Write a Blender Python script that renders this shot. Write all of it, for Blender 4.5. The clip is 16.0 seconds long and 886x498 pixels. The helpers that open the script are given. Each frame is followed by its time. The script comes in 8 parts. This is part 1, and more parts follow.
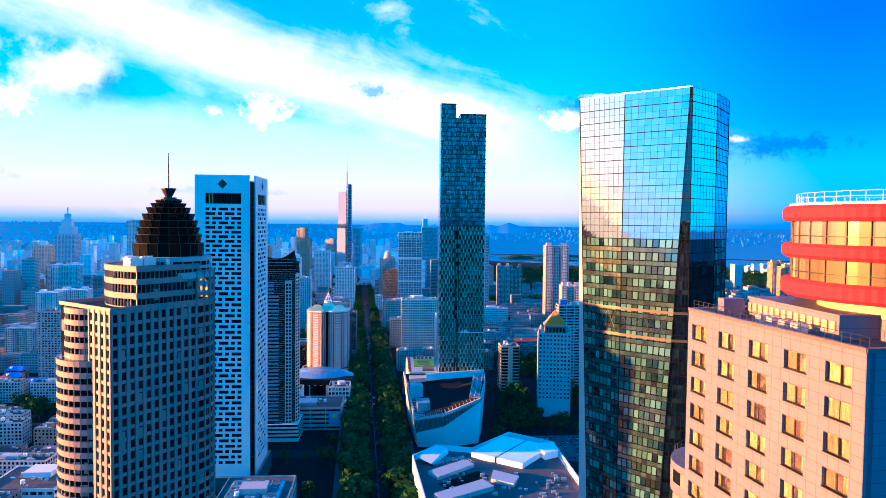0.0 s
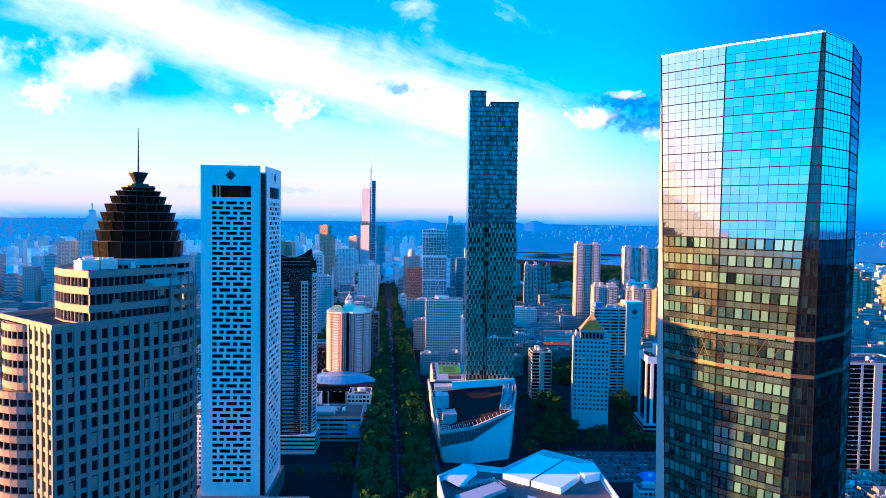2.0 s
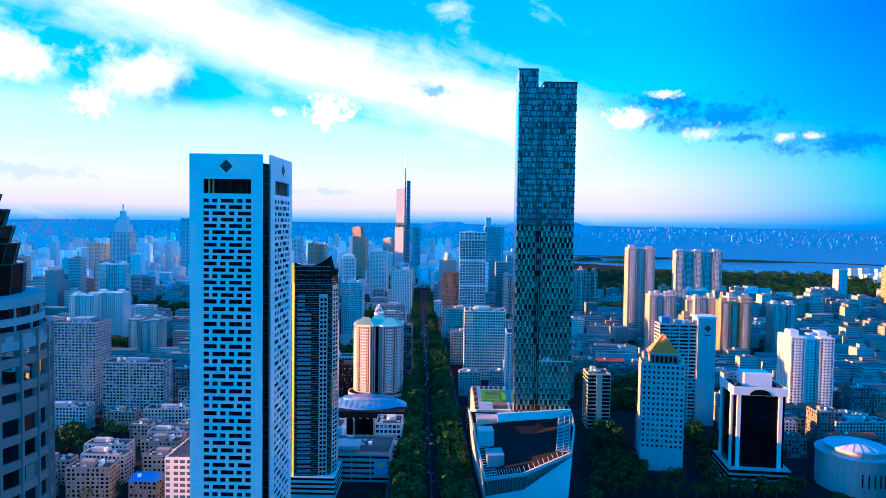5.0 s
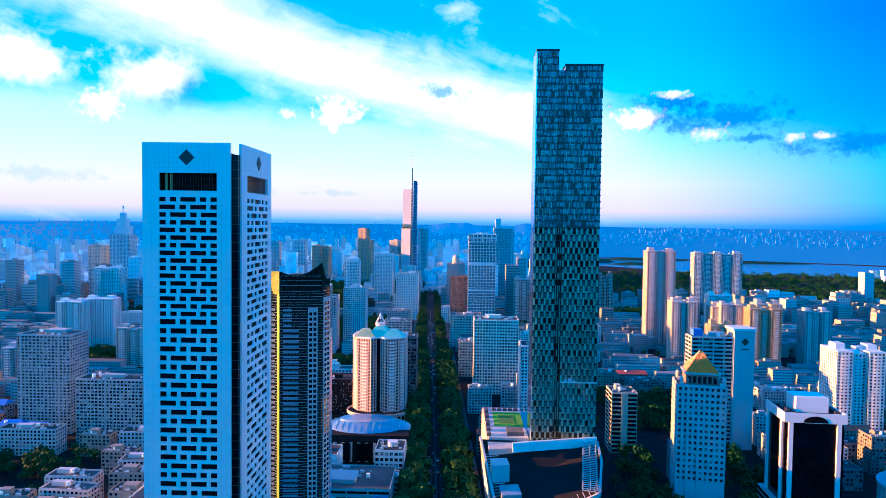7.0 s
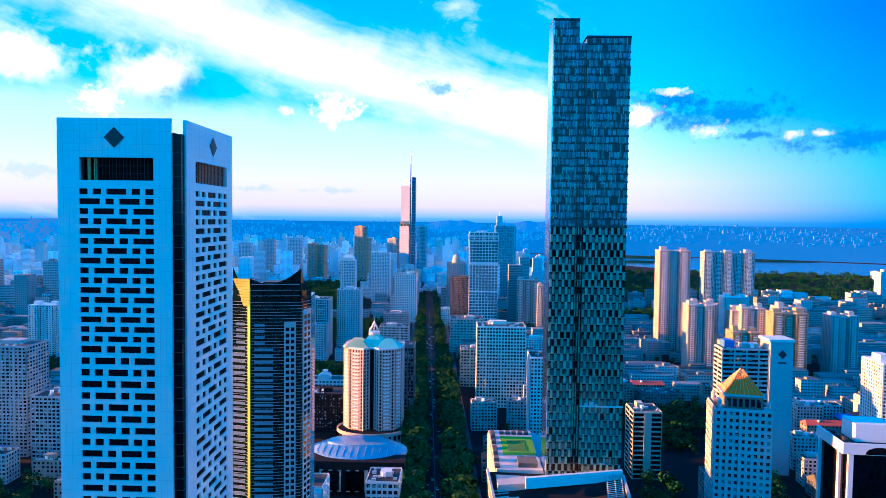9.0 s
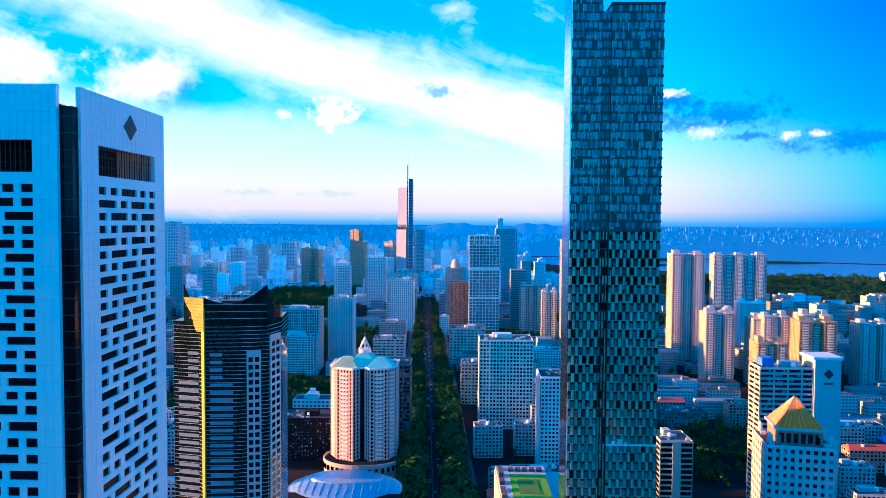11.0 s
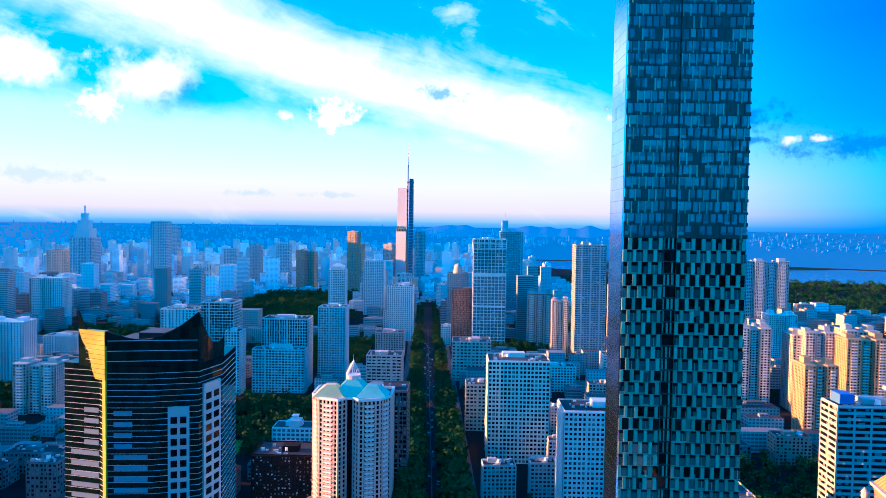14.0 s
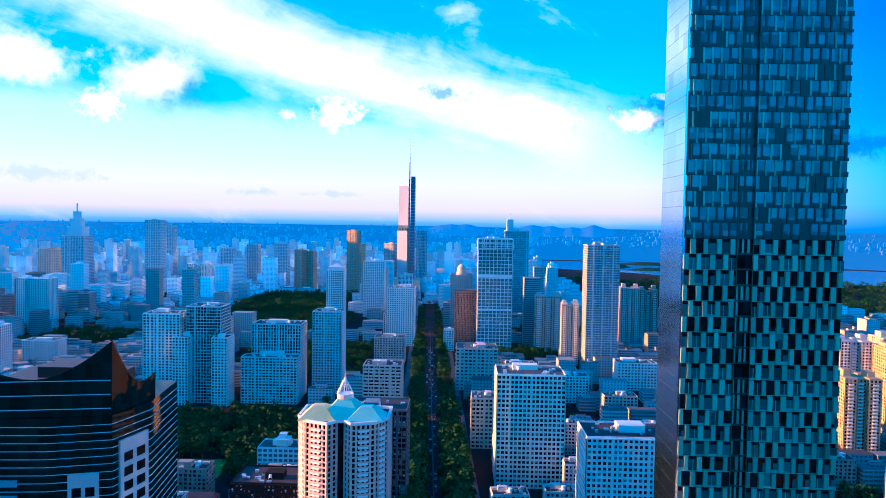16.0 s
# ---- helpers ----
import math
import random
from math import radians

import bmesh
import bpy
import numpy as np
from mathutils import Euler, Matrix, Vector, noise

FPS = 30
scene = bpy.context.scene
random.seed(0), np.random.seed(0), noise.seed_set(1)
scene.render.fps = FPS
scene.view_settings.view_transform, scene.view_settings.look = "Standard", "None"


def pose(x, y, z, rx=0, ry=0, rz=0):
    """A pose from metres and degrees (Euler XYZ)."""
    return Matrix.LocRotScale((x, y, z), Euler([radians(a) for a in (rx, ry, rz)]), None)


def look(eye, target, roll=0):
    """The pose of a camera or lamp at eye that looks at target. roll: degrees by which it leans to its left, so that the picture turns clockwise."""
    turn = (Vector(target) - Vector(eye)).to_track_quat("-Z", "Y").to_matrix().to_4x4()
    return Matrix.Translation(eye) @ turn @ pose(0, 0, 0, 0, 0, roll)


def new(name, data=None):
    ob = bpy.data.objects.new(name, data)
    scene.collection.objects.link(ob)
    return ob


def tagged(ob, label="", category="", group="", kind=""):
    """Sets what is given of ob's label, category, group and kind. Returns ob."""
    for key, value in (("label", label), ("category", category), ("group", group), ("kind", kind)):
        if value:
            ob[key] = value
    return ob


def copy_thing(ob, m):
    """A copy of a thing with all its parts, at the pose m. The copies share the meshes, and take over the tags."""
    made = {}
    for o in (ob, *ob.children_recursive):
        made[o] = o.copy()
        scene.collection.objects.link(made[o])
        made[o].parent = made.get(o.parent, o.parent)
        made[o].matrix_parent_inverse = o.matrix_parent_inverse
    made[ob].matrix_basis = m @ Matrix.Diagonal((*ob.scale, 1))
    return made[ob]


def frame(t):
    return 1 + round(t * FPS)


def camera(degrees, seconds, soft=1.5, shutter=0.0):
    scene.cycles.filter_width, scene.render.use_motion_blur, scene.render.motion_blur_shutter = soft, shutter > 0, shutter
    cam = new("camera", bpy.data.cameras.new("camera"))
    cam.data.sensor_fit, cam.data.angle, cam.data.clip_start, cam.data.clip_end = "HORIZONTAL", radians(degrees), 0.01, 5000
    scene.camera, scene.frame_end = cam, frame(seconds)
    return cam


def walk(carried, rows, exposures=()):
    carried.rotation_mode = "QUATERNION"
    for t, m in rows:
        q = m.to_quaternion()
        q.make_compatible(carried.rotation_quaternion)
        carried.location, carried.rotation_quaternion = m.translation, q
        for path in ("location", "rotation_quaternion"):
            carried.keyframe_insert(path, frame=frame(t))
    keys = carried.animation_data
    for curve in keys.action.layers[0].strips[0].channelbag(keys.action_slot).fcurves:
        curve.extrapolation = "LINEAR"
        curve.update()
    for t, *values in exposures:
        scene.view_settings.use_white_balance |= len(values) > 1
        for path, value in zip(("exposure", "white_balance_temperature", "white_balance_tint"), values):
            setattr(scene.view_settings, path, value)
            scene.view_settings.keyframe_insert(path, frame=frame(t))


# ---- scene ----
cam = camera(67.0, 16.0, soft=0.65)
PATH = [
    (0, (-1.136, 10.448, 202.891), (-0.988, 12.441, 202.811), 0.6),
    (0.5, (-0.909, 21.219, 202.643), (-0.779, 23.213, 202.565), 0.6),
    (1, (-0.858, 32.596, 202.394), (-0.745, 34.591, 202.313), 0.7),
    (1.5, (-1.101, 45.203, 202.147), (-1.006, 47.199, 202.064), 0.8),
    (2, (-1.254, 59.224, 201.794), (-1.178, 61.22, 201.706), 0.8),
    (2.5, (-1.933, 74.698, 201.585), (-1.872, 76.695, 201.493), 0.9),
    (3, (-3.073, 91.082, 201.363), (-3.03, 93.079, 201.27), 0.9),
    (3.5, (-3.877, 106.805, 201.126), (-3.852, 108.802, 201.032), 0.9),
    (4, (-3.841, 122.62, 201.354), (-3.837, 124.618, 201.262), 0.8),
    (4.5, (-4.374, 137.989, 201.608), (-4.388, 139.987, 201.52), 0.8),
    (6.8, (-4.93, 211.261, 202.492), (-4.985, 213.259, 202.41), 0.7),
    (7, (-5.171, 217.724, 202.5), (-5.224, 219.721, 202.418), 0.7),
    (7.5, (-6.045, 234.159, 202.64), (-6.097, 236.156, 202.556), 0.7),
    (8, (-6.959, 250.669, 202.827), (-7.01, 252.666, 202.739), 0.8),
    (8.5, (-7.728, 266.908, 202.89), (-7.777, 268.906, 202.801), 0.7),
    (9, (-8.192, 283.332, 202.968), (-8.242, 285.329, 202.878), 0.7),
    (9.2, (-8.353, 289.89, 203.026), (-8.404, 291.887, 202.936), 0.7),
    (11.5, (-10.601, 364.738, 203.399), (-10.645, 366.736, 203.318), 0.3),
    (12, (-11.501, 379.954, 203.425), (-11.545, 381.951, 203.343), 0.4),
    (12.5, (-12.505, 394.429, 203.389), (-12.548, 396.427, 203.306), 0.5),
    (13, (-13.367, 408.717, 203.354), (-13.41, 410.715, 203.271), 0.6),
    (13.5, (-14.147, 422.864, 203.237), (-14.191, 424.862, 203.158), 0.7),
    (14, (-14.939, 436.963, 203.064), (-14.985, 438.961, 202.988), 0.8),
    (14.5, (-16.007, 450.845, 202.824), (-16.055, 452.843, 202.746), 0.9),
    (15, (-16.718, 464.995, 202.552), (-16.768, 466.993, 202.474), 1.3),
    (15.5, (-17.322, 479.121, 202.302), (-17.373, 481.118, 202.222), 1.3),
    (16, (-17.863, 493.167, 202.139), (-17.915, 495.165, 202.061), 0.9),
]
walk(cam, [(t, look(eye, target, roll)) for t, eye, target, roll in PATH], exposures=[(0.0, 1.5, 4250.0, 0.0), (16.0, 1.5, 4250.0, 0.0)])

# ---------------------------------------------------------------- world and sun
W = bpy.data.worlds.new("sky")
scene.world = W
W.use_nodes = True
wt = W.node_tree
wt.nodes.clear()


class Nodes:
    """Short hand for building node trees."""

    def __init__(self, tree):
        self.t = tree

    def n(self, kind, operation=None, use_clamp=False, interpolation_type=None, data_type=None, blend_type=None, noise_dimensions=None):
        nd = self.t.nodes.new(kind)
        if operation:
            nd.operation = operation
        if use_clamp:
            nd.use_clamp = True
        if interpolation_type:
            nd.interpolation_type = interpolation_type
        if data_type:
            nd.data_type = data_type
        if blend_type:
            nd.blend_type = blend_type
        if noise_dimensions:
            nd.noise_dimensions = noise_dimensions
        return nd

    def put(self, sock, v):
        if isinstance(v, bpy.types.NodeSocket):
            self.t.links.new(v, sock)
        else:
            sock.default_value = v

    def m(self, op, a, b=None, c=None, clamp=False):
        nd = self.n("ShaderNodeMath", operation=op, use_clamp=clamp)
        for i, v in enumerate((a, b, c)):
            if v is not None:
                self.put(nd.inputs[i], v)
        return nd.outputs[0]

    def v(self, op, a, b=None):
        nd = self.n("ShaderNodeVectorMath", operation=op)
        self.put(nd.inputs[0], a)
        if b is not None:
            self.put(nd.inputs[1], b)
        return nd.outputs[1] if op in ("LENGTH", "DOT_PRODUCT", "DISTANCE") else nd.outputs[0]

    def xyz(self, x, y, z):
        nd = self.n("ShaderNodeCombineXYZ")
        for i, v in enumerate((x, y, z)):
            self.put(nd.inputs[i], v)
        return nd.outputs[0]

    def sep(self, v):
        nd = self.n("ShaderNodeSeparateXYZ")
        self.put(nd.inputs[0], v)
        return nd.outputs

    def noise(self, vec, scale, detail=4.0, rough=0.55, dist=0.0):
        nd = self.n("ShaderNodeTexNoise")
        self.put(nd.inputs["Vector"], vec)
        nd.inputs["Scale"].default_value = scale
        nd.inputs["Detail"].default_value = detail
        nd.inputs["Roughness"].default_value = rough
        nd.inputs["Distortion"].default_value = dist
        return nd.outputs["Fac"]

    def step(self, x, lo, hi):
        nd = self.n("ShaderNodeMapRange", interpolation_type="SMOOTHSTEP")
        self.put(nd.inputs["Value"], x)
        nd.inputs["From Min"].default_value = lo
        nd.inputs["From Max"].default_value = hi
        return nd.outputs[0]

    def ramp(self, x, stops):
        nd = self.n("ShaderNodeValToRGB")
        e = nd.color_ramp.elements
        while len(e) < len(stops):
            e.new(0.5)
        for el, (p, c) in zip(e, stops):
            el.position = p
            el.color = (*c, 1)
        self.put(nd.inputs[0], x)
        return nd.outputs[0]

    def mix(self, f, a, b, mode="MIX"):
        nd = self.n("ShaderNodeMix", data_type="RGBA", blend_type=mode)
        self.put(nd.inputs[0], f)
        for s, v in ((nd.inputs[6], a), (nd.inputs[7], b)):
            self.put(s, v if isinstance(v, bpy.types.NodeSocket) else (*v, 1))
        return nd.outputs[2]


SUN_AZ, SUN_EL = radians(-88.5), radians(5.5)   # azimuth from straight ahead, to the left
SUN_DIR = Vector((math.sin(SUN_AZ) * math.cos(SUN_EL), math.cos(SUN_AZ) * math.cos(SUN_EL), math.sin(SUN_EL)))

N = Nodes(wt)
way = N.n("ShaderNodeTexCoord").outputs["Generated"]
dx, dy, dz = N.sep(way)
az = N.m("ARCTAN2", dx, dy)
flat = N.m("SQRT", N.m("ADD", N.m("MULTIPLY", dx, dx), N.m("MULTIPLY", dy, dy)))
el = N.m("ARCTAN2", dz, flat)
# clear sky: deep blue away from the sun, cyan towards it, pale at the horizon
EL = N.m("MULTIPLY", el, 1.6)
clear_l = N.ramp(EL, [(0.0, (0.30, 0.50, 0.92)), (0.028, (1.12, 0.72, 0.98)), (0.088, (1.18, 0.86, 1.04)), (0.18, (0.58, 0.92, 1.08)), (0.26, (0.10, 0.66, 1.02)), (0.42, (0.02, 0.50, 0.96)), (1.0, (0.01, 0.22, 0.75))])
clear_r = N.ramp(EL, [(0.0, (0.05, 0.26, 0.66)), (0.05, (0.12, 0.52, 0.95)), (0.12, (0.10, 0.55, 1.0)), (0.22, (0.01, 0.31, 0.86)), (0.42, (0.0, 0.17, 0.80)), (1.0, (0.0, 0.12, 0.62))])
side = N.step(az, 0.22, 0.62)
clear = N.mix(side, clear_l, clear_r)
around = N.ramp(EL, [(0.0, (0.16, 0.86, 1.28)), (0.15, (0.12, 0.98, 1.46)), (0.5, (0.03, 0.80, 1.42)), (1.0, (0.0, 0.52, 1.16))])
clear = N.mix(N.m("MAXIMUM", N.step(az, -0.75, -1.0), N.step(az, 0.8, 1.2)), clear, around)
facing = N.v("DOT_PRODUCT", way, tuple(SUN_DIR))
clear = N.mix(N.m("POWER", N.m("MAXIMUM", facing, 0.0), 16.0), clear, N.mix(N.step(el, 0.16, 0.03), (2.4, 1.5, 1.15), (3.0, 1.15, 0.34)))
# a broad white streak that drifts down from the upper left, and low bright haze under it
p = N.xyz(az, el, 0.0)
lean = N.m("ADD", el, N.m("MULTIPLY", az, 0.27))            # constant along the streak
streak_p = N.xyz(N.m("MULTIPLY", az, 3.4), N.m("MULTIPLY", lean, 11.0), 0.3)
fib = N.noise(streak_p, 1.5, 7.0, 0.62, 0.5)
curl = N.noise(p, 7.0, 6.0, 0.62, 0.4)
rag = N.m("ADD", N.m("MULTIPLY", N.m("SUBTRACT", fib, 0.5), 1.7), N.m("MULTIPLY", N.m("SUBTRACT", curl, 0.5), 1.3))
wide = N.m("ADD", 0.060, N.m("MULTIPLY", N.step(az, -0.2, 0.15), 0.02))
band = N.m("SUBTRACT", 1.0, N.m("DIVIDE", N.m("ABSOLUTE", N.m("SUBTRACT", lean, 0.170)), wide))
veil = N.step(N.m("ADD", band, rag), -0.45, 1.05)
veil = N.m("MULTIPLY", veil, N.step(az, 0.34, 0.10))
thin = N.m("MULTIPLY", N.step(N.m("ADD", N.m("MULTIPLY", N.m("SUBTRACT", fib, 0.5), 2.0), N.m("SUBTRACT", curl, 0.5)), 0.05, 0.6), N.m("MULTIPLY", N.step(az, 0.42, 0.0), 0.55))
lift = N.m("ADD", 0.155, N.m("MULTIPLY", az, -0.03))
low = N.step(N.m("ADD", N.m("DIVIDE", N.m("SUBTRACT", lift, el), 0.05), rag), -0.5, 0.9)
low = N.m("MULTIPLY", N.m("MULTIPLY", low, 0.45), N.m("MULTIPLY", N.step(el, 0.002, 0.06), N.step(az, 0.40, 0.02)))
veil = N.m("MULTIPLY", N.m("MULTIPLY", N.m("MAXIMUM", veil, thin), N.step(az, -1.15, -0.8)), N.step(el, 0.62, 0.42))
veil = N.m("MAXIMUM", veil, N.m("MULTIPLY", N.m("MULTIPLY", low, N.step(az, -2.3, -1.8)), N.m("MAXIMUM", N.step(az, -0.95, -0.75), N.step(el, 0.13, 0.05))))
tone_low = N.mix(N.step(el, 0.16, 0.06), (1.66, 1.20, 1.16), (1.30, 0.88, 1.04))
sky = N.mix(N.m("MULTIPLY", veil, 0.97), clear, tone_low)
# heaped clouds: (azimuth, elevation, half width, half height, how much of it lies in its own shade)
HEAPS = [(-0.428, 0.186, 0.084, 0.046, 0.62), (-0.59, 0.195, 0.080, 0.034, 0.10), (-0.50, 0.148, 0.030, 0.020, 0.0), (-0.184, 0.157, 0.036, 0.024, 0.1), (-0.255, 0.150, 0.014, 0.009, 0.0),
         (0.10, 0.156, 0.075, 0.032, 0.15), (-0.03, 0.190, 0.040, 0.012, 2.0), (0.29, 0.172, 0.060, 0.014, 2.0), (0.345, 0.146, 0.125, 0.026, 1.9), (0.252, 0.148, 0.036, 0.018, 0.35), (0.352, 0.124, 0.030, 0.010, 0.4),
         (0.405, 0.118, 0.05, 0.007, 2.0), (0.525, 0.106, 0.10, 0.018, 1.9), (0.452, 0.117, 0.014, 0.008, 0.1), (0.488, 0.116, 0.014, 0.006, 0.1), (0.30, 0.181, 0.030, 0.007, 0.1),
         (-0.59, 0.056, 0.10, 0.012, 2.2), (-0.30, 0.040, 0.035, 0.006, 2.2), (-0.19, 0.040, 0.04, 0.005, 2.2)]
def el_shade(e):
    return e > 0.1


puff = N.noise(p, 17.0, 6.0, 0.6)
fine = N.noise(p, 46.0, 4.0, 0.6)
rough_edge = N.m("ADD", N.m("MULTIPLY", N.m("SUBTRACT", puff, 0.5), 2.6), N.m("MULTIPLY", N.m("SUBTRACT", fine, 0.5), 0.9))
puff_s = N.noise(p, 44.0, 6.0, 0.62)
fine_s = N.noise(p, 120.0, 4.0, 0.6)
rough_small = N.m("ADD", N.m("MULTIPLY", N.m("SUBTRACT", puff_s, 0.5), 3.2), N.m("MULTIPLY", N.m("SUBTRACT", fine_s, 0.5), 1.6))
for ca, ce, wa, we, shade in HEAPS:
    ux = N.m("DIVIDE", N.m("SUBTRACT", az, ca), wa)
    uy = N.m("DIVIDE", N.m("SUBTRACT", el, ce), we)
    rad = N.m("SQRT", N.m("ADD", N.m("MULTIPLY", ux, ux), N.m("MULTIPLY", uy, uy)))
    body = N.step(N.m("ADD", N.m("SUBTRACT", 1.0, rad), N.m("MULTIPLY", rough_edge if we > 0.03 else rough_small, 0.75 if we > 0.03 else 0.9)), -0.12, 0.85)
    if shade > 0:
        dim = N.step(N.m("ADD", N.m("ADD", N.m("MULTIPLY", ux, 0.55), N.m("MULTIPLY", uy, -0.5)), N.m("MULTIPLY", rough_edge, 0.5)), 0.65 - shade * 1.1, 1.15 - shade * 1.1)
        tone = N.mix(dim, (2.1, 1.30, 1.18), (0.02, 0.18, 0.58) if ca > 0.2 else ((0.14, 0.42, 0.82) if el_shade(ce) else (0.55, 0.62, 0.90)))
    else:
        tone = (2.1, 1.30, 1.18)
    sky = N.mix(N.m("MULTIPLY", body, (0.93 if we > 0.011 else 0.6) if shade < 1 else (0.75 if ce > 0.1 else 0.4)), sky, tone)
# below the horizon: distant land in haze
sky = N.mix(N.step(el, 0.004, -0.012), sky, (0.06, 0.24, 0.58))

air = N.n("ShaderNodeTexSky")
air.sky_type, air.sun_disc, air.sun_elevation, air.sun_rotation = "NISHITA", False, SUN_EL, SUN_AZ
air.altitude, air.air_density, air.dust_density = 200.0, 1.2, 2.0
b1 = N.n("ShaderNodeBackground")
N.put(b1.inputs[0], air.outputs[0])
b1.inputs[1].default_value = 0.005
b2 = N.n("ShaderNodeBackground")
N.put(b2.inputs[0], sky)
b2.inputs[1].default_value = 0.37
add = N.n("ShaderNodeAddShader")
N.put(add.inputs[0], b1.outputs[0])
N.put(add.inputs[1], b2.outputs[0])
N.put(N.n("ShaderNodeOutputWorld").inputs[0], add.outputs[0])

sun = new("sun", bpy.data.lights.new("sun", "SUN"))
sun.data.energy, sun.data.angle, sun.data.color = 12.5, radians(0.6), (1.0, 0.27, 0.03)
sun.matrix_world = look(SUN_DIR * 1000, (0, 0, 0))


# ---------------------------------------------------------------- materials
def material(name, colour, rough=0.7, metal=0.0, vary=0.15, scale=0.6, streak=0.0, bump=0.0, island=0.0, per_object=0.0, glow=None, ior=1.5):
    """Plain surface with stains at two scales. streak: runs of dirt down a wall."""
    mat = bpy.data.materials.new(name)
    mat.use_nodes = True
    k = Nodes(mat.node_tree)
    bs = mat.node_tree.nodes["Principled BSDF"]
    co = k.n("ShaderNodeTexCoord").outputs["Object"]
    big = k.noise(co, scale * 0.12, 4.0)
    small = k.noise(co, scale, 5.0, 0.6)
    f = k.m("ADD", k.m("MULTIPLY", k.m("SUBTRACT", big, 0.5), vary * 2.2), k.m("MULTIPLY", k.m("SUBTRACT", small, 0.5), vary * 1.3))
    if streak:
        run = k.noise(k.v("MULTIPLY", co, (1.0, 1.0, 0.05)), 1.1, 4.0, 0.65)
        f = k.m("ADD", f, k.m("MULTIPLY", k.m("SUBTRACT", run, 0.55), streak))
    if island:
        f = k.m("ADD", f, k.m("MULTIPLY", k.m("SUBTRACT", k.n("ShaderNodeNewGeometry").outputs["Random Per Island"], 0.5), island))
    if per_object:
        f = k.m("ADD", f, k.m("MULTIPLY", k.m("SUBTRACT", k.n("ShaderNodeObjectInfo").outputs["Random"], 0.5), per_object))
    col = k.v("SCALE", (*colour,))
    col.node.inputs["Scale"].default_value = 1.0
    k.put(col.node.inputs["Scale"], k.m("ADD", 1.0, f))
    k.put(bs.inputs["Base Color"], col)
    k.put(bs.inputs["Roughness"], k.m("ADD", rough, k.m("MULTIPLY", k.m("SUBTRACT", small, 0.5), 0.2), clamp=True))
    bs.inputs["Metallic"].default_value = metal
    bs.inputs["IOR"].default_value = ior
    if rough >= 0.7:
        bs.inputs["Specular IOR Level"].default_value = 0.12
    if bump:
        b = k.n("ShaderNodeBump")
        b.inputs["Strength"].default_value = bump
        b.inputs["Distance"].default_value = 0.3
        k.put(b.inputs["Height"], small)
        k.put(bs.inputs["Normal"], b.outputs[0])
    if glow:
        bs.inputs["Emission Color"].default_value = (*glow, 1)
        bs.inputs["Emission Strength"].default_value = 1.0
    return mat


def glass(name, tint, metal=0.5, rough=0.06, cell=(2.0, 2.0, 3.3), dark=0.35, blind=0.25, blind_col=(0.5, 0.5, 0.46), lit=0.0, wave=0.0):
    """Window glass of a facade: pane by pane some have drawn blinds, some are clear and dark, a few rooms are lit."""
    mat = bpy.data.materials.new(name)
    mat.use_nodes = True
    k = Nodes(mat.node_tree)
    bs = mat.node_tree.nodes["Principled BSDF"]
    co = k.n("ShaderNodeTexCoord").outputs["Object"]
    snap = k.v("SNAP", k.v("ADD", co, (0.37, 0.41, 0.2)), cell)
    wn = k.n("ShaderNodeTexWhiteNoise", noise_dimensions="3D")
    k.put(wn.inputs["Vector"], snap)
    r = wn.outputs["Value"]
    r2 = k.sep(wn.outputs["Color"])[1]
    shade = k.m("ADD", 1.0 - dark, k.m("MULTIPLY", r2, dark * 2))
    col = k.v("SCALE", (*tint,))
    k.put(col.node.inputs["Scale"], shade)
    is_blind = k.m("LESS_THAN", r, blind)
    k.put(bs.inputs["Base Color"], k.mix(k.m("MULTIPLY", is_blind, 0.75), col, blind_col))
    k.put(bs.inputs["Metallic"], k.m("MULTIPLY", k.m("SUBTRACT", 1.0, k.m("MULTIPLY", is_blind, 0.7)), metal))
    k.put(bs.inputs["Roughness"], k.m("ADD", rough, k.m("MULTIPLY", is_blind, 0.12)))
    bs.inputs["IOR"].default_value = 1.6 if metal > 0.2 else 1.22
    if lit:
        on = k.m("MULTIPLY", k.m("GREATER_THAN", r, 1.0 - lit), r2)
        bs.inputs["Emission Color"].default_value = (1.0, 0.62, 0.25, 1)
        k.put(bs.inputs["Emission Strength"], k.m("MULTIPLY", on, 0.8))
    if wave:
        b = k.n("ShaderNodeBump")
        b.inputs["Strength"].default_value = wave
        b.inputs["Distance"].default_value = 1.0
        k.put(b.inputs["Height"], k.noise(co, 0.25, 2.0))
        k.put(bs.inputs["Normal"], b.outputs[0])
    return mat


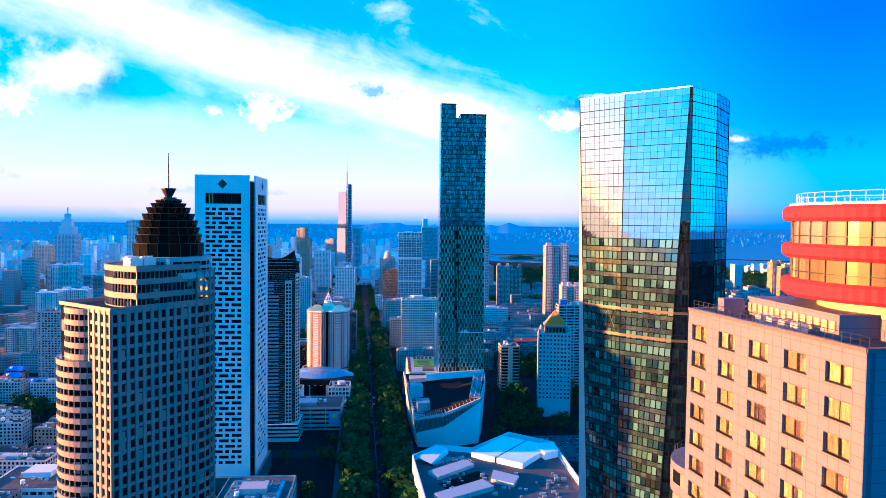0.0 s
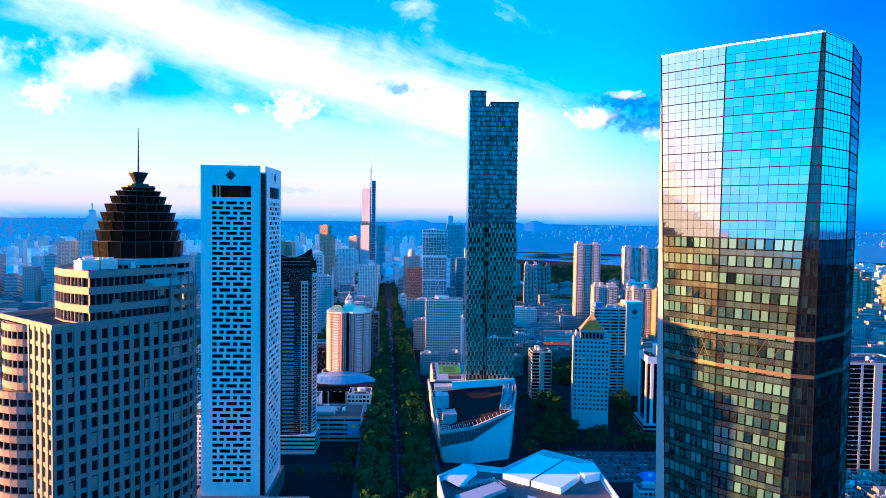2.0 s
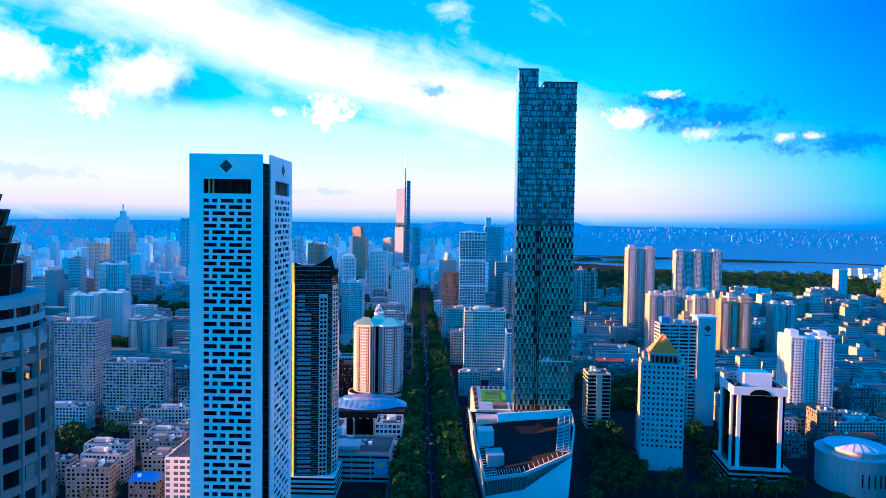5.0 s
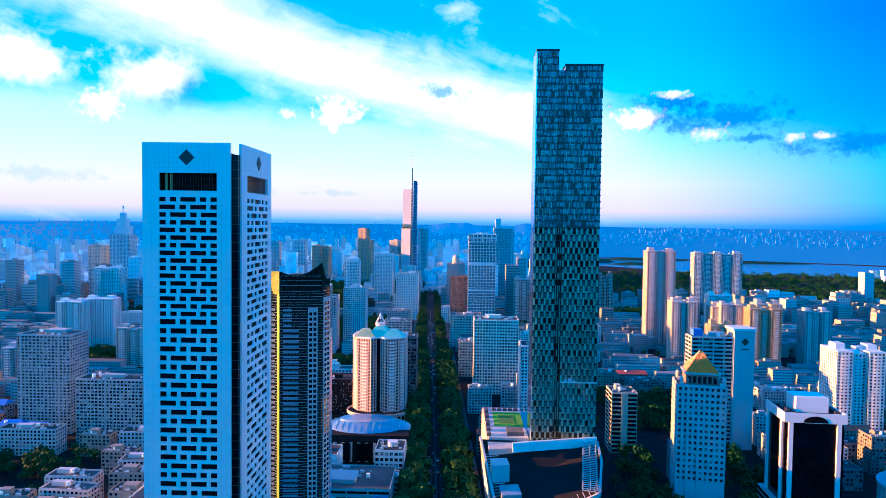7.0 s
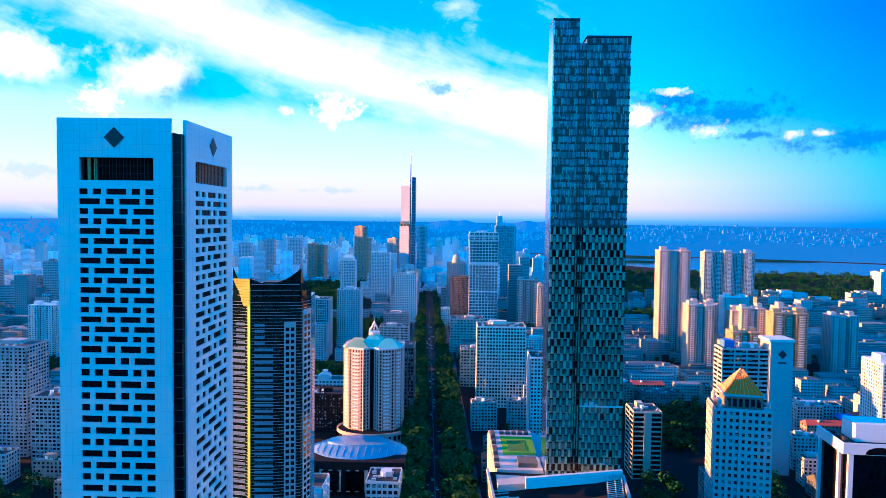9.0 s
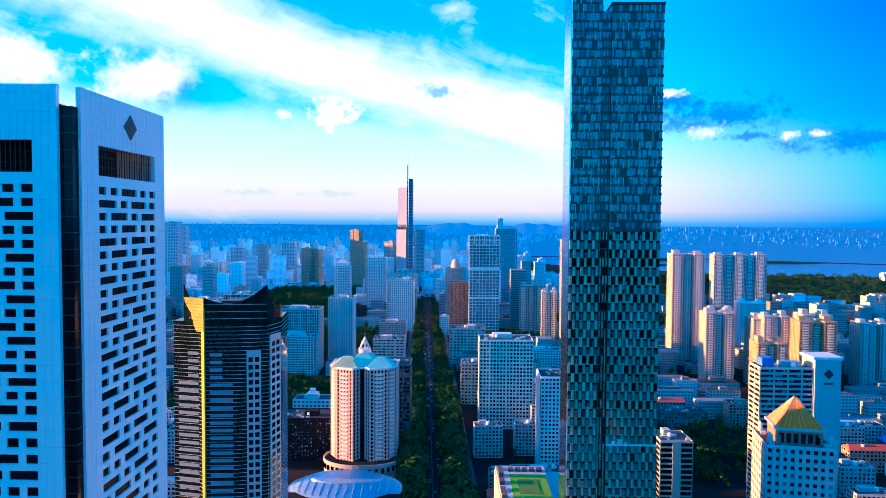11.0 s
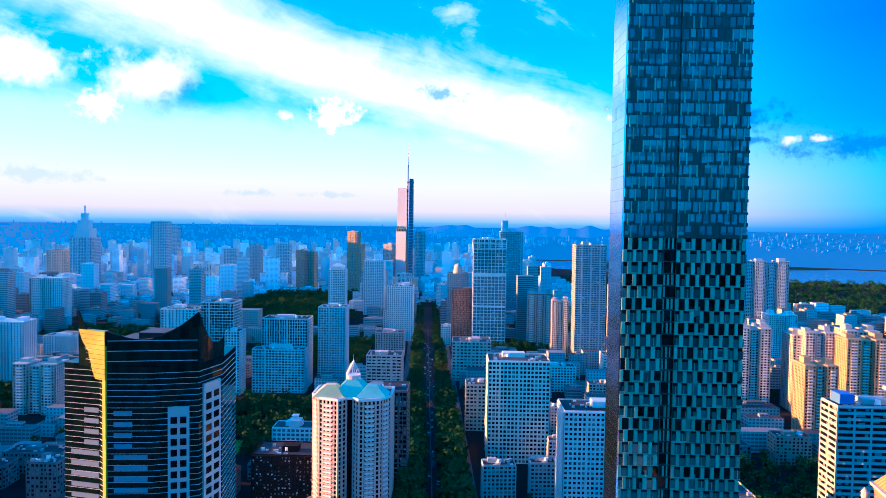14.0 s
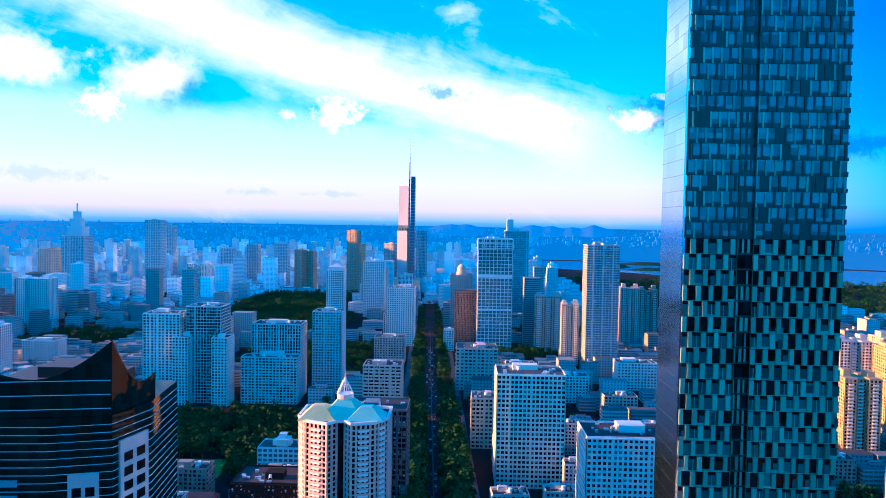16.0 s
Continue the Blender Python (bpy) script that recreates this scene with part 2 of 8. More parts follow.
def coated(name, share, tint, clear, drawn, drawn_share, rough=0.03):
    """Coated curtain wall glass: it mirrors a share of the sky, behind it blinds or dim rooms pane by pane."""
    mat = bpy.data.materials.new(name)
    mat.use_nodes = True
    k = Nodes(mat.node_tree)
    nodes = mat.node_tree.nodes
    nodes.remove(nodes["Principled BSDF"])
    r = k.m("FRACT", k.m("ADD", k.n("ShaderNodeNewGeometry").outputs["Random Per Island"], k.m("MULTIPLY", k.n("ShaderNodeObjectInfo").outputs["Random"], 7.3)))
    r2 = k.m("FRACT", k.m("MULTIPLY", r, 17.7))
    room = k.v("SCALE", (*clear,))
    k.put(room.node.inputs["Scale"], k.m("ADD", 0.2, k.m("MULTIPLY", r2, 1.6)))
    cloth = k.v("SCALE", (*drawn,))
    k.put(cloth.node.inputs["Scale"], k.m("ADD", 0.6, k.m("MULTIPLY", r2, 0.7)))
    inside = k.n("ShaderNodeBsdfDiffuse")
    k.put(inside.inputs[0], k.mix(k.m("LESS_THAN", r, drawn_share), room, cloth))
    skin = k.n("ShaderNodeBsdfGlossy")
    skin.inputs["Roughness"].default_value = rough
    hue = k.v("SCALE", (*tint,))
    k.put(hue.node.inputs["Scale"], k.m("SUBTRACT", k.m("ADD", 0.93, k.m("MULTIPLY", r2, 0.07)), k.m("MULTIPLY", k.m("GREATER_THAN", r, 0.985), 0.18)))
    k.put(skin.inputs[0], hue)
    mx = k.n("ShaderNodeMixShader")
    mx.inputs[0].default_value = share
    k.put(mx.inputs[1], inside.outputs[0])
    k.put(mx.inputs[2], skin.outputs[0])
    k.put(nodes["Material Output"].inputs[0], mx.outputs[0])
    return mat


def far_wall(name, colour, dark, fl=3.4, bay=3.6, glow=0.0):
    """Wall of a far building whose windows are too small to tell apart. glow: haze painted as blue emission."""
    mat = bpy.data.materials.new(name)
    mat.use_nodes = True
    k = Nodes(mat.node_tree)
    bs = mat.node_tree.nodes["Principled BSDF"]
    geo = k.n("ShaderNodeNewGeometry")
    x, y, z = k.sep(geo.outputs["Position"])
    nx, ny, nz = k.sep(geo.outputs["Normal"])
    rnd = geo.outputs["Random Per Island"]
    along = k.m("ADD", k.m("MULTIPLY", x, k.m("ABSOLUTE", ny)), k.m("MULTIPLY", y, k.m("ABSOLUTE", nx)))
    fu = k.m("FRACT", k.m("ADD", k.m("DIVIDE", along, bay), rnd))
    fv = k.m("FRACT", k.m("DIVIDE", z, fl))
    hole = k.m("MULTIPLY", k.m("GREATER_THAN", fu, k.m("MULTIPLY", rnd, 0.6)), k.m("GREATER_THAN", fv, 0.5))
    hole = k.m("MULTIPLY", hole, k.m("LESS_THAN", nz, 0.5))
    tone = k.v("SCALE", (*colour,))
    k.put(tone.node.inputs["Scale"], k.m("ADD", 0.55, k.m("MULTIPLY", k.m("FRACT", k.m("MULTIPLY", rnd, 7.31)), 0.8)))
    warm = k.mix(k.m("MULTIPLY", k.m("GREATER_THAN", k.m("FRACT", k.m("MULTIPLY", rnd, 3.7)), 0.75), 0.45), tone, (0.42, 0.30, 0.24))
    deck = k.v("SCALE", (colour[0] * 0.3, colour[1] * 0.3, colour[2] * 0.3))
    k.put(deck.node.inputs["Scale"], k.m("ADD", 0.3, k.m("MULTIPLY", k.m("FRACT", k.m("MULTIPLY", rnd, 11.3)), 1.6)))
    warm = k.mix(k.m("GREATER_THAN", nz, 0.5), warm, deck)
    k.put(bs.inputs["Base Color"], k.mix(k.m("MULTIPLY", hole, 0.8), warm, dark))
    bs.inputs["Roughness"].default_value = 0.75
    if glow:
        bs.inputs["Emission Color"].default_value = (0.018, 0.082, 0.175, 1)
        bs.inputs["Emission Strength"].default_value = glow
    return mat


M = {}
M["white_panel"] = material("white_panel", (0.64, 0.66, 0.68), 0.45, vary=0.07, scale=0.3, streak=0.14)
M["white_paint"] = material("white_paint", (0.62, 0.64, 0.65), 0.7, vary=0.10, scale=0.5, streak=0.16)
M["cream"] = material("cream", (0.40, 0.38, 0.36), 0.75, vary=0.10, scale=0.5, streak=0.16)
M["tan_stone"] = material("tan_stone", (0.50, 0.42, 0.34), 0.6, vary=0.12, scale=0.8, streak=0.12)
M["grey_stone"] = material("grey_stone", (0.38, 0.38, 0.39), 0.65, vary=0.12, scale=0.6, streak=0.14)
M["dark_stone"] = material("dark_stone", (0.10, 0.10, 0.11), 0.35, vary=0.15, scale=0.6)
M["brown"] = material("brown", (0.26, 0.15, 0.12), 0.6, vary=0.12, scale=0.6)
M["blue_grey"] = material("blue_grey", (0.34, 0.38, 0.41), 0.6, vary=0.10, scale=0.5, streak=0.12)
M["gold_paint"] = material("gold_paint", (0.60, 0.36, 0.14), 0.6, vary=0.10, scale=0.5, streak=0.12)
M["gold_metal"] = material("gold_metal", (0.90, 0.15, 0.010), 0.7, metal=0.0, vary=0.10, scale=0.8)
M["red_enamel"] = material("red_enamel", (0.46, 0.012, 0.003), 0.75, vary=0.08, scale=1.0)
M["red_roof"] = material("red_roof", (0.42, 0.08, 0.06), 0.7, vary=0.2, scale=1.0, island=0.3)
M["copper_green"] = material("copper_green", (0.22, 0.50, 0.40), 0.6, vary=0.2, scale=0.8, bump=0.2)
M["blue_roof"] = material("blue_roof", (0.05, 0.16, 0.50), 0.5, vary=0.15, scale=0.8)
M["roof_felt"] = material("roof_felt", (0.05, 0.05, 0.055), 0.9, vary=0.35, scale=0.5, bump=0.2)
M["roof_grey"] = material("roof_grey", (0.085, 0.087, 0.09), 0.9, vary=0.45, scale=0.4, bump=0.2)
M["roof_white"] = material("roof_white", (0.78, 0.80, 0.82), 0.5, vary=0.08, scale=0.4)
M["steel"] = material("steel", (0.45, 0.46, 0.48), 0.4, metal=0.7, vary=0.12, scale=1.0)
M["dark_steel"] = material("dark_steel", (0.022, 0.023, 0.026), 0.5, metal=0.2, vary=0.2, scale=1.0)
M["aluminium"] = material("aluminium", (0.62, 0.64, 0.66), 0.35, metal=0.6, vary=0.1, scale=1.0)
M["asphalt"] = material("asphalt", (0.018, 0.018, 0.020), 0.9, vary=0.3, scale=0.4, bump=0.1)
M["paving"] = material("paving", (0.085, 0.085, 0.09), 0.85, vary=0.3, scale=0.6, bump=0.1)
M["line_paint"] = material("line_paint", (0.22, 0.22, 0.21), 0.7, vary=0.2, scale=1.5)
M["grass"] = material("grass", (0.09, 0.19, 0.035), 0.95, vary=0.35, scale=0.8, bump=0.4)
M["bark"] = material("bark", (0.11, 0.08, 0.055), 0.95, vary=0.3, scale=3.0, bump=0.5)
M["leaf"] = material("leaf", (0.009, 0.056, 0.014), 0.75, vary=0.3, scale=0.6, island=0.7, per_object=0.4)
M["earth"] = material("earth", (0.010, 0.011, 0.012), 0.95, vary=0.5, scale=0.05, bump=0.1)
M["water"] = material("water", (0.07, 0.24, 0.38), 0.14, vary=0.1, scale=0.02, ior=1.33)
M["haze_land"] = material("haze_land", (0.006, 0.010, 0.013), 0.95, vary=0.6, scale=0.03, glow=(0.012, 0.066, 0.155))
# the haze over the far land is painted as emission: gold towards the low sun, blue elsewhere
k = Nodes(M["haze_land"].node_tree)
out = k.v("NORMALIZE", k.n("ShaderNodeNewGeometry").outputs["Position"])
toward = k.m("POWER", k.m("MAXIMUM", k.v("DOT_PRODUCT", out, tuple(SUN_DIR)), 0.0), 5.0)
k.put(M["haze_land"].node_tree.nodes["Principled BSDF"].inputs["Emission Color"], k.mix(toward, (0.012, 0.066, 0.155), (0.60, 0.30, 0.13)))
# hills get their blue haze as emission too
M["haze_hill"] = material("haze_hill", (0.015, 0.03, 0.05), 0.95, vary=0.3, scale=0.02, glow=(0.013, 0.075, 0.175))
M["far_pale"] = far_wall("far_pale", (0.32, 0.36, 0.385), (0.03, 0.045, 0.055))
# paler and bluer than the nearer blocks: haze put into the base colour
M["far_hazed"] = far_wall("far_hazed", (0.68, 0.82, 0.90), (0.18, 0.28, 0.36))
# nearly black walls, their hazy blue comes from emission
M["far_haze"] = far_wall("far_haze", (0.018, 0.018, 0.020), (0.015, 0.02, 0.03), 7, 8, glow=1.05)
M["glass_dark"] = glass("glass_dark", (0.005, 0.008, 0.012), metal=0.0, dark=0.5, blind=0.2, blind_col=(0.26, 0.27, 0.27))
M["glass_flat"] = glass("glass_flat", (0.006, 0.009, 0.012), metal=0.0, dark=0.6, blind=0.28, blind_col=(0.30, 0.30, 0.29), cell=(1.8, 1.8, 3.1))
M["glass_blue"] = glass("glass_blue", (0.20, 0.32, 0.38), metal=0.6, dark=0.3, blind=0.03)
M["glass_black"] = glass("glass_black", (0.004, 0.004, 0.006), metal=0.0, rough=0.08, dark=0.4, blind=0.0)
M["glass_green"] = glass("glass_green", (0.004, 0.012, 0.011), metal=0.0, rough=0.02, dark=0.4, blind=0.0)
# evening sun on the corner glass, painted in as yellow
M["glass_sun_gold"] = material("glass_sun_gold", (0.19, 0.27, 0.014), 0.35, vary=0.5, scale=0.22)
M["pane_dark"] = material("pane_dark", (0.004, 0.005, 0.008), 0.2, vary=0.2, scale=0.3, per_object=0.8, island=0.6, ior=1.1)
M["glass_teal"] = glass("glass_teal", (0.004, 0.010, 0.011), metal=0.0, rough=0.07, cell=(2.27, 2.27, 3.95), dark=0.7, blind=0.03, blind_col=(0.2, 0.26, 0.22))
M["panel_teal"] = material("panel_teal", (0.25, 0.35, 0.26), 0.32, metal=0.1, vary=0.14, scale=0.6, island=0.6, per_object=0.6)
M["panel_pale"] = material("panel_pale", (0.22, 0.31, 0.24), 0.32, metal=0.1, vary=0.12, scale=0.6, island=0.6)
M["glass_tower"] = glass("glass_tower", (0.006, 0.009, 0.014), metal=0.0, cell=(2.0, 2.0, 3.55), dark=0.5, blind=0.06, blind_col=(0.3, 0.28, 0.25))
# copies of one glass: mirror share and darkness follow what each part reflects
M["coat_high"] = coated("coat_high", 0.80, (0.80, 0.84, 0.88), (0.04, 0.05, 0.06), (0.12, 0.12, 0.11), 0.04)
M["coat_low"] = coated("coat_low", 0.28, (0.8, 0.85, 0.82), (0.014, 0.05, 0.05), (0.085, 0.23, 0.215), 0.5)
M["coat_dim"] = coated("coat_dim", 0.14, (0.6, 0.7, 0.8), (0.003, 0.009, 0.011), (0.01, 0.03, 0.03), 0.12)
M["coat_band"] = coated("coat_band", 0.28, (0.85, 0.85, 0.78), (0.028, 0.062, 0.056), (0.028, 0.062, 0.056), 0.3, 0.08)
M["coat_flank"] = coated("coat_flank", 0.92, (0.66, 0.84, 1.0), (0.004, 0.006, 0.008), (0.004, 0.006, 0.008), 0.1, 0.14)
# pale matte colour stands in for the sunset sky mirrored in the glass
M["sky_tint_glass"] = material("sky_tint_glass", (0.36, 0.42, 0.50), 0.35, vary=0.06, scale=0.05, streak=0.08)
M["pane_teal"] = material("pane_teal", (0.060, 0.125, 0.125), 0.12, metal=0.25, vary=0.25, scale=0.25, island=0.9)
M["mullion_black"] = material("mullion_black", (0.006, 0.006, 0.007), 0.7, vary=0.2, scale=1.0)
M["spandrel_blue"] = material("spandrel_blue", (0.15, 0.24, 0.33), 0.7, vary=0.12, scale=0.5)
M["stone_warm"] = material("stone_warm", (0.190, 0.172, 0.168), 0.6, vary=0.12, scale=0.7, streak=0.12)
M["glass_bronze"] = material("glass_bronze", (0.0035, 0.0045, 0.004), 0.22, vary=0.2, scale=0.6, ior=1.35)
M["gilt_dark"] = material("gilt_dark", (0.040, 0.042, 0.026), 0.6, vary=0.2, scale=1.0)
M["pink_tile"] = material("pink_tile", (0.138, 0.152, 0.205), 0.7, vary=0.10, scale=0.8, streak=0.12)
def tile_joints(mat, w, h, depth):
    """Fine grooves of a tiled wall, w by h metres, along its own axes."""
    k = Nodes(mat.node_tree)
    bs = mat.node_tree.nodes["Principled BSDF"]
    x, y, z = k.sep(k.n("ShaderNodeTexCoord").outputs["Object"])
    u = k.m("FRACT", k.m("DIVIDE", y, w))
    v = k.m("FRACT", k.m("DIVIDE", z, h))
    joint = k.m("MAXIMUM", k.m("LESS_THAN", u, 0.05), k.m("LESS_THAN", v, 0.05))
    was = bs.inputs["Base Color"].links[0].from_socket
    k.put(bs.inputs["Base Color"], k.mix(k.m("MULTIPLY", joint, depth), was, (0.05, 0.045, 0.05)))


tile_joints(M["pink_tile"], 1.26, 1.05, 0.55)
M["pink_white"] = material("pink_white", (0.50, 0.37, 0.345), 0.6, vary=0.08, scale=0.5, streak=0.10)
M["copper_gold"] = material("copper_gold", (0.55, 0.50, 0.22), 0.6, vary=0.2, scale=0.8, bump=0.2)
M["glass_clear"] = material("glass_clear", (0.9, 0.95, 0.95), 0.02, vary=0.0)
M["glass_clear"].node_tree.nodes["Principled BSDF"].inputs["Transmission Weight"].default_value = 1.0
M["glass_amber"] = glass("glass_amber", (0.62, 0.45, 0.16), metal=0.75, rough=0.10, cell=(2.4, 2.4, 5.0), dark=0.4, blind=0.2, blind_col=(0.6, 0.45, 0.2))
for nm, level in (("glass_green", 0.2), ("glass_bronze", 0.15)):
    M[nm].node_tree.nodes["Principled BSDF"].inputs["Specular IOR Level"].default_value = level
M["grass_bright"] = material("grass_bright", (0.16, 0.34, 0.03), 0.95, vary=0.3, scale=0.5, bump=0.4)
M["roof_pale"] = material("roof_pale", (0.66, 0.78, 0.82), 0.35, vary=0.06, scale=0.4)
M["shell_blue"] = material("shell_blue", (0.20, 0.34, 0.43), 0.3, metal=0.3, vary=0.08, scale=0.4)
M["poster_blue"] = material("poster_blue", (0.10, 0.35, 0.62), 0.5, vary=0.3, scale=0.6)
M["poster_yellow"] = material("poster_yellow", (0.70, 0.55, 0.10), 0.5, vary=0.3, scale=0.6)
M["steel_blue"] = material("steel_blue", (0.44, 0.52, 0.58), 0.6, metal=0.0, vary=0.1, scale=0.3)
# panes of far buildings, lightened and blued to stand in for haze
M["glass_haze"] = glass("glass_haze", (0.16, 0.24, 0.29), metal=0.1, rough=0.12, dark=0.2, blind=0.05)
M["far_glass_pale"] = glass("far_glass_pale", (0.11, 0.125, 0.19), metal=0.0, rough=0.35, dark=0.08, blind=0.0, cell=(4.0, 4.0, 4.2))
M["cream_pale"] = material("cream_pale", (0.68, 0.65, 0.60), 0.6, vary=0.08, scale=0.5, streak=0.10)
# evening gold put into the colour of sunlit towers; also the orange brick
M["gold_wall"] = material("gold_wall", (0.36, 0.26, 0.16), 0.7, vary=0.1, scale=0.5, streak=0.12)
M["brown_wall"] = material("brown_wall", (0.34, 0.24, 0.20), 0.7, vary=0.1, scale=0.5, streak=0.12)
M["brick_wall"] = material("brick_wall", (0.40, 0.20, 0.15), 0.8, vary=0.15, scale=0.8, streak=0.12)
M["wood_far"] = material("wood_far", (0.010, 0.050, 0.030), 0.95, vary=0.4, scale=0.08, bump=0.3)
M["town_white"] = material("town_white", (0.42, 0.44, 0.46), 0.75, vary=0.2, scale=0.5, streak=0.25)
# walls of mid-distance blocks, raised in tone to stand in for haze
M["town_pale"] = material("town_pale", (0.50, 0.53, 0.56), 0.75, vary=0.2, scale=0.5, streak=0.25)
M["town_cream"] = material("town_cream", (0.28, 0.25, 0.22), 0.75, vary=0.2, scale=0.5, streak=0.25)
M["town_grey"] = material("town_grey", (0.17, 0.175, 0.185), 0.75, vary=0.2, scale=0.5, streak=0.25)
M["glass_upper"] = glass("glass_upper", (0.085, 0.115, 0.145), metal=0.40, rough=0.10, cell=(2.27, 2.27, 3.95), dark=0.6, blind=0.05, blind_col=(0.22, 0.28, 0.26))
M["panel_dark"] = material("panel_dark", (0.022, 0.028, 0.027), 0.4, vary=0.12, scale=0.6, island=0.6)
M["slate_wall"] = material("slate_wall", (0.33, 0.36, 0.38), 0.75, vary=0.15, scale=0.5, streak=0.2)
M["deck_black"] = material("deck_black", (0.012, 0.012, 0.014), 0.9, vary=0.3, scale=0.4)
M["bronze_trim"] = material("bronze_trim", (0.10, 0.08, 0.055), 0.5, metal=0.3, vary=0.1, scale=0.5)
M["curtain"] = material("curtain", (0.70, 0.55, 0.22), 0.85, vary=0.25, scale=2.0, per_object=0.5)


# ---------------------------------------------------------------- building kit
class Geo:
    """Gathers boxes, prisms and quads into one mesh."""

    def __init__(self):
        self.v, self.f = [], []

    def quad(self, a, b, c, d):
        i = len(self.v)
        self.v += [a, b, c, d]
        self.f.append((i, i + 1, i + 2, i + 3))

    def poly(self, pts):
        i = len(self.v)
        self.v += list(pts)
        self.f.append(tuple(range(i, i + len(pts))))

    def box(self, x0, y0, z0, x1, y1, z1):
        i = len(self.v)
        self.v += [(x0, y0, z0), (x1, y0, z0), (x1, y1, z0), (x0, y1, z0), (x0, y0, z1), (x1, y0, z1), (x1, y1, z1), (x0, y1, z1)]
        self.f += [(i, i + 3, i + 2, i + 1), (i + 4, i + 5, i + 6, i + 7), (i, i + 1, i + 5, i + 4), (i + 1, i + 2, i + 6, i + 5), (i + 2, i + 3, i + 7, i + 6), (i + 3, i, i + 4, i + 7)]

    def prism(self, pts, z0, z1, top=None, cap=True):
        """Upright prism over a plan polygon (anticlockwise); top: another polygon for the upper edge."""
        i, n = len(self.v), len(pts)
        top = top or pts
        self.v += [(x, y, z0) for x, y in pts] + [(x, y, z1) for x, y in top]
        for j in range(n):
            k = (j + 1) % n
            self.f.append((i + j, i + k, i + n + k, i + n + j))
        if cap:
            self.f.append(tuple(range(i + n, i + 2 * n)))
            self.f.append(tuple(range(i + n - 1, i - 1, -1)))

    def tube(self, a, b, r0, r1=None, n=6):
        a, b = Vector(a), Vector(b)
        r1 = r0 if r1 is None else r1
        w = (b - a).normalized()
        s = w.cross(Vector((0, 0, 1)) if abs(w.z) < 0.9 else Vector((1, 0, 0))).normalized()
        t = w.cross(s)
        i = len(self.v)
        for c, r in ((a, r0), (b, r1)):
            for j in range(n):
                q = 2 * math.pi * j / n
                self.v.append(tuple(c + s * (r * math.cos(q)) + t * (r * math.sin(q))))
        for j in range(n):
            k = (j + 1) % n
            self.f.append((i + j, i + n + j, i + n + k, i + k))
        self.f += [tuple(range(i, i + n)), tuple(range(i + 2 * n - 1, i + n - 1, -1))]

    def wall_box(self, p0, p1, s0, s1, z0, z1, proud, back=0.0):
        """A box on the wall line p0 to p1 (outside on the right hand), from s0 to s1 metres along it."""
        ux, uy = p1[0] - p0[0], p1[1] - p0[1]
        ln = math.hypot(ux, uy)
        ux, uy = ux / ln, uy / ln
        nx, ny = uy, -ux
        a = (p0[0] + ux * s0, p0[1] + uy * s0)
        b = (p0[0] + ux * s1, p0[1] + uy * s1)
        pts = [(a[0] + nx * proud, a[1] + ny * proud), (b[0] + nx * proud, b[1] + ny * proud), (b[0] - nx * back, b[1] - ny * back), (a[0] - nx * back, a[1] - ny * back)]
        self.prism(pts, z0, z1)

    def mesh(self, name, mat, smooth=False):
        me = bpy.data.meshes.new(name)
        me.from_pydata(self.v, [], self.f)
        me.materials.append(mat)
        if smooth:
            me.polygons.foreach_set("use_smooth", [True] * len(me.polygons))
        me.update()
        return me


def thing(name, label, category, x, y, z=0.0, rot=0.0, group="", kind=""):
    ob = new(name)
    ob.matrix_basis = pose(x, y, z, 0, 0, rot)
    ob.empty_display_size = 1.0
    return tagged(ob, label, category, group, kind)


def part(name, geo, mat, parent, label="", kind="", smooth=False):
    me = geo if isinstance(geo, bpy.types.Mesh) else geo.mesh(name, mat, smooth)
    ob = new(name, me)
    ob.parent = parent
    if label:
        ob["label"] = label
    if kind:
        ob["kind"] = kind
    return ob


def piece(name, me, parent, x, y, z, rz=0.0):
    ob = new(name, me)
    ob.parent = parent
    ob.matrix_basis = pose(x, y, z, 0, 0, rz)
    return ob


def length(a, b):
    return math.hypot(b[0] - a[0], b[1] - a[1])


def ring(cx, cy, r, n, a0=0.0, a1=360.0, ry=None):
    full = abs(a1 - a0) >= 359.9
    m = n if full else n + 1
    return [(cx + r * math.cos(radians(a0 + (a1 - a0) * j / n)), cy + (ry or r) * math.sin(radians(a0 + (a1 - a0) * j / n))) for j in range(m)]


def rect(w, d, cx=0.0, cy=0.0):
    return [(cx - w / 2, cy - d / 2), (cx + w / 2, cy - d / 2), (cx + w / 2, cy + d / 2), (cx - w / 2, cy + d / 2)]


def grid_wall(g, plan, z0, z1, fl, bay, pier, band, proud, faces=None, sill=None):
    """Piers and floor bands proud of the glazed core, so that the windows lie back between them."""
    n = len(plan)
    floors = max(1, round((z1 - z0) / fl))
    fh = (z1 - z0) / floors
    for i in range(n):
        if faces is not None and i not in faces:
            continue
        a, b = plan[i], plan[(i + 1) % n]
        ln = length(a, b)
        cols = max(1, round(ln / bay))
        bw = ln / cols
        if band > 0:
            for j in range(floors + 1):
                zz = z0 + j * fh
                g.wall_box(a, b, -proud if n > 2 else 0, ln + (proud if n > 2 else 0), max(z0, zz - band * fh * 0.35), min(z1, zz + band * fh * 0.65), proud)
        if pier > 0:
            for j in range(cols + 1):
                w = pier * bw / 2 * (1.0 if 0 < j < cols else 1.0)
                s = j * bw
                g.wall_box(a, b, max(-proud * 0.96, s - w), min(ln + proud * 0.96, s + w), z0, z1, proud * 0.96)


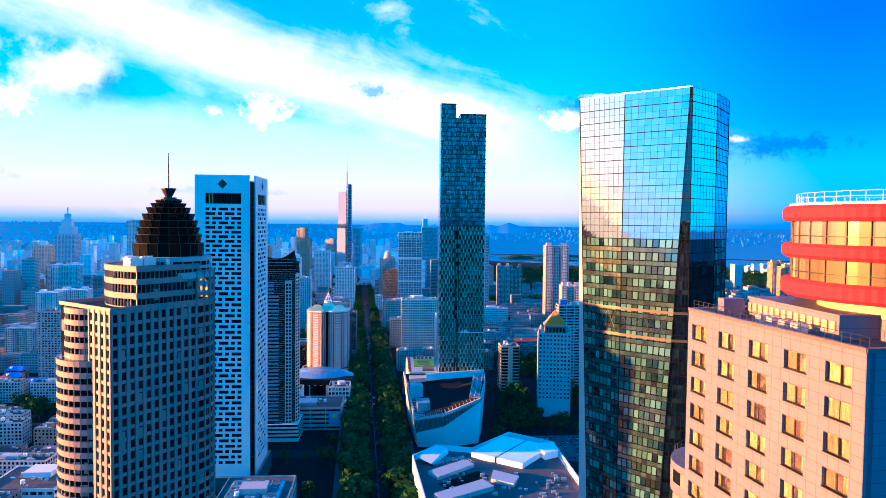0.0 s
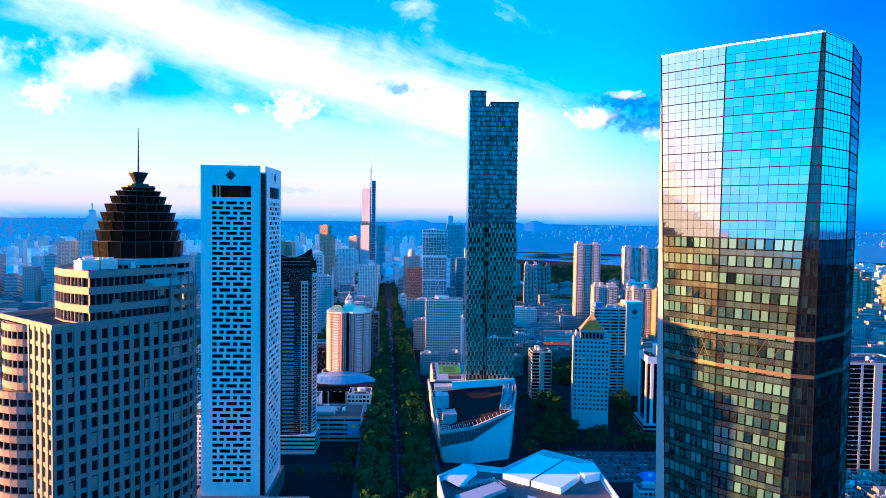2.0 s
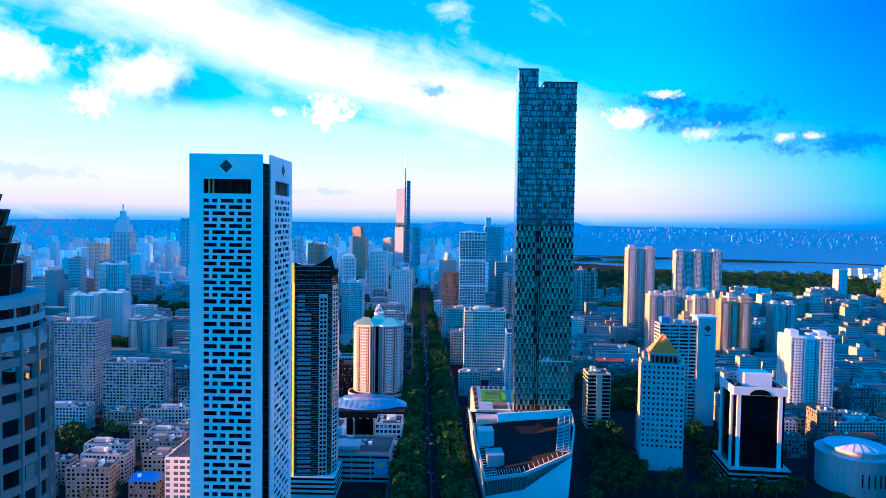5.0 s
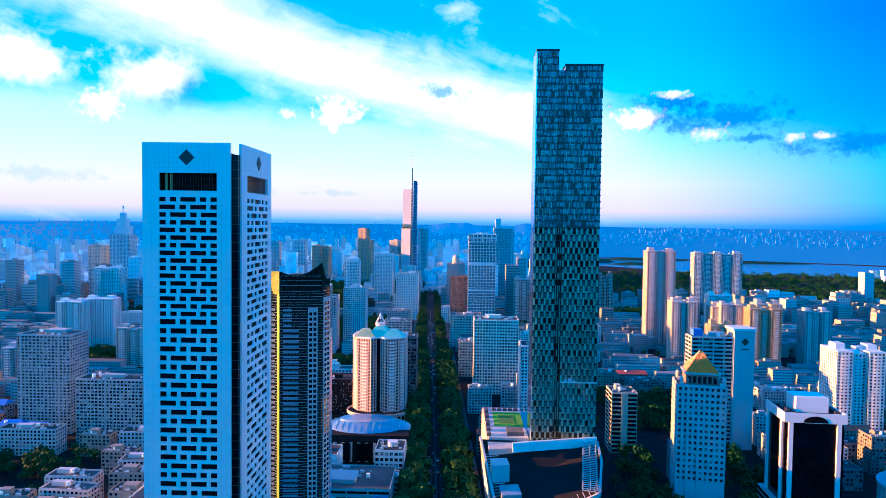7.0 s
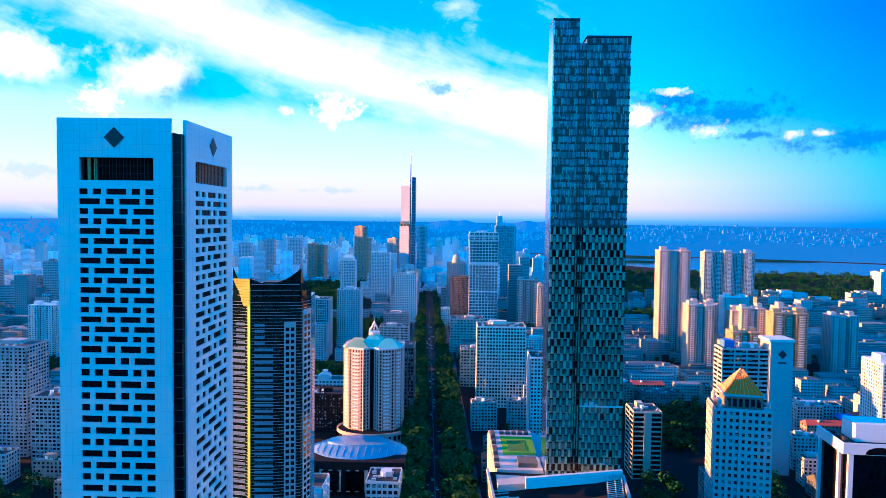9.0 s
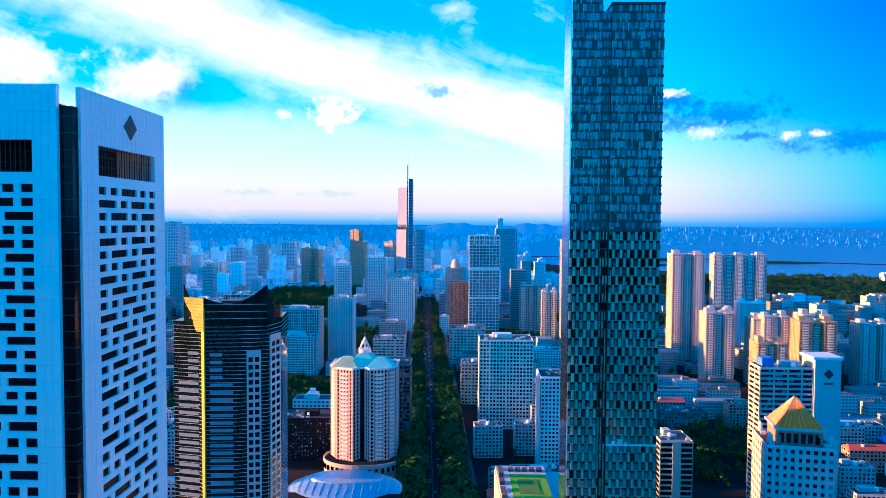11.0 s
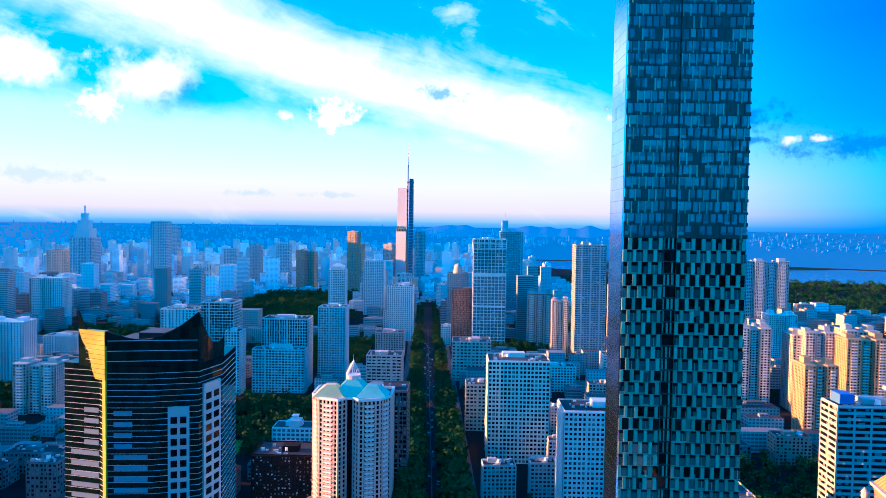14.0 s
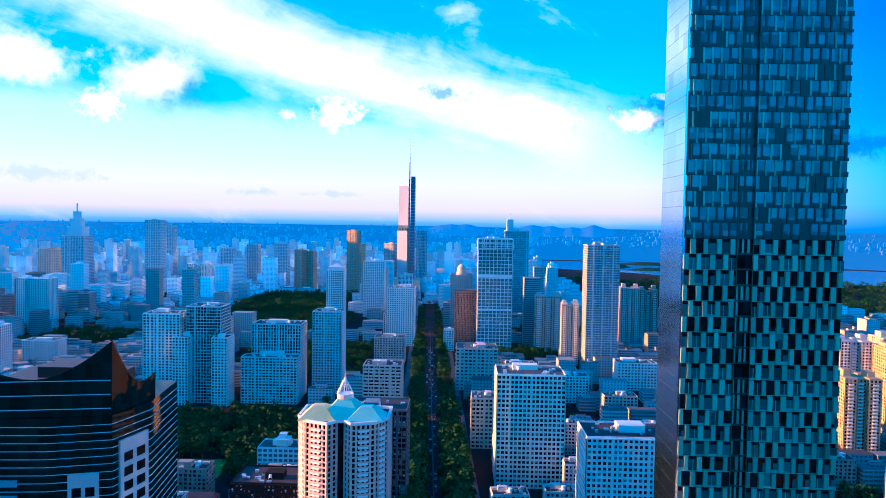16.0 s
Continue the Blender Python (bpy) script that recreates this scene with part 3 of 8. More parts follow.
def roof_kit(owner, rng, w, d, h, wall, busy=3, cx=0.0, cy=0.0):
    """Parapet, deck, stair head, tanks and cooling units on a flat roof."""
    deck = Geo()
    deck.box(cx - w / 2 + 0.1, cy - d / 2 + 0.1, h, cx + w / 2 - 0.1, cy + d / 2 - 0.1, h + 0.15)
    part("roof", deck, M[rng.choice(("roof_grey", "roof_felt", "roof_grey"))], owner)
    g = Geo()
    ph = 1.1
    for x0, y0, x1, y1 in ((-w / 2, -d / 2, w / 2, -d / 2 + 0.3), (-w / 2, d / 2 - 0.3, w / 2, d / 2), (-w / 2, -d / 2 + 0.3, -w / 2 + 0.3, d / 2 - 0.3), (w / 2 - 0.3, -d / 2 + 0.3, w / 2, d / 2 - 0.3)):
        g.box(cx + x0, cy + y0, h, cx + x1, cy + y1, h + ph)
    part("parapet", g, wall, owner)
    if busy > 0:
        g = Geo()
        rw, rd = w * rng.uniform(0.2, 0.42), d * rng.uniform(0.25, 0.45)
        ox, oy = cx + rng.uniform(-0.2, 0.2) * w, cy + rng.uniform(-0.15, 0.2) * d
        g.box(ox - rw / 2, oy - rd / 2, h, ox + rw / 2, oy + rd / 2, h + rng.uniform(2.8, 5.0))
        part("stair_head", g, wall, owner)
    if busy > 1 and w > 15:
        g = Geo()
        tx, ty = cx + rng.uniform(-0.3, 0.3) * w, cy + rng.uniform(-0.3, 0.0) * d
        g.prism(ring(tx, ty, 1.5, 10), h + 1.2, h + 3.6, ring(tx, ty, 1.4, 10))
        for ox, oy in ((-1, -1), (1, -1), (1, 1), (-1, 1)):
            g.box(tx + ox - 0.1, ty + oy - 0.1, h + 0.1, tx + ox + 0.1, ty + oy + 0.1, h + 1.25)
        part("water_tank", g, M["roof_white"], owner, "pale water tank on legs")
    if busy > 1:
        g = Geo()
        for _ in range(busy * 4):
            x, y = cx + rng.uniform(-0.42, 0.42) * w, cy + rng.uniform(-0.42, 0.42) * d
            s = rng.uniform(0.6, 1.5)
            g.box(x - s, y - s * 0.7, h + 0.15, x + s, y + s * 0.7, h + rng.uniform(0.9, 2.0))
        part("roof_unit", g, M["aluminium"], owner, kind="stuff")


def block(name, label, cat, x, y, w, d, h, rot=0.0, fl=3.3, bay=3.6, pier=0.34, band=0.36, proud=0.35, wall="white_paint", pane="glass_flat", base=0.0, busy=3, seed=1, group="", roofs=True, z0=0.0):
    """A plain building: x, y is the middle of its front (near) side."""
    rng = random.Random(seed * 77 + int(abs(x) * 3 + abs(y)))
    ob = thing(name, label, cat, x, y, 0, rot, group)
    cy = d / 2
    core = Geo()
    core.prism(rect(w - 0.04, d - 0.04, 0, cy), z0, h - 0.02)
    part("window_glazing", core, M[pane], ob, kind="stuff")
    g = Geo()
    grid_wall(g, rect(w, d, 0, cy), z0 + base, h, fl, bay, pier, band, proud)
    if base:
        g.prism(rect(w + 0.7, d + 0.7, 0, cy), z0, z0 + base)
    part("wall", g, M[wall], ob)
    if h > 30 and w > 18 and name != "lattice_tower":
        # shafts that run up the front, and cooling boxes under the windows
        cols = max(2, round(w / bay))
        for k in sorted(rng.sample(range(1, cols), min(cols - 1, rng.choice((1, 2, 2, 3))))):
            q = Geo()
            q.wall_box((-w / 2, 0), (w / 2, 0), w * k / cols - bay * 0.26, w * k / cols + bay * 0.26, z0, h + 0.4, proud + 0.55, 0.0)
            part("shaft", q, M[wall], ob)
        q = Geo()
        rows = max(1, round((h - z0 - base) / fl))
        fh = (h - z0 - base) / rows
        for a, b, ln in (((-w / 2, 0), (w / 2, 0), w), ((-w / 2, d), (-w / 2, 0), d)):
            n = max(1, round(ln / bay))
            for j in range(1, rows):
                for k in range(n):
                    if rng.random() < 0.22:
                        c = (k + rng.uniform(0.3, 0.7)) * ln / n
                        zz = z0 + base + j * fh
                        q.wall_box(a, b, c - 0.5, c + 0.5, zz - 0.45, zz + 0.3, proud + 0.5, -proud)
        part("window_cooler", q, M["aluminium"], ob, kind="stuff")
        q = Geo()
        q.wall_box((-w / 2, 0), (w / 2, 0), -0.5, w + 0.5, h - 0.5, h + 0.25, proud + 0.4, 0.0)
        part("eaves_band", q, M[wall], ob)
    if roofs:
        roof_kit(ob, rng, w, d, h, M[wall], busy, 0, cy)
    return ob


def apartment(name, label, x, y, w, d, h, rot=0.0, wall="cream", trim="white_paint", wings=3, seed=1, group="", pane="glass_flat", crown=True):
    """Apartment tower: wings stepping forward and back, balconies and stacked windows."""
    rng = random.Random(seed * 31 + int(abs(x)))
    ob = thing(name, label, "apartment tower", x, y, 0, rot, group)
    core, g, bal = Geo(), Geo(), Geo()
    ww = w / wings
    for i in range(wings):
        cx = -w / 2 + ww * (i + 0.5)
        back = 0.0 if (i % 2 == 0) else d * 0.16
        hh = h - (0 if i % 2 == 0 else rng.uniform(0, 3.5)) - 0.01 * i
        plan = rect(ww * 0.96, d - back * 2, cx, d / 2)
        core.prism(plan, 0, hh - 0.03)
        grid_wall(g, plan, 0, hh, 3.0, ww / 3 if ww < 12 else 3.6, 0.46, 0.36, 0.4)
        g.prism(rect(ww * 0.96 + 0.7, d - back * 2 + 0.7, cx, d / 2), hh, hh + 0.9)
        for j in range(int(hh / 3.0) - 1):
            z = 3.0 * (j + 1)
            bal.box(cx - ww * 0.2, back - 1.35, z - 0.1, cx + ww * 0.2, back - 0.25, z + 0.95)
    part("window_glazing", core, M[pane], ob, kind="stuff")
    part("wall", g, M[wall], ob)
    part("balcony", bal, M[trim], ob, kind="stuff")
    if crown:
        c = Geo()
        for i in range(0, wings, 2):
            cx = -w / 2 + ww * (i + 0.5)
            c = Geo()
            c.box(cx - ww * 0.3, d * 0.3, h, cx + ww * 0.3, d * 0.7, h + rng.uniform(4, 7))
            part("stair_head", c, M[wall], ob)
    return ob


# ---------------------------------------------------------------- ground, streets, water, distance
def street_x(y):
    """The middle of the boulevard."""
    return -11.5 - 0.05 * (y - 520.0)


g = Geo()
RIM = 4150.0
radii = [0, 150, 400, 800, 1300, 1900, 2600, 3300, RIM]
seg = 72
g.v.append((0, 250, 0))
for r in radii[1:]:
    for j in range(seg):
        a = 2 * math.pi * j / seg
        g.v.append((r * math.cos(a), 250 + r * math.sin(a), 0))
for j in range(seg):
    g.f.append((0, 1 + j, 1 + (j + 1) % seg))
for i in range(len(radii) - 2):
    for j in range(seg):
        a, b = 1 + i * seg + j, 1 + i * seg + (j + 1) % seg
        g.f.append((a, a + seg, b + seg, b))
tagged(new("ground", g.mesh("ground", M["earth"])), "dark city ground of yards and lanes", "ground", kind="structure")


def rim_height(r, a):
    t = min(1.0, max(0.0, (r - RIM) / 460.0))
    return 178.0 * t ** 0.85


g = Geo()
rr = [RIM - 2 + 470 * i / 12 for i in range(13)]
for r in rr:
    for j in range(144):
        a = 2 * math.pi * j / 144
        g.v.append((r * math.cos(a), 250 + r * math.sin(a), rim_height(r, a) + (0 if r < RIM else 3 * noise.noise((r * 0.004, a * 9, 0)))))
for i in range(12):
    for j in range(144):
        a, b = i * 144 + j, i * 144 + (j + 1) % 144
        g.f.append((a, a + 144, b + 144, b))
tagged(new("backdrop_land", g.mesh("backdrop_land", M["haze_land"], True)), "far land out to the horizon, haze painted as a glow", "distance", kind="structure")


def hills(name, r, a0, a1, base, tops, seed):
    """A ridge along an arc of the horizon, azimuth in degrees from straight ahead."""
    g = Geo()
    n = 90
    for i in range(n + 1):
        t = i / n
        a = radians(90 - (a0 + (a1 - a0) * t))
        edge = min(1.0, 6 * t, 6 * (1 - t))
        hgt = edge * tops * (0.45 + 0.55 * noise.noise((seed, t * 5.0, 0)) + 0.25 * noise.noise((seed, t * 17.0, 3)))
        for rad, hh in ((r - 130, base - 40), (r, base + max(0, hgt)), (r + 60, base - 40)):
            g.v.append((rad * math.cos(a), 250 + rad * math.sin(a), hh))
    for i in range(n):
        for k in range(2):
            a = i * 3 + k
            g.f.append((a, a + 3, a + 4, a + 1))
    tagged(new(name, g.mesh(name, M["haze_hill"], True)), "low hills on the horizon, blue haze painted as a glow", "hill", kind="structure")


hills("hill_ridge", 4560, -4, 14, 150, 78, 2.3)
hills("hill_ridge", 4580, -40, -8, 150, 40, 5.1)
hills("hill_ridge", 4580, 12, 42, 150, 34, 8.7)


def sheet(name, label, cat, pts, z, mat, kind="structure"):
    g = Geo()
    g.poly([(x, y, z) for x, y in pts])
    return tagged(new(name, g.mesh(name, M[mat])), label, cat, kind=kind)


# lake with its islands and causeway, beyond the middle of the town
lake = [(330, 3850), (440, 3560), (720, 3380), (960, 3080), (1300, 2960), (1900, 2900), (2600, 2880), (2640, 3250), (2050, 3720), (1500, 4020), (900, 4210), (400, 4260)]
sheet("water_lake", "calm blue lake", "lake", lake, 0.35, "water")


def island(x, y, rx, ry, h, seed):
    q = Geo()
    n, m = 28, 6
    for v in range(m + 1):
        t = v / m
        for u in range(n):
            a = 2 * math.pi * u / n
            k = (1 - t) * (1 + 0.22 * noise.noise((math.cos(a) * 2 + seed, math.sin(a) * 2, 0)))
            q.v.append((x + rx * k * math.cos(a), y + ry * k * math.sin(a), 0.2 + h * (1 - (1 - t) ** 2) * (1 + 0.5 * noise.noise((a * 2, t * 4, seed)))))
    for v in range(m):
        for u in range(n):
            a, b = v * n + u, v * n + (u + 1) % n
            q.f.append((a, b, b + n, a + n))
    tagged(new("island", q.mesh("island", M["wood_far"], True)), "wooded low island in the lake", "island", kind="structure")


for k, spec in enumerate(((700, 3760, 110, 70, 18), (860, 3560, 160, 30, 10), (1000, 3980, 300, 40, 12), (1560, 3800, 300, 40, 10), (2300, 3350, 220, 30, 8))):
    island(*spec, k * 3.1)
ys = [150 + i * 100 for i in range(20)]
sheet("road", "dark asphalt boulevard with lane lines", "road", [(street_x(y) - 24, y) for y in ys] + [(street_x(y) + 24, y) for y in reversed(ys)], 0.06, "asphalt")
for sgn, nm in ((-1, "pavement_west"), (1, "pavement_east")):
    g = Geo()
    for y0, y1 in zip(ys, ys[1:]):
        xa, xb = street_x(y0), street_x(y1)
        i, o = 24 * sgn, 34 * sgn
        lo, hi = min(i, o), max(i, o)
        g.prism([(xa + lo, y0), (xa + hi, y0), (xb + hi, y1), (xb + lo, y1)], 0.0, 0.22)
    tagged(new(nm, g.mesh(nm, M["paving"])), "grey paved footway with kerb", "pavement", kind="structure")
for i, (yy, half) in enumerate(((590, 9), (870, 8), (1190, 9), (1700, 9), (2250, 9))):
    sheet("road_cross", "dark asphalt cross street", "road", [(-1400, yy - half + 60), (1400, yy - half - 60), (1400, yy + half - 60), (-1400, yy + half + 60)], 0.04, "asphalt")
g = Geo()
for lane in (-3.7, 3.7):
    y = 400.0
    while y < 1700:
        x = street_x(y) + lane
        g.box(x - 0.09, y, 0.06, x + 0.09, y + 4, 0.075)
        y += 9
for off in (-0.25, 0.25):
    for y0, y1 in zip(ys[2:16], ys[3:17]):
        g.prism([(street_x(y0) + off - 0.09, y0), (street_x(y0) + off + 0.09, y0), (street_x(y1) + off + 0.09, y1), (street_x(y1) + off - 0.09, y1)], 0.06, 0.075)
tagged(new("road_lines", g.mesh("road_lines", M["line_paint"])), "worn white lane lines on the asphalt", "road marking", kind="stuff")


# ---------------------------------------------------------------- white tower with the brick pattern of windows
def white_tower():
    ob = thing("office_tower", "white clad office tower with a brick pattern of dark windows", "skyscraper", -123.25, 507.0)
    X0, X1, D, H = -21.25, 21.25, 50.0, 235.5
    NOTCH = 3.6
    wall = Geo()
    rows = []
    z = 211.8
    while z > 160:
        rows.append((z - 2.0, z))
        z -= 3.35
    while z > 24:
        rows.append((z - 2.35, z))
        z -= 4.02
    pats = ((1, 1, 2, 1, 1), (2, 1, 2, 1), (1, 2, 1, 2))
    panes = {}
    holes = []
    for face, (p0, p1, z0) in enumerate((((X0, 0), (X1 - NOTCH, 0), 0.19), ((X1, NOTCH + 0.4), (X1, D), 0.17))):
        ln = length(p0, p1)
        zone0, zone1 = ln * z0, ln * (0.845 if face == 0 else 0.86)
        k = (zone1 - zone0) / 24.9
        prev = H
        # blank crown with the tall opening of the plant floor
        back = 1.2
        wall.wall_box(p0, p1, 0, ln, 222.3, H, 0.0, back)
        wall.wall_box(p0, p1, 0, zone0, 214.6, 222.3, 0.0, back)
        wall.wall_box(p0, p1, zone1, ln, 214.6, 222.3, 0.0, back)
        prev = 214.6
        for r, (lo, hi) in enumerate(rows):
            wall.wall_box(p0, p1, 0, ln, hi, prev, 0.0, back)
            s = 0.0
            e = zone0
            for wdt in pats[r % 3]:
                ww = (2.9 if wdt == 1 else 6.85) * k * (24.9 / (25.25 if r % 3 == 0 else 24.6))
                wall.wall_box(p0, p1, s, e, lo, hi, 0.0, back)
                holes.append((face, r, e, e + ww, lo, hi, wdt))
                s = e + ww
                e = s + 1.7 * k * (24.9 / (25.25 if r % 3 == 0 else 24.6))
            wall.wall_box(p0, p1, s, ln, lo, hi, 0.0, back)
            prev = lo
        wall.wall_box(p0, p1, 0, ln, 0, prev, 0.0, back)
    # the two faces that turn away
    wall.box(X0, D - 1.0, 0, X1 - 1.2, D, H - 1)
    wall.box(X0, 1.2, 0, X0 + 1.2, D - 1.0, H - 0.02)
    w = part("wall", wall, M["white_panel"], ob)
    lines = Geo()
    for zz in [222.3 + 2.2 * i for i in range(1, 6)]:
        lines.box(X0 + 0.1, -0.02, zz, X1 - NOTCH - 0.1, 0.0, zz + 0.05)
        lines.box(X1, NOTCH + 0.5, zz, X1 + 0.02, D - 0.1, zz + 0.05)
    for i in range(1, 20):
        x = X0 + 1.95 * i
        lines.box(x - 0.025, -0.018, 222.4, x + 0.025, 0.0, H - 0.1)
        yv = NOTCH + 0.4 + 2.3 * i
        lines.box(X1, yv - 0.025, 222.4, X1 + 0.018, yv + 0.025, H - 0.1)
    for zz in range(20, 215, 4):
        for x0, x1 in ((X0 + 0.1, X0 + 6.2), (X1 - NOTCH - 5.6, X1 - NOTCH - 0.1)):
            lines.box(x0, -0.016, zz, x1, 0.0, zz + 0.05)
        lines.box(X1, NOTCH + 0.5, zz, X1 + 0.016, NOTCH + 7.5, zz + 0.05)
        lines.box(X1, D - 6.2, zz, X1 + 0.016, D - 0.1, zz + 0.05)
    for x in (X0 + 2.0, X0 + 4.0, X1 - NOTCH - 2.0, X1 - NOTCH - 4.0):
        lines.box(x - 0.025, -0.014, 16, x + 0.025, 0.0, 222.2)
    for yv in (NOTCH + 2.8, NOTCH + 5.1, D - 2.2, D - 4.4):
        lines.box(X1, yv - 0.025, 16, X1 + 0.014, yv + 0.025, 222.2)
    part("panel_joints", lines, M["grey_stone"], ob, kind="stuff")
    rest = Geo()
    count = 0
    for face, r, s0, s1, lo, hi, wdt in holes:
        key = (face, r < 16, wdt, round((s1 - s0) * 50))
        if count < 290:
            if key not in panes:
                q = Geo()
                ww, hh = s1 - s0, hi - lo
                if face == 0:
                    q.box(0, 0, 0, ww, 0.1, hh)
                    q.box(-0.0, -0.12, 0, 0.12, 0, hh)
                    if wdt == 2:
                        q.box(ww / 2 - 0.06, -0.1, 0, ww / 2 + 0.06, 0, hh)
                else:
                    q.box(-0.1, 0, 0, 0, ww, hh)
                    q.box(0, 0, 0, 0.12, 0.12, hh)
                    if wdt == 2:
                        q.box(0, ww / 2 - 0.06, 0, 0.1, ww / 2 + 0.06, hh)
                panes[key] = q.mesh("window", M["pane_dark"])
            if face == 0:
                piece("window", panes[key], w, X0 + s0, 0.55, lo)
            else:
                piece("window", panes[key], w, X1 - 0.55, NOTCH + 0.4 + s0, lo)
            count += 1
        else:
            if face == 0:
                rest.box(X0 + s0, 0.55, lo, X0 + s1, 0.65, hi)
            else:
                rest.box(X1 - 0.65, NOTCH + 0.4 + s0, lo, X1 - 0.55, NOTCH + 0.4 + s1, hi)
    part("window_panes", rest, M["pane_dark"], ob, kind="stuff")
    # dark glazed corner slot
    q = Geo()
    q.box(X1 - NOTCH - 0.6, 1.4, 0, X1 - 0.7, NOTCH + 1.0, 230.5)
    part("corner_glazing", q, M["glass_black"], ob, "dark glazed corner slot")
    q = Geo()
    for i in range(58):
        q.box(X1 - NOTCH - 0.55, 1.3, 4 * i, X1 - 0.6, NOTCH + 0.6, 4 * i + 0.22)
    part("corner_transom", q, M["dark_steel"], ob, kind="stuff")
    # plant floor openings: room coloured black in place of its shade, gold column, louvres
    q = Geo()
    q.box(X0 + 1.3, 1.3, 213.5, X1 - NOTCH - 0.7, 14, 214.55)
    q.box(X0 + 1.3, 14, 213.5, X1 - NOTCH - 0.7, 14.5, 224)
    q.box(X1 - 14, 5, 213.4, X1 - 1.3, D - 2, 214.5)
    q.box(X1 - 14.5, 15, 213.5, X1 - 14, D - 2, 224)
    part("plant_floor", q, M["deck_black"], ob)
    q = Geo()
    for i in range(16):
        x = X0 + 12.5 + i * 1.2
        q.box(x, 0.9, 214.6, x + 0.1, 1.1, 222.3)
    for i in range(20):
        yv = 14.0 + i * 1.45
        q.box(X1 - 1.1, yv, 214.6, X1 - 0.9, yv + 0.1, 222.3)
    for zz in (217.0, 219.6):
        q.box(X0 + 8, 0.92, zz, X0 + 32, 1.05, zz + 0.1)
        q.box(X1 - 1.05, 12, zz, X1 - 0.92, 43, zz + 0.1)
    part("louvres", q, M["dark_steel"], ob, kind="stuff")
    q = Geo()
    for x in (X0 + 9.8, X0 + 12.0):
        q.prism(ring(x, 2.2, 0.55, 10), 214.55, 222.3)
    part("column", q, M["gold_paint"], ob, "tan round columns of the plant floor")
    # diamond signs
    for face in (0, 1):
        q = Geo()
        s = 3.5
        c = (X0 + 19.6, 229.0) if face == 0 else (NOTCH + 25.0, 229.0)
        for k, dep in ((s, 0.25), (s * 0.4, 0.35)):
            pts = [(c[0] - k, c[1]), (c[0], c[1] - k), (c[0] + k, c[1]), (c[0], c[1] + k)]
            if face == 0:
                f0 = [(a, -dep, b) for a, b in pts]
                b0 = [(a, 0.0, b) for a, b in pts]
            else:
                f0 = [(X1 + dep, a, b) for a, b in pts]
                b0 = [(X1, a, b) for a, b in pts]
            q.poly(f0)
            for i in range(4):
                q.quad(f0[i], b0[i], b0[(i + 1) % 4], f0[(i + 1) % 4])
        part("sign", q, M["dark_steel"], ob, "dark diamond shaped sign")
    q = Geo()
    q.box(X0 + 1, 1, 231, X1 - 4.5, D - 1, 231.3)
    part("roof", q, M["roof_felt"], ob)
    q = Geo()
    q.box(X0 - 6, -3.2, 0, X1 + 2, D + 6, 14)
    part("podium", q, M["dark_stone"], ob)


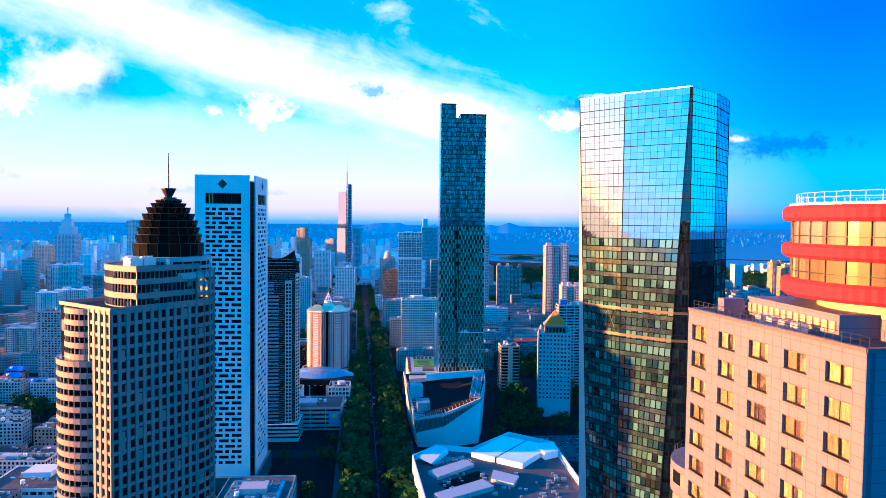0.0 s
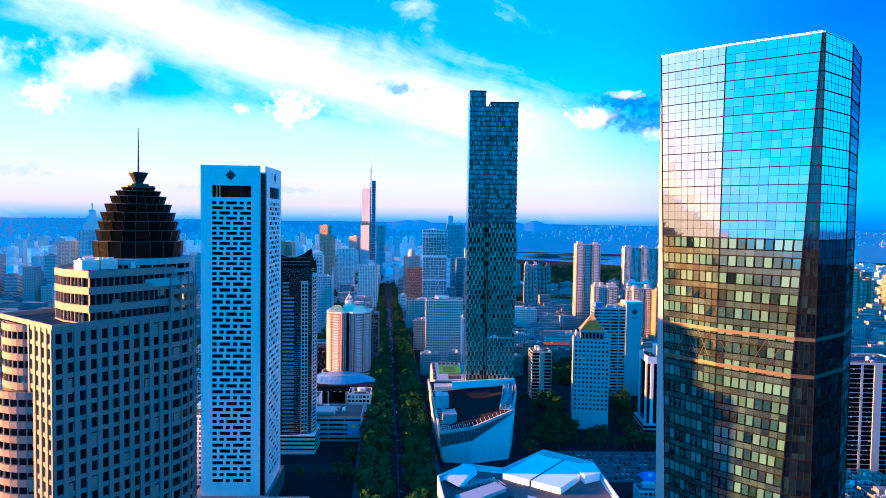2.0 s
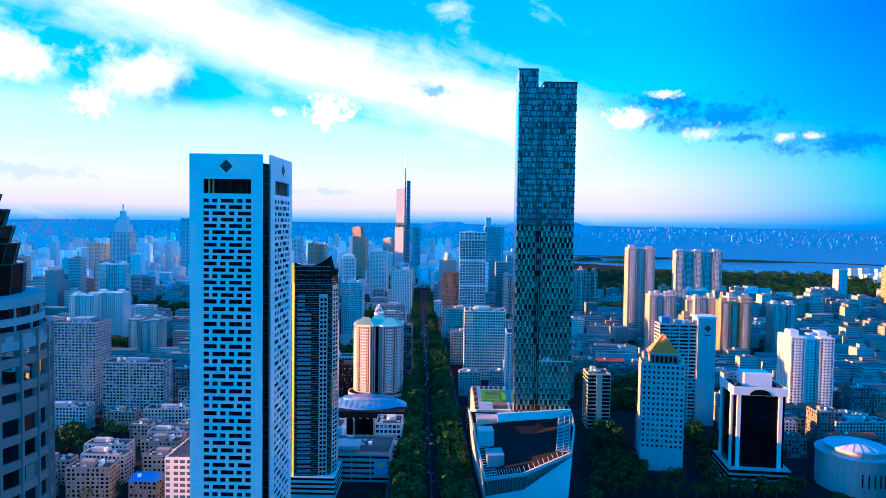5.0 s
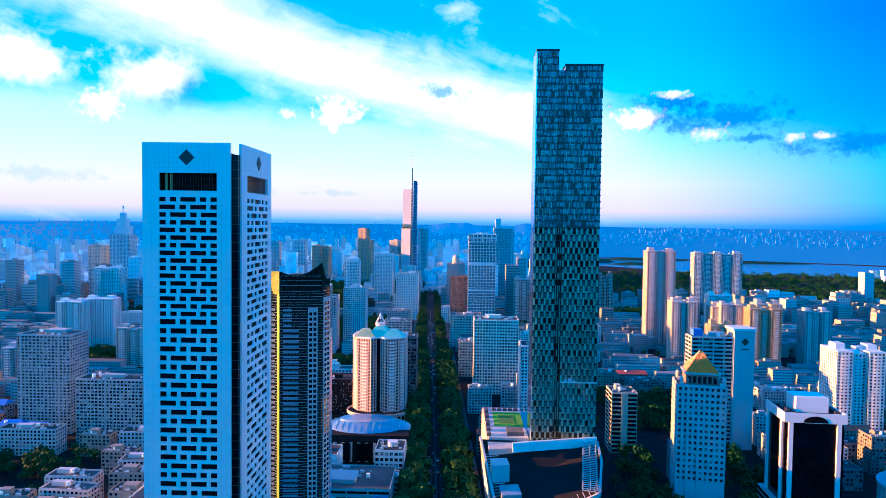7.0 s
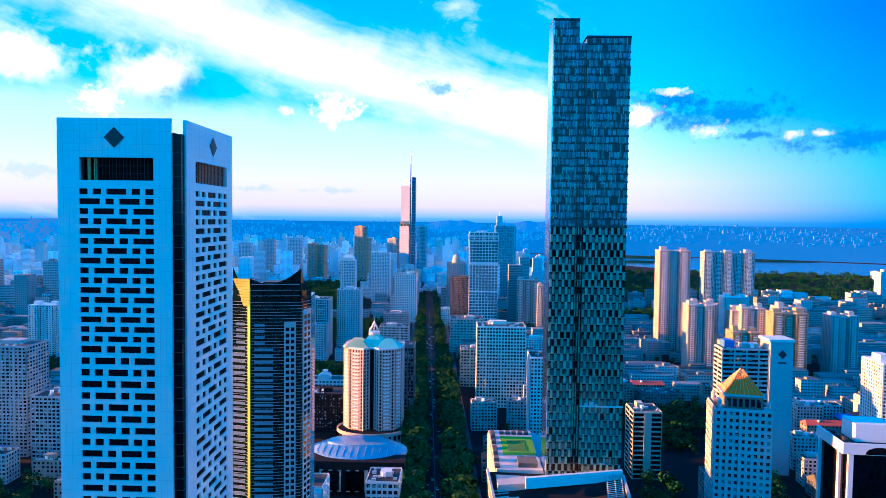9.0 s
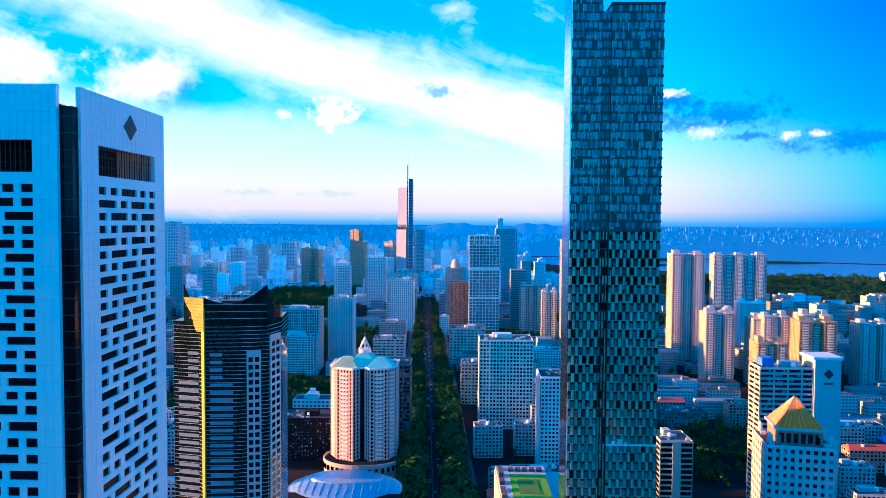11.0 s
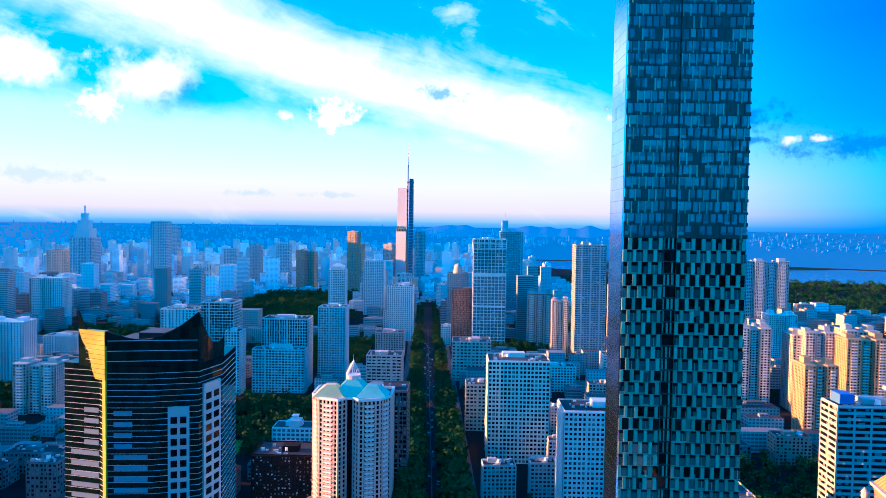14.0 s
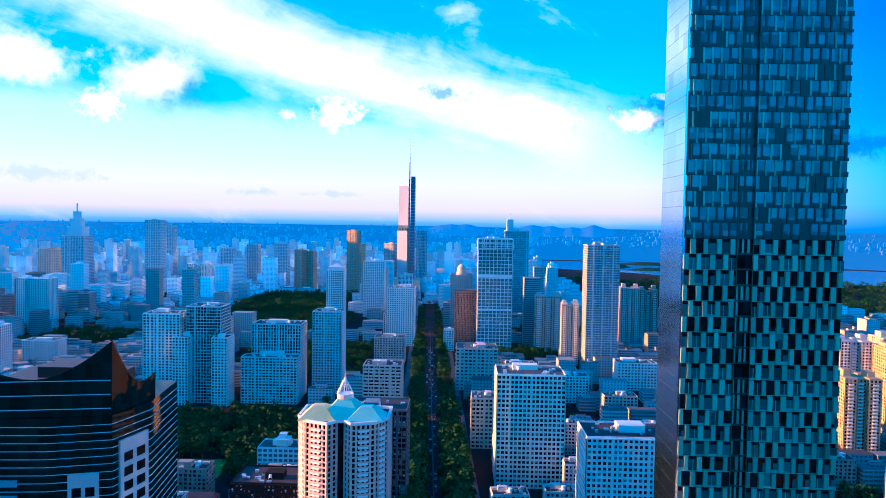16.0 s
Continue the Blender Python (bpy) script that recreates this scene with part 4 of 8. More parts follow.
# ---------------------------------------------------------------- tall tower of staggered panels
def panel_tower():
    ob = thing("skyscraper", "tall teal glass tower with staggered panels and two roof heights", "skyscraper", 46.0, 686.0)
    WD, DP, FH = 45.5, 21.0, 4.5
    SLABS = ((0.0, 15.0, 321.8), (19.6, WD, 311.8))
    SPLIT = 46 + 34 * FH
    core = Geo()
    core.box(0.3, 0.7, 0, 15.0, DP - 0.3, SPLIT)
    core.box(15.0, 1.1, 0, 19.6, DP - 0.3, SPLIT)
    core.box(19.6, 0.7, 0, WD - 0.3, DP - 0.3, SPLIT)
    part("lower_glazing", core, M["glass_teal"], ob, "dark glazing behind the panels")
    core = Geo()
    core.box(0.3, 0.3, SPLIT, 15.0, DP - 0.3, 321.5)
    core.box(19.6, 0.3, SPLIT, WD - 0.3, DP - 0.3, 311.5)
    part("upper_glazing", core, M["glass_upper"], ob, "blue reflecting glazing of the upper floors")
    core = Geo()
    core.box(15.0, 0.9, SPLIT, 19.6, DP - 0.3, 308)
    part("channel_glazing", core, M["glass_upper"], ob, "recessed strip between the two slabs")
    rng = random.Random(5)
    fins = {}
    mats = (M["panel_teal"], M["panel_pale"], M["panel_teal"])
    joined, sill, dark, teal = Geo(), Geo(), Geo(), Geo()
    body = part("panel_field", Geo().mesh("x", M["panel_teal"]), None, ob)
    near = 0
    for j in range(int((322 - 46) / FH)):
        z = 46 + j * FH
        upper = z > SPLIT - 1
        share = 0.92 if rng.random() < 0.40 else rng.choice((0.05, 0.15, 0.3))
        for x0, x1, top in SLABS:
            if z + FH > top + 1:
                continue
            n = round((x1 - x0) / (2.6 if upper else 3.75))
            cw = (x1 - x0) / n
            at = [x0 + (i + 0.5 * (j % 2)) * cw for i in range(n)]
            fin = cw * (0.20 if upper else 0.35)
            gaps = [(a + fin, min(x1, a + cw)) for a in at]
            if j % 2:
                gaps.insert(0, (x0, at[0]))
            for a in at:
                f = min(fin * rng.uniform(0.85, 1.1), x1 - a)
                dep = rng.uniform(0.1, 0.4)
                if upper:
                    (dark if rng.random() < 0.55 else sill).box(a, 0.1 - dep * 0.4, z, a + f, 0.3, z + FH * 0.97)
                elif (x0 < 1 and z > 100 or z > 140) and near < 295:
                    key = (round(f * 5), round(dep * 6))
                    if key not in fins:
                        q = Geo()
                        q.box(0, 0, 0, f, dep + 0.6, FH * 0.95)
                        fins[key] = q.mesh("panel", mats[len(fins) % 3])
                    piece("panel", fins[key], body, a, 0.1 - dep, z)
                    near += 1
                else:
                    joined.box(a, 0.1 - dep, z, a + f, 0.7, z + FH * 0.95)
            for b0, b1 in gaps:
                if b1 - b0 < 0.15:
                    continue
                if upper:
                    sh = FH * rng.choice((0.16, 0.22, 0.30))
                    dark.box(b0, 0.14, z, b1, 0.3, z + sh)
                    if rng.random() < 0.12:
                        dark.box(b0, 0.16, z + sh, b1, 0.3, z + FH)
                    continue
                if rng.random() < share:
                    # pane stops short: dark glazing above it stands in for ceiling shade
                    zt = z + FH * rng.uniform(0.66, 0.8)
                    teal.quad((b0, 0.5, z + 0.15), (b1, 0.5, z + 0.15), (b1, 0.5, zt), (b0, 0.5, zt))
                    if b1 - b0 > 1.6 and rng.random() < 0.5:
                        m = b0 + (b1 - b0) * rng.uniform(0.3, 0.7)
                        sill.box(m - 0.09, 0.3, z, m + 0.09, 0.52, zt)
                elif rng.random() < 0.25:
                    m = b0 + (b1 - b0) * rng.uniform(0.2, 0.6)
                    teal.quad((m, 0.5, z + 0.15), (b1, 0.5, z + 0.15), (b1, 0.5, z + FH * 0.6), (m, 0.5, z + FH * 0.6))
                if rng.random() < 0.3:
                    sill.box(b0, 0.25, z, b1, 0.6, z + FH * rng.choice((0.07, 0.12, 0.2)))
            (dark if upper else sill).box(x0, 0.2, z - 0.1, x1, 0.4, z + 0.08)
        if z < 304:
            dark.box(15.0, 0.7, z - 0.1, 19.6, 1.15, z + (1.5 if upper else 0.4))
            for k in range(3):
                if rng.random() < 0.6:
                    (dark if upper else joined).box(15.2 + k * 1.5, 0.75, z, 15.6 + k * 1.5 + rng.uniform(0, 0.5), 1.12, z + FH * 0.95)
    body.data = joined.mesh("panel_field", M["panel_teal"])
    body["kind"] = "stuff"
    part("sill_panel", sill, M["panel_pale"], ob, kind="stuff")
    part("teal_pane", teal, M["pane_teal"], ob, "teal panes with daylight put into their colour", kind="stuff")
    part("upper_panel", dark, M["panel_dark"], ob, "dark panels of the upper floors", kind="stuff")
    for x in (14.95, 19.5):
        q = Geo()
        q.box(x, -0.12, 20, x + 0.16, 0.3, 311)
        part("edge_strip", q, M["bronze_trim"], ob, "thin bronze strip beside the recess")
    for x0, x1, zt in ((-0.6, 15.2, 321.8), (19.4, WD + 0.2, 311.8)):
        q = Geo()
        q.box(x0, -0.2, zt - 0.8, x1, 0.2, zt + 0.4)
        q.box(x0, DP - 0.2, zt - 0.8, x1, DP + 0.2, zt + 0.4)
        q.box(x0, 0.2, zt - 0.8, x0 + 0.4, DP - 0.2, zt + 0.4)
        q.box(x1 - 0.4, 0.2, zt - 0.8, x1, DP - 0.2, zt + 0.4)
        part("crown_rim", q, M["dark_steel"], ob)
    # open refuge terrace low on the wider slab
    q = Geo()
    q.box(19.6, -0.35, 90.2, WD, 0.3, 91.0)
    part("terrace_edge", q, M["white_panel"], ob, "pale edge of an open terrace")
    q = Geo()
    for x, w, h in ((22.5, 1.8, 1.6), (25.2, 2.8, 2.6), (29.0, 1.2, 1.1)):
        q.box(x, -0.3, 91.0, x + w, 0.4, 91.0 + h)
    part("terrace_plant", q, M["aluminium"], ob, kind="stuff")
    # mirror glass on the short flank, with its floor lines and a louvred plant floor
    q = Geo()
    for j in range(62):
        z0, z1 = 46 + j * FH - (46 if j == 0 else 0), min(321.0, 46 + (j + 1) * FH)
        for k in range(5):
            y0 = 0.2 + k * 4.08
            q.quad((-0.55, y0 + 4.08, z0), (-0.55, y0, z0), (-0.55, y0, z1), (-0.55, y0 + 4.08, z1))
    q.box(-0.5, 0.25, 0, 0.28, DP - 0.3, 321)
    part("flank_glazing", q, M["coat_flank"], ob, "mirror glazing of the short flank", kind="stuff")
    q = Geo()
    for j in range(0, 62):
        q.box(-0.57, 0.2, 46 + j * FH - 0.05, -0.5, DP - 0.4, 46 + j * FH + 0.05)
    part("flank_line", q, M["panel_dark"], ob, kind="stuff")


# ---------------------------------------------------------------- faceted glass tower
def glass_tower():
    ob = thing("glass_tower", "faceted mirror glass office tower with a fine mullion grid", "skyscraper", 0, 0)
    TOP = 242.5
    KEY = [  # plan corners at street level and at the roof
        ((68.0, 226.3), (59.1, 226.3)), ((69.4, 213.5), (70.0, 214.5)), ((73.6, 204.5), (85.0, 201.6)), ((86.0, 200.2), (85.6, 201.4)),
        ((98.0, 209.0), (97.4, 210.0)), ((107.5, 221.0), (107.0, 221.5)), ((98.0, 246.0), (96.0, 244.0)), ((70.0, 250.0), (70.0, 248.0)), ((64.2, 231.0), (60.3, 229.2))]
    NK = len(KEY)

    def plan(z, grow=0.0):
        t = z / TOP
        pts = [(a[0] + (b[0] - a[0]) * t, a[1] + (b[1] - a[1]) * t) for a, b in KEY]
        if grow:
            cx, cy = 84.0, 225.0
            pts = [(x + (x - cx) / math.hypot(x - cx, y - cy) * grow, y + (y - cy) / math.hypot(x - cx, y - cy) * grow) for x, y in pts]
        return pts

    core = Geo()
    def inner(z, k=0.95):
        return [(84.0 + (x - 84.0) * k, 226.0 + (y - 226.0) * k) for x, y in plan(z)]

    core.prism(inner(0), 0, TOP - 1.2, inner(TOP))
    part("core", core, M["glass_black"], ob)
    FH = 4.05
    floors = 60
    cols = [9, 9, 4, 8, 8, 12, 14, 12, 1]
    rng = random.Random(11)
    rest, spandrel, mull = Geo(), Geo(), Geo()
    lower, dim, side = Geo(), Geo(), Geo()
    skin = part("curtain_wall", Geo().mesh("x", M["coat_high"]), None, ob)
    made = 0

    def at(p, q, s, z):
        return (p[0] + (q[0] - p[0]) * s, p[1] + (q[1] - p[1]) * s, z)

    for j in range(floors):
        z0, z1 = j * FH, (j + 1) * FH
        # copies change near eye level, where the mirrored horizon lies
        high = z0 > 197
        zs = z0 + FH * (0.5 if high else 0.34)
        zm = zs
        A, S, C, B = plan(z0), plan(zs), plan(zm), plan(z1)
        for e in range(NK):
            f = (e + 1) % NK
            n = cols[e]
            nx, ny = (A[f][1] - A[e][1]), -(A[f][0] - A[e][0])
            ln = math.hypot(nx, ny) or 1
            nx, ny = nx / ln, ny / ln
            for i in range(n):
                s0, s1 = i / n, (i + 1) / n
                for row, (P, za, Q, zb) in enumerate(((A, z0, S, zs), (S, zs, C, zm), (C, zm, B, z1))):
                    if zb - za < 0.01:
                        continue
                    o = [rng.uniform(-0.003, 0.003) for _ in range(4)]
                    pts = [at(P[e], P[f], s0, za), at(P[e], P[f], s1, za), at(Q[e], Q[f], s1, zb), at(Q[e], Q[f], s0, zb)]
                    pts = [(p[0] + nx * k, p[1] + ny * k, p[2]) for p, k in zip(pts, o)]
                    if e < 2 and j > 51 and made < 298:
                        q = Geo()
                        c = pts[0]
                        loc = [(p[0] - c[0], p[1] - c[1], p[2] - c[2]) for p in pts]
                        q.quad(*loc)
                        bk = [(p[0] - nx * 0.05, p[1] - ny * 0.05, p[2]) for p in loc]
                        for a in range(4):
                            q.quad(loc[a], bk[a], bk[(a + 1) % 4], loc[(a + 1) % 4])
                        piece("pane", q.mesh("pane", M["coat_high"]), skin, *c)
                        made += 1
                    elif e == 8:
                        continue
                    # dim copy paints in the dark reflection of these facets
                    elif e == 2 or (e == 3 and not high):
                        dim.quad(*pts)
                    elif high:
                        rest.quad(*pts)
                    elif row == 0:
                        spandrel.quad(*pts)
                    else:
                        k0, k1 = s0 + 0.10 / n, s1 - 0.10 / n
                        za2, zb2 = zm + 0.25, z1 - 0.18
                        lower.quad(at(C[e], C[f], k0, za2), at(C[e], C[f], k1, za2), at(B[e], B[f], k1, zb2), at(B[e], B[f], k0, zb2))
            # floor line
            mull.wall_box(A[e], A[f], 0, length(A[e], A[f]), z0 - 0.10, z0 + 0.10, 0.12, 0.1)
            mull.wall_box(S[e], S[f], 0, length(A[e], A[f]), zs - 0.03, zs + 0.03, 0.05, 0.1)
    A, B = plan(0), plan(floors * FH)
    for e in range(NK):
        f = (e + 1) % NK
        for i in range(cols[e] + 1):
            s = i / cols[e]
            w = 0.22 if i in (0, cols[e]) else 0.065
            mull.tube(at(A[e], A[f], s, 0), at(B[e], B[f], s, floors * FH), w / 1.4, n=4)
    skin.data = rest.mesh("curtain_wall", M["coat_high"])
    skin["kind"] = "stuff"
    part("lower_glazing", lower, M["coat_low"], ob, "green glazing with drawn blinds", kind="stuff")
    P, Q = plan(0), plan(floors * FH)
    side.prism([P[8], P[0], (P[0][0] + 1.5, P[0][1] + 1.2), (P[8][0] + 2.5, P[8][1])], 0, floors * FH, [Q[8], Q[0], (Q[0][0] + 1.5, Q[0][1] + 1.2), (Q[8][0] + 2.5, Q[8][1])])
    part("end_wall", side, M["grey_stone"], ob, "pale stone end wall")
    q = Geo()
    for j in range(9, 41):
        z = j * FH
        P = plan(z + 1.2)
        q.wall_box(P[8], P[0], length(P[8], P[0]) * 0.2, length(P[8], P[0]) * 0.2 + 0.9, z, z + 2.4, 0.04, 0.0)
    part("slot_window", q, M["glass_black"], ob, kind="stuff")
    part("dark_glazing", dim, M["coat_dim"], ob, "corner glazing, darkened for its dim reflection", kind="stuff")
    part("spandrel", spandrel, M["coat_band"], ob, kind="stuff")
    for zb in (168.4, 176.6):
        q = Geo()
        A = plan(zb)
        for e in range(NK):
            q.wall_box(A[e], A[(e + 1) % NK], 0, length(A[e], A[(e + 1) % NK]), zb - 0.4, zb + 0.4, 0.14, 0.1)
        part("plant_band", q, M["bronze_trim"], ob, "bronze band round the plant floor")
    q = Geo()
    A, B = plan(169), plan(176)
    for e in (0, 1):
        for i in range(0, cols[e] - 1, 2):
            for s0, s1 in ((i, i + 2), (i + 2, i)):
                q.tube(at(A[e], A[e + 1], min(1, s0 / cols[e]), 169), at(B[e], B[e + 1], min(1, s1 / cols[e]), 176), 0.07, n=4)
    part("truss", q, M["bronze_trim"], ob, "crossed braces over the plant floor")
    part("mullion", mull, M["mullion_black"], ob, kind="stuff")
    q = Geo()
    P = plan(TOP)
    for e in range(NK):
        a, b = P[e], P[(e + 1) % NK]
        q.wall_box(a, b, 0, length(a, b), floors * FH, floors * FH + 0.25, 0.12, 0.2)
        q.wall_box(a, b, 0, length(a, b), TOP + 0.9, TOP + 1.0, 0.08, 0.1)
    part("parapet_rail", q, M["aluminium"], ob)
    q = Geo()
    for e in range(NK):
        a, b = P[e], P[(e + 1) % NK]
        q.quad((*a, floors * FH), (*b, floors * FH), (*b, TOP + 0.9), (*a, TOP + 0.9))
    part("parapet_glass", q, M["coat_high"], ob)
    q = Geo()
    q.poly([(x, y, TOP - 1.1) for x, y in inner(TOP, 0.97)])
    part("roof", q, M["roof_grey"], ob)


# ---------------------------------------------------------------- stone tower with a stepped glass dome
def dome_tower():
    ob = thing("domed_tower", "tan stone office tower with a stepped glass dome and mast", "skyscraper", -78.0, 246.5, 0, 51.2)
    fy = -14.5                                     # front face, in the tower's own axes
    ZR = 175.3
    plan = [(-28.8, fy), (0.0, fy)] + ring(0.0, 0.0, 14.5, 14, -90, 90)[1:] + [(-28.8, 16.0)]
    core = Geo()
    core.prism([(x * 0.985, y * 0.985) for x, y in plan], 0, ZR - 0.3)
    part("window_glazing", core, M["glass_tower"], ob, kind="stuff")
    g = Geo()
    FH = 3.55
    fl = int(ZR / FH)
    # flat faces: stone piers with single windows
    for a, b, n in (((-28.8, fy), (0.5, fy), 11), ((-28.8, -2.0), (-28.8, fy), 4)):
        ln = length(a, b)
        bw = ln / n
        for i in range(n + 1):
            s = i * bw
            g.wall_box(a, b, max(0, s - bw * 0.21), min(ln, s + bw * 0.21), 0, ZR, 0.25, 0.6)
        for j in range(fl + 1):
            zz = ZR - j * FH
            g.wall_box(a, b, 0, ln, max(0, zz - 1.15), zz - 0.02, 0.05, 0.6)
    # curved end: ribs and bands
    arc = ring(0.0, 0.0, 14.5, 14, -88, 90)
    for a, b in zip(arc, arc[1:]):
        ln = length(a, b)
        g.wall_box(a, b, 0, 0.35, 0, ZR + 10.5, 0.4, 0.5)
        for j in range(fl + 4):
            zz = ZR + 10.6 - j * FH
            if zz > 0:
                g.wall_box(a, b, 0, ln, max(0, zz - 1.25), zz, 0.15, 0.5)
    part("wall", g, M["stone_warm"], ob)
    # curved west wing with ribbon windows
    for (zt, shrink, nm) in ((159.0, 0.0, "west_wing"), (ZR - 0.4, 2.4, "west_wing_top")):
        wg, cg = Geo(), Geo()
        pts = ring(-19.5, 6.0, 13.6 - shrink, 16, 95, 238)
        cg.prism(ring(-19.5, 6.0, 13.3 - shrink, 16, 95, 238) + [(-18.0, 2.0)], 0 if shrink == 0 else 150, zt)
        part(nm + "_glazing", cg, M["glass_tower"], ob, kind="stuff")
        for a, b in zip(pts, pts[1:]):
            ln = length(a, b)
            for j in range(int(zt / FH) + 1 if shrink == 0 else 6):
                zz = zt - j * FH
                wg.wall_box(a, b, -0.05, ln + 0.05, max(0, zz - 1.7), zz, 0.3, 0.5)
            wg.wall_box(a, b, 0, 0.18, 0 if shrink == 0 else 153, zt, 0.1, 0.4)
        part(nm, wg, M["stone_warm"], ob, "curved wing banded with ribbon windows")
    # roof, second tier
    q = Geo()
    q.poly([(x, y, ZR - 0.2) for x, y in plan])
    part("roof", q, M["roof_felt"], ob)
    q = Geo()
    for a, b in zip(plan, plan[1:] + plan[:1]):
        q.wall_box(a, b, 0, length(a, b), ZR - 0.2, ZR + 1.0, 0.1, 0.3)
    part("parapet", q, M["stone_warm"], ob)
    tier = [(-20.0, fy + 0.8), (2.0, fy + 0.8), (2.0, 13.0), (-12.0, 13.0)] + [(-17.5, 9.0), (-20.4, 3.0), (-21.4, -3.5)]
    q = Geo()
    q.prism([(x * 0.98, y * 0.98) for x, y in tier], ZR - 0.2, 188.0)
    part("tier_glazing", q, M["glass_tower"], ob, kind="stuff")
    q = Geo()
    for i in range(len(tier)):
        a, b = tier[i], tier[(i + 1) % len(tier)]
        for zz in (ZR, 179.6, 184.0, 188.0):
            q.wall_box(a, b, -0.1, length(a, b) + 0.1, zz - (1.5 if zz > 176 else 0), zz + 0.3, 0.25, 0.4)
        for s in range(int(length(a, b) / 1.5)):
            q.wall_box(a, b, s * 1.5, s * 1.5 + 0.12, ZR, 188.0, 0.12, 0.4)
    part("tier_wall", q, M["stone_warm"], ob, "set-back upper storeys with banded windows")
    q = Geo()
    q.poly([(x, y, 188.1) for x, y in tier])
    part("tier_roof", q, M["roof_grey"], ob)
    # cooling plant
    for i in range(2):
        q = Geo()
        cx = -13.5 - 4.6 * i
        q.box(cx - 2.1, -10.5, 188.2, cx + 2.1, -6.5, 190.6)
        for k in range(3):
            q.prism(ring(cx - 1.4 + 1.4 * k, -8.5, 0.62, 10), 190.6, 191.1)
        part("cooling_tower", q, M["aluminium"], ob, "pale rounded cooling tower on the roof")
    q = Geo()
    for i in range(5):
        q.box(-8.6 + i * 1.9, -11.6, 188.2, -7.1 + i * 1.9, -10.2, 189.9)
    part("roof_unit", q, M["aluminium"], ob, kind="stuff")
    # drum
    q = Geo()
    q.prism(ring(0, 0, 13.2, 40), 183.0, 190.2)
    part("drum_glazing", q, M["glass_tower"], ob, kind="stuff")
    q = Geo()
    for z0, z1, r in ((183.4, 185.4, 14.6), (186.6, 187.6, 13.7), (189.0, 190.5, 13.8)):
        q.prism(ring(0, 0, r, 48), z0, z1)
    for i in range(24):
        a = 2 * math.pi * i / 24
        q.box(13.3 * math.cos(a) - 0.14, 13.3 * math.sin(a) - 0.14, 184, 13.3 * math.cos(a) + 0.14, 13.3 * math.sin(a) + 0.14, 190)
    part("drum", q, M["slate_wall"], ob, "grey banded drum under the dome")
    # dome: flared tiers of glass, each opening outward at its upper edge
    prof = ((11.3, 45), (10.6, 30), (10.0, 25), (9.35, 25), (8.35, 23), (7.0, 22), (5.6, 15), (4.2, 10))
    zz, top = 190.5, 209.3
    for i, (r0, tall) in enumerate(prof):
        z0 = zz + (top - zz) * sum(k for _, k in prof[:i]) / 195
        z1 = z0 + (top - zz) * tall / 195
        q = Geo()
        n = 20
        lo, hi = ring(0, 0, r0 - (0.15 if i == 0 else 0.55), n, 3, 363), ring(0, 0, r0 + 0.1, n, 3, 363)
        q.prism(lo, z0, z1, hi)
        part("dome_tier", q, M["glass_bronze"], ob, "flared tier of dark bronze glass")
        q = Geo()
        for a, b in zip(hi, hi[1:] + hi[:1]):
            q.tube((*a, z1), (*b, z1), 0.09, n=4)
        for a, b in zip(lo, hi):
            q.tube((*a, z0), (*b, z1), 0.09, n=4)
        part("dome_rib", q, M["gilt_dark"], ob, kind="stuff")
    q = Geo()
    q.prism(ring(0, 0, 4.2, 16), 209.2, 209.8)
    q.prism(ring(0, 0, 2.6, 16), 209.8, 210.4)
    q.prism(ring(0, 0, 0.9, 12), 210.1, 213.2, ring(0, 0, 2.4, 12))
    q.prism(ring(0, 0, 2.5, 12), 213.2, 213.5)
    part("finial", q, M["dark_steel"], ob, "dark inverted cone under the mast")
    q = Geo()
    q.tube((0, 0, 213.4), (0, 0, 225.6), 0.26, 0.12, 8)
    part("mast", q, M["dark_steel"], ob)


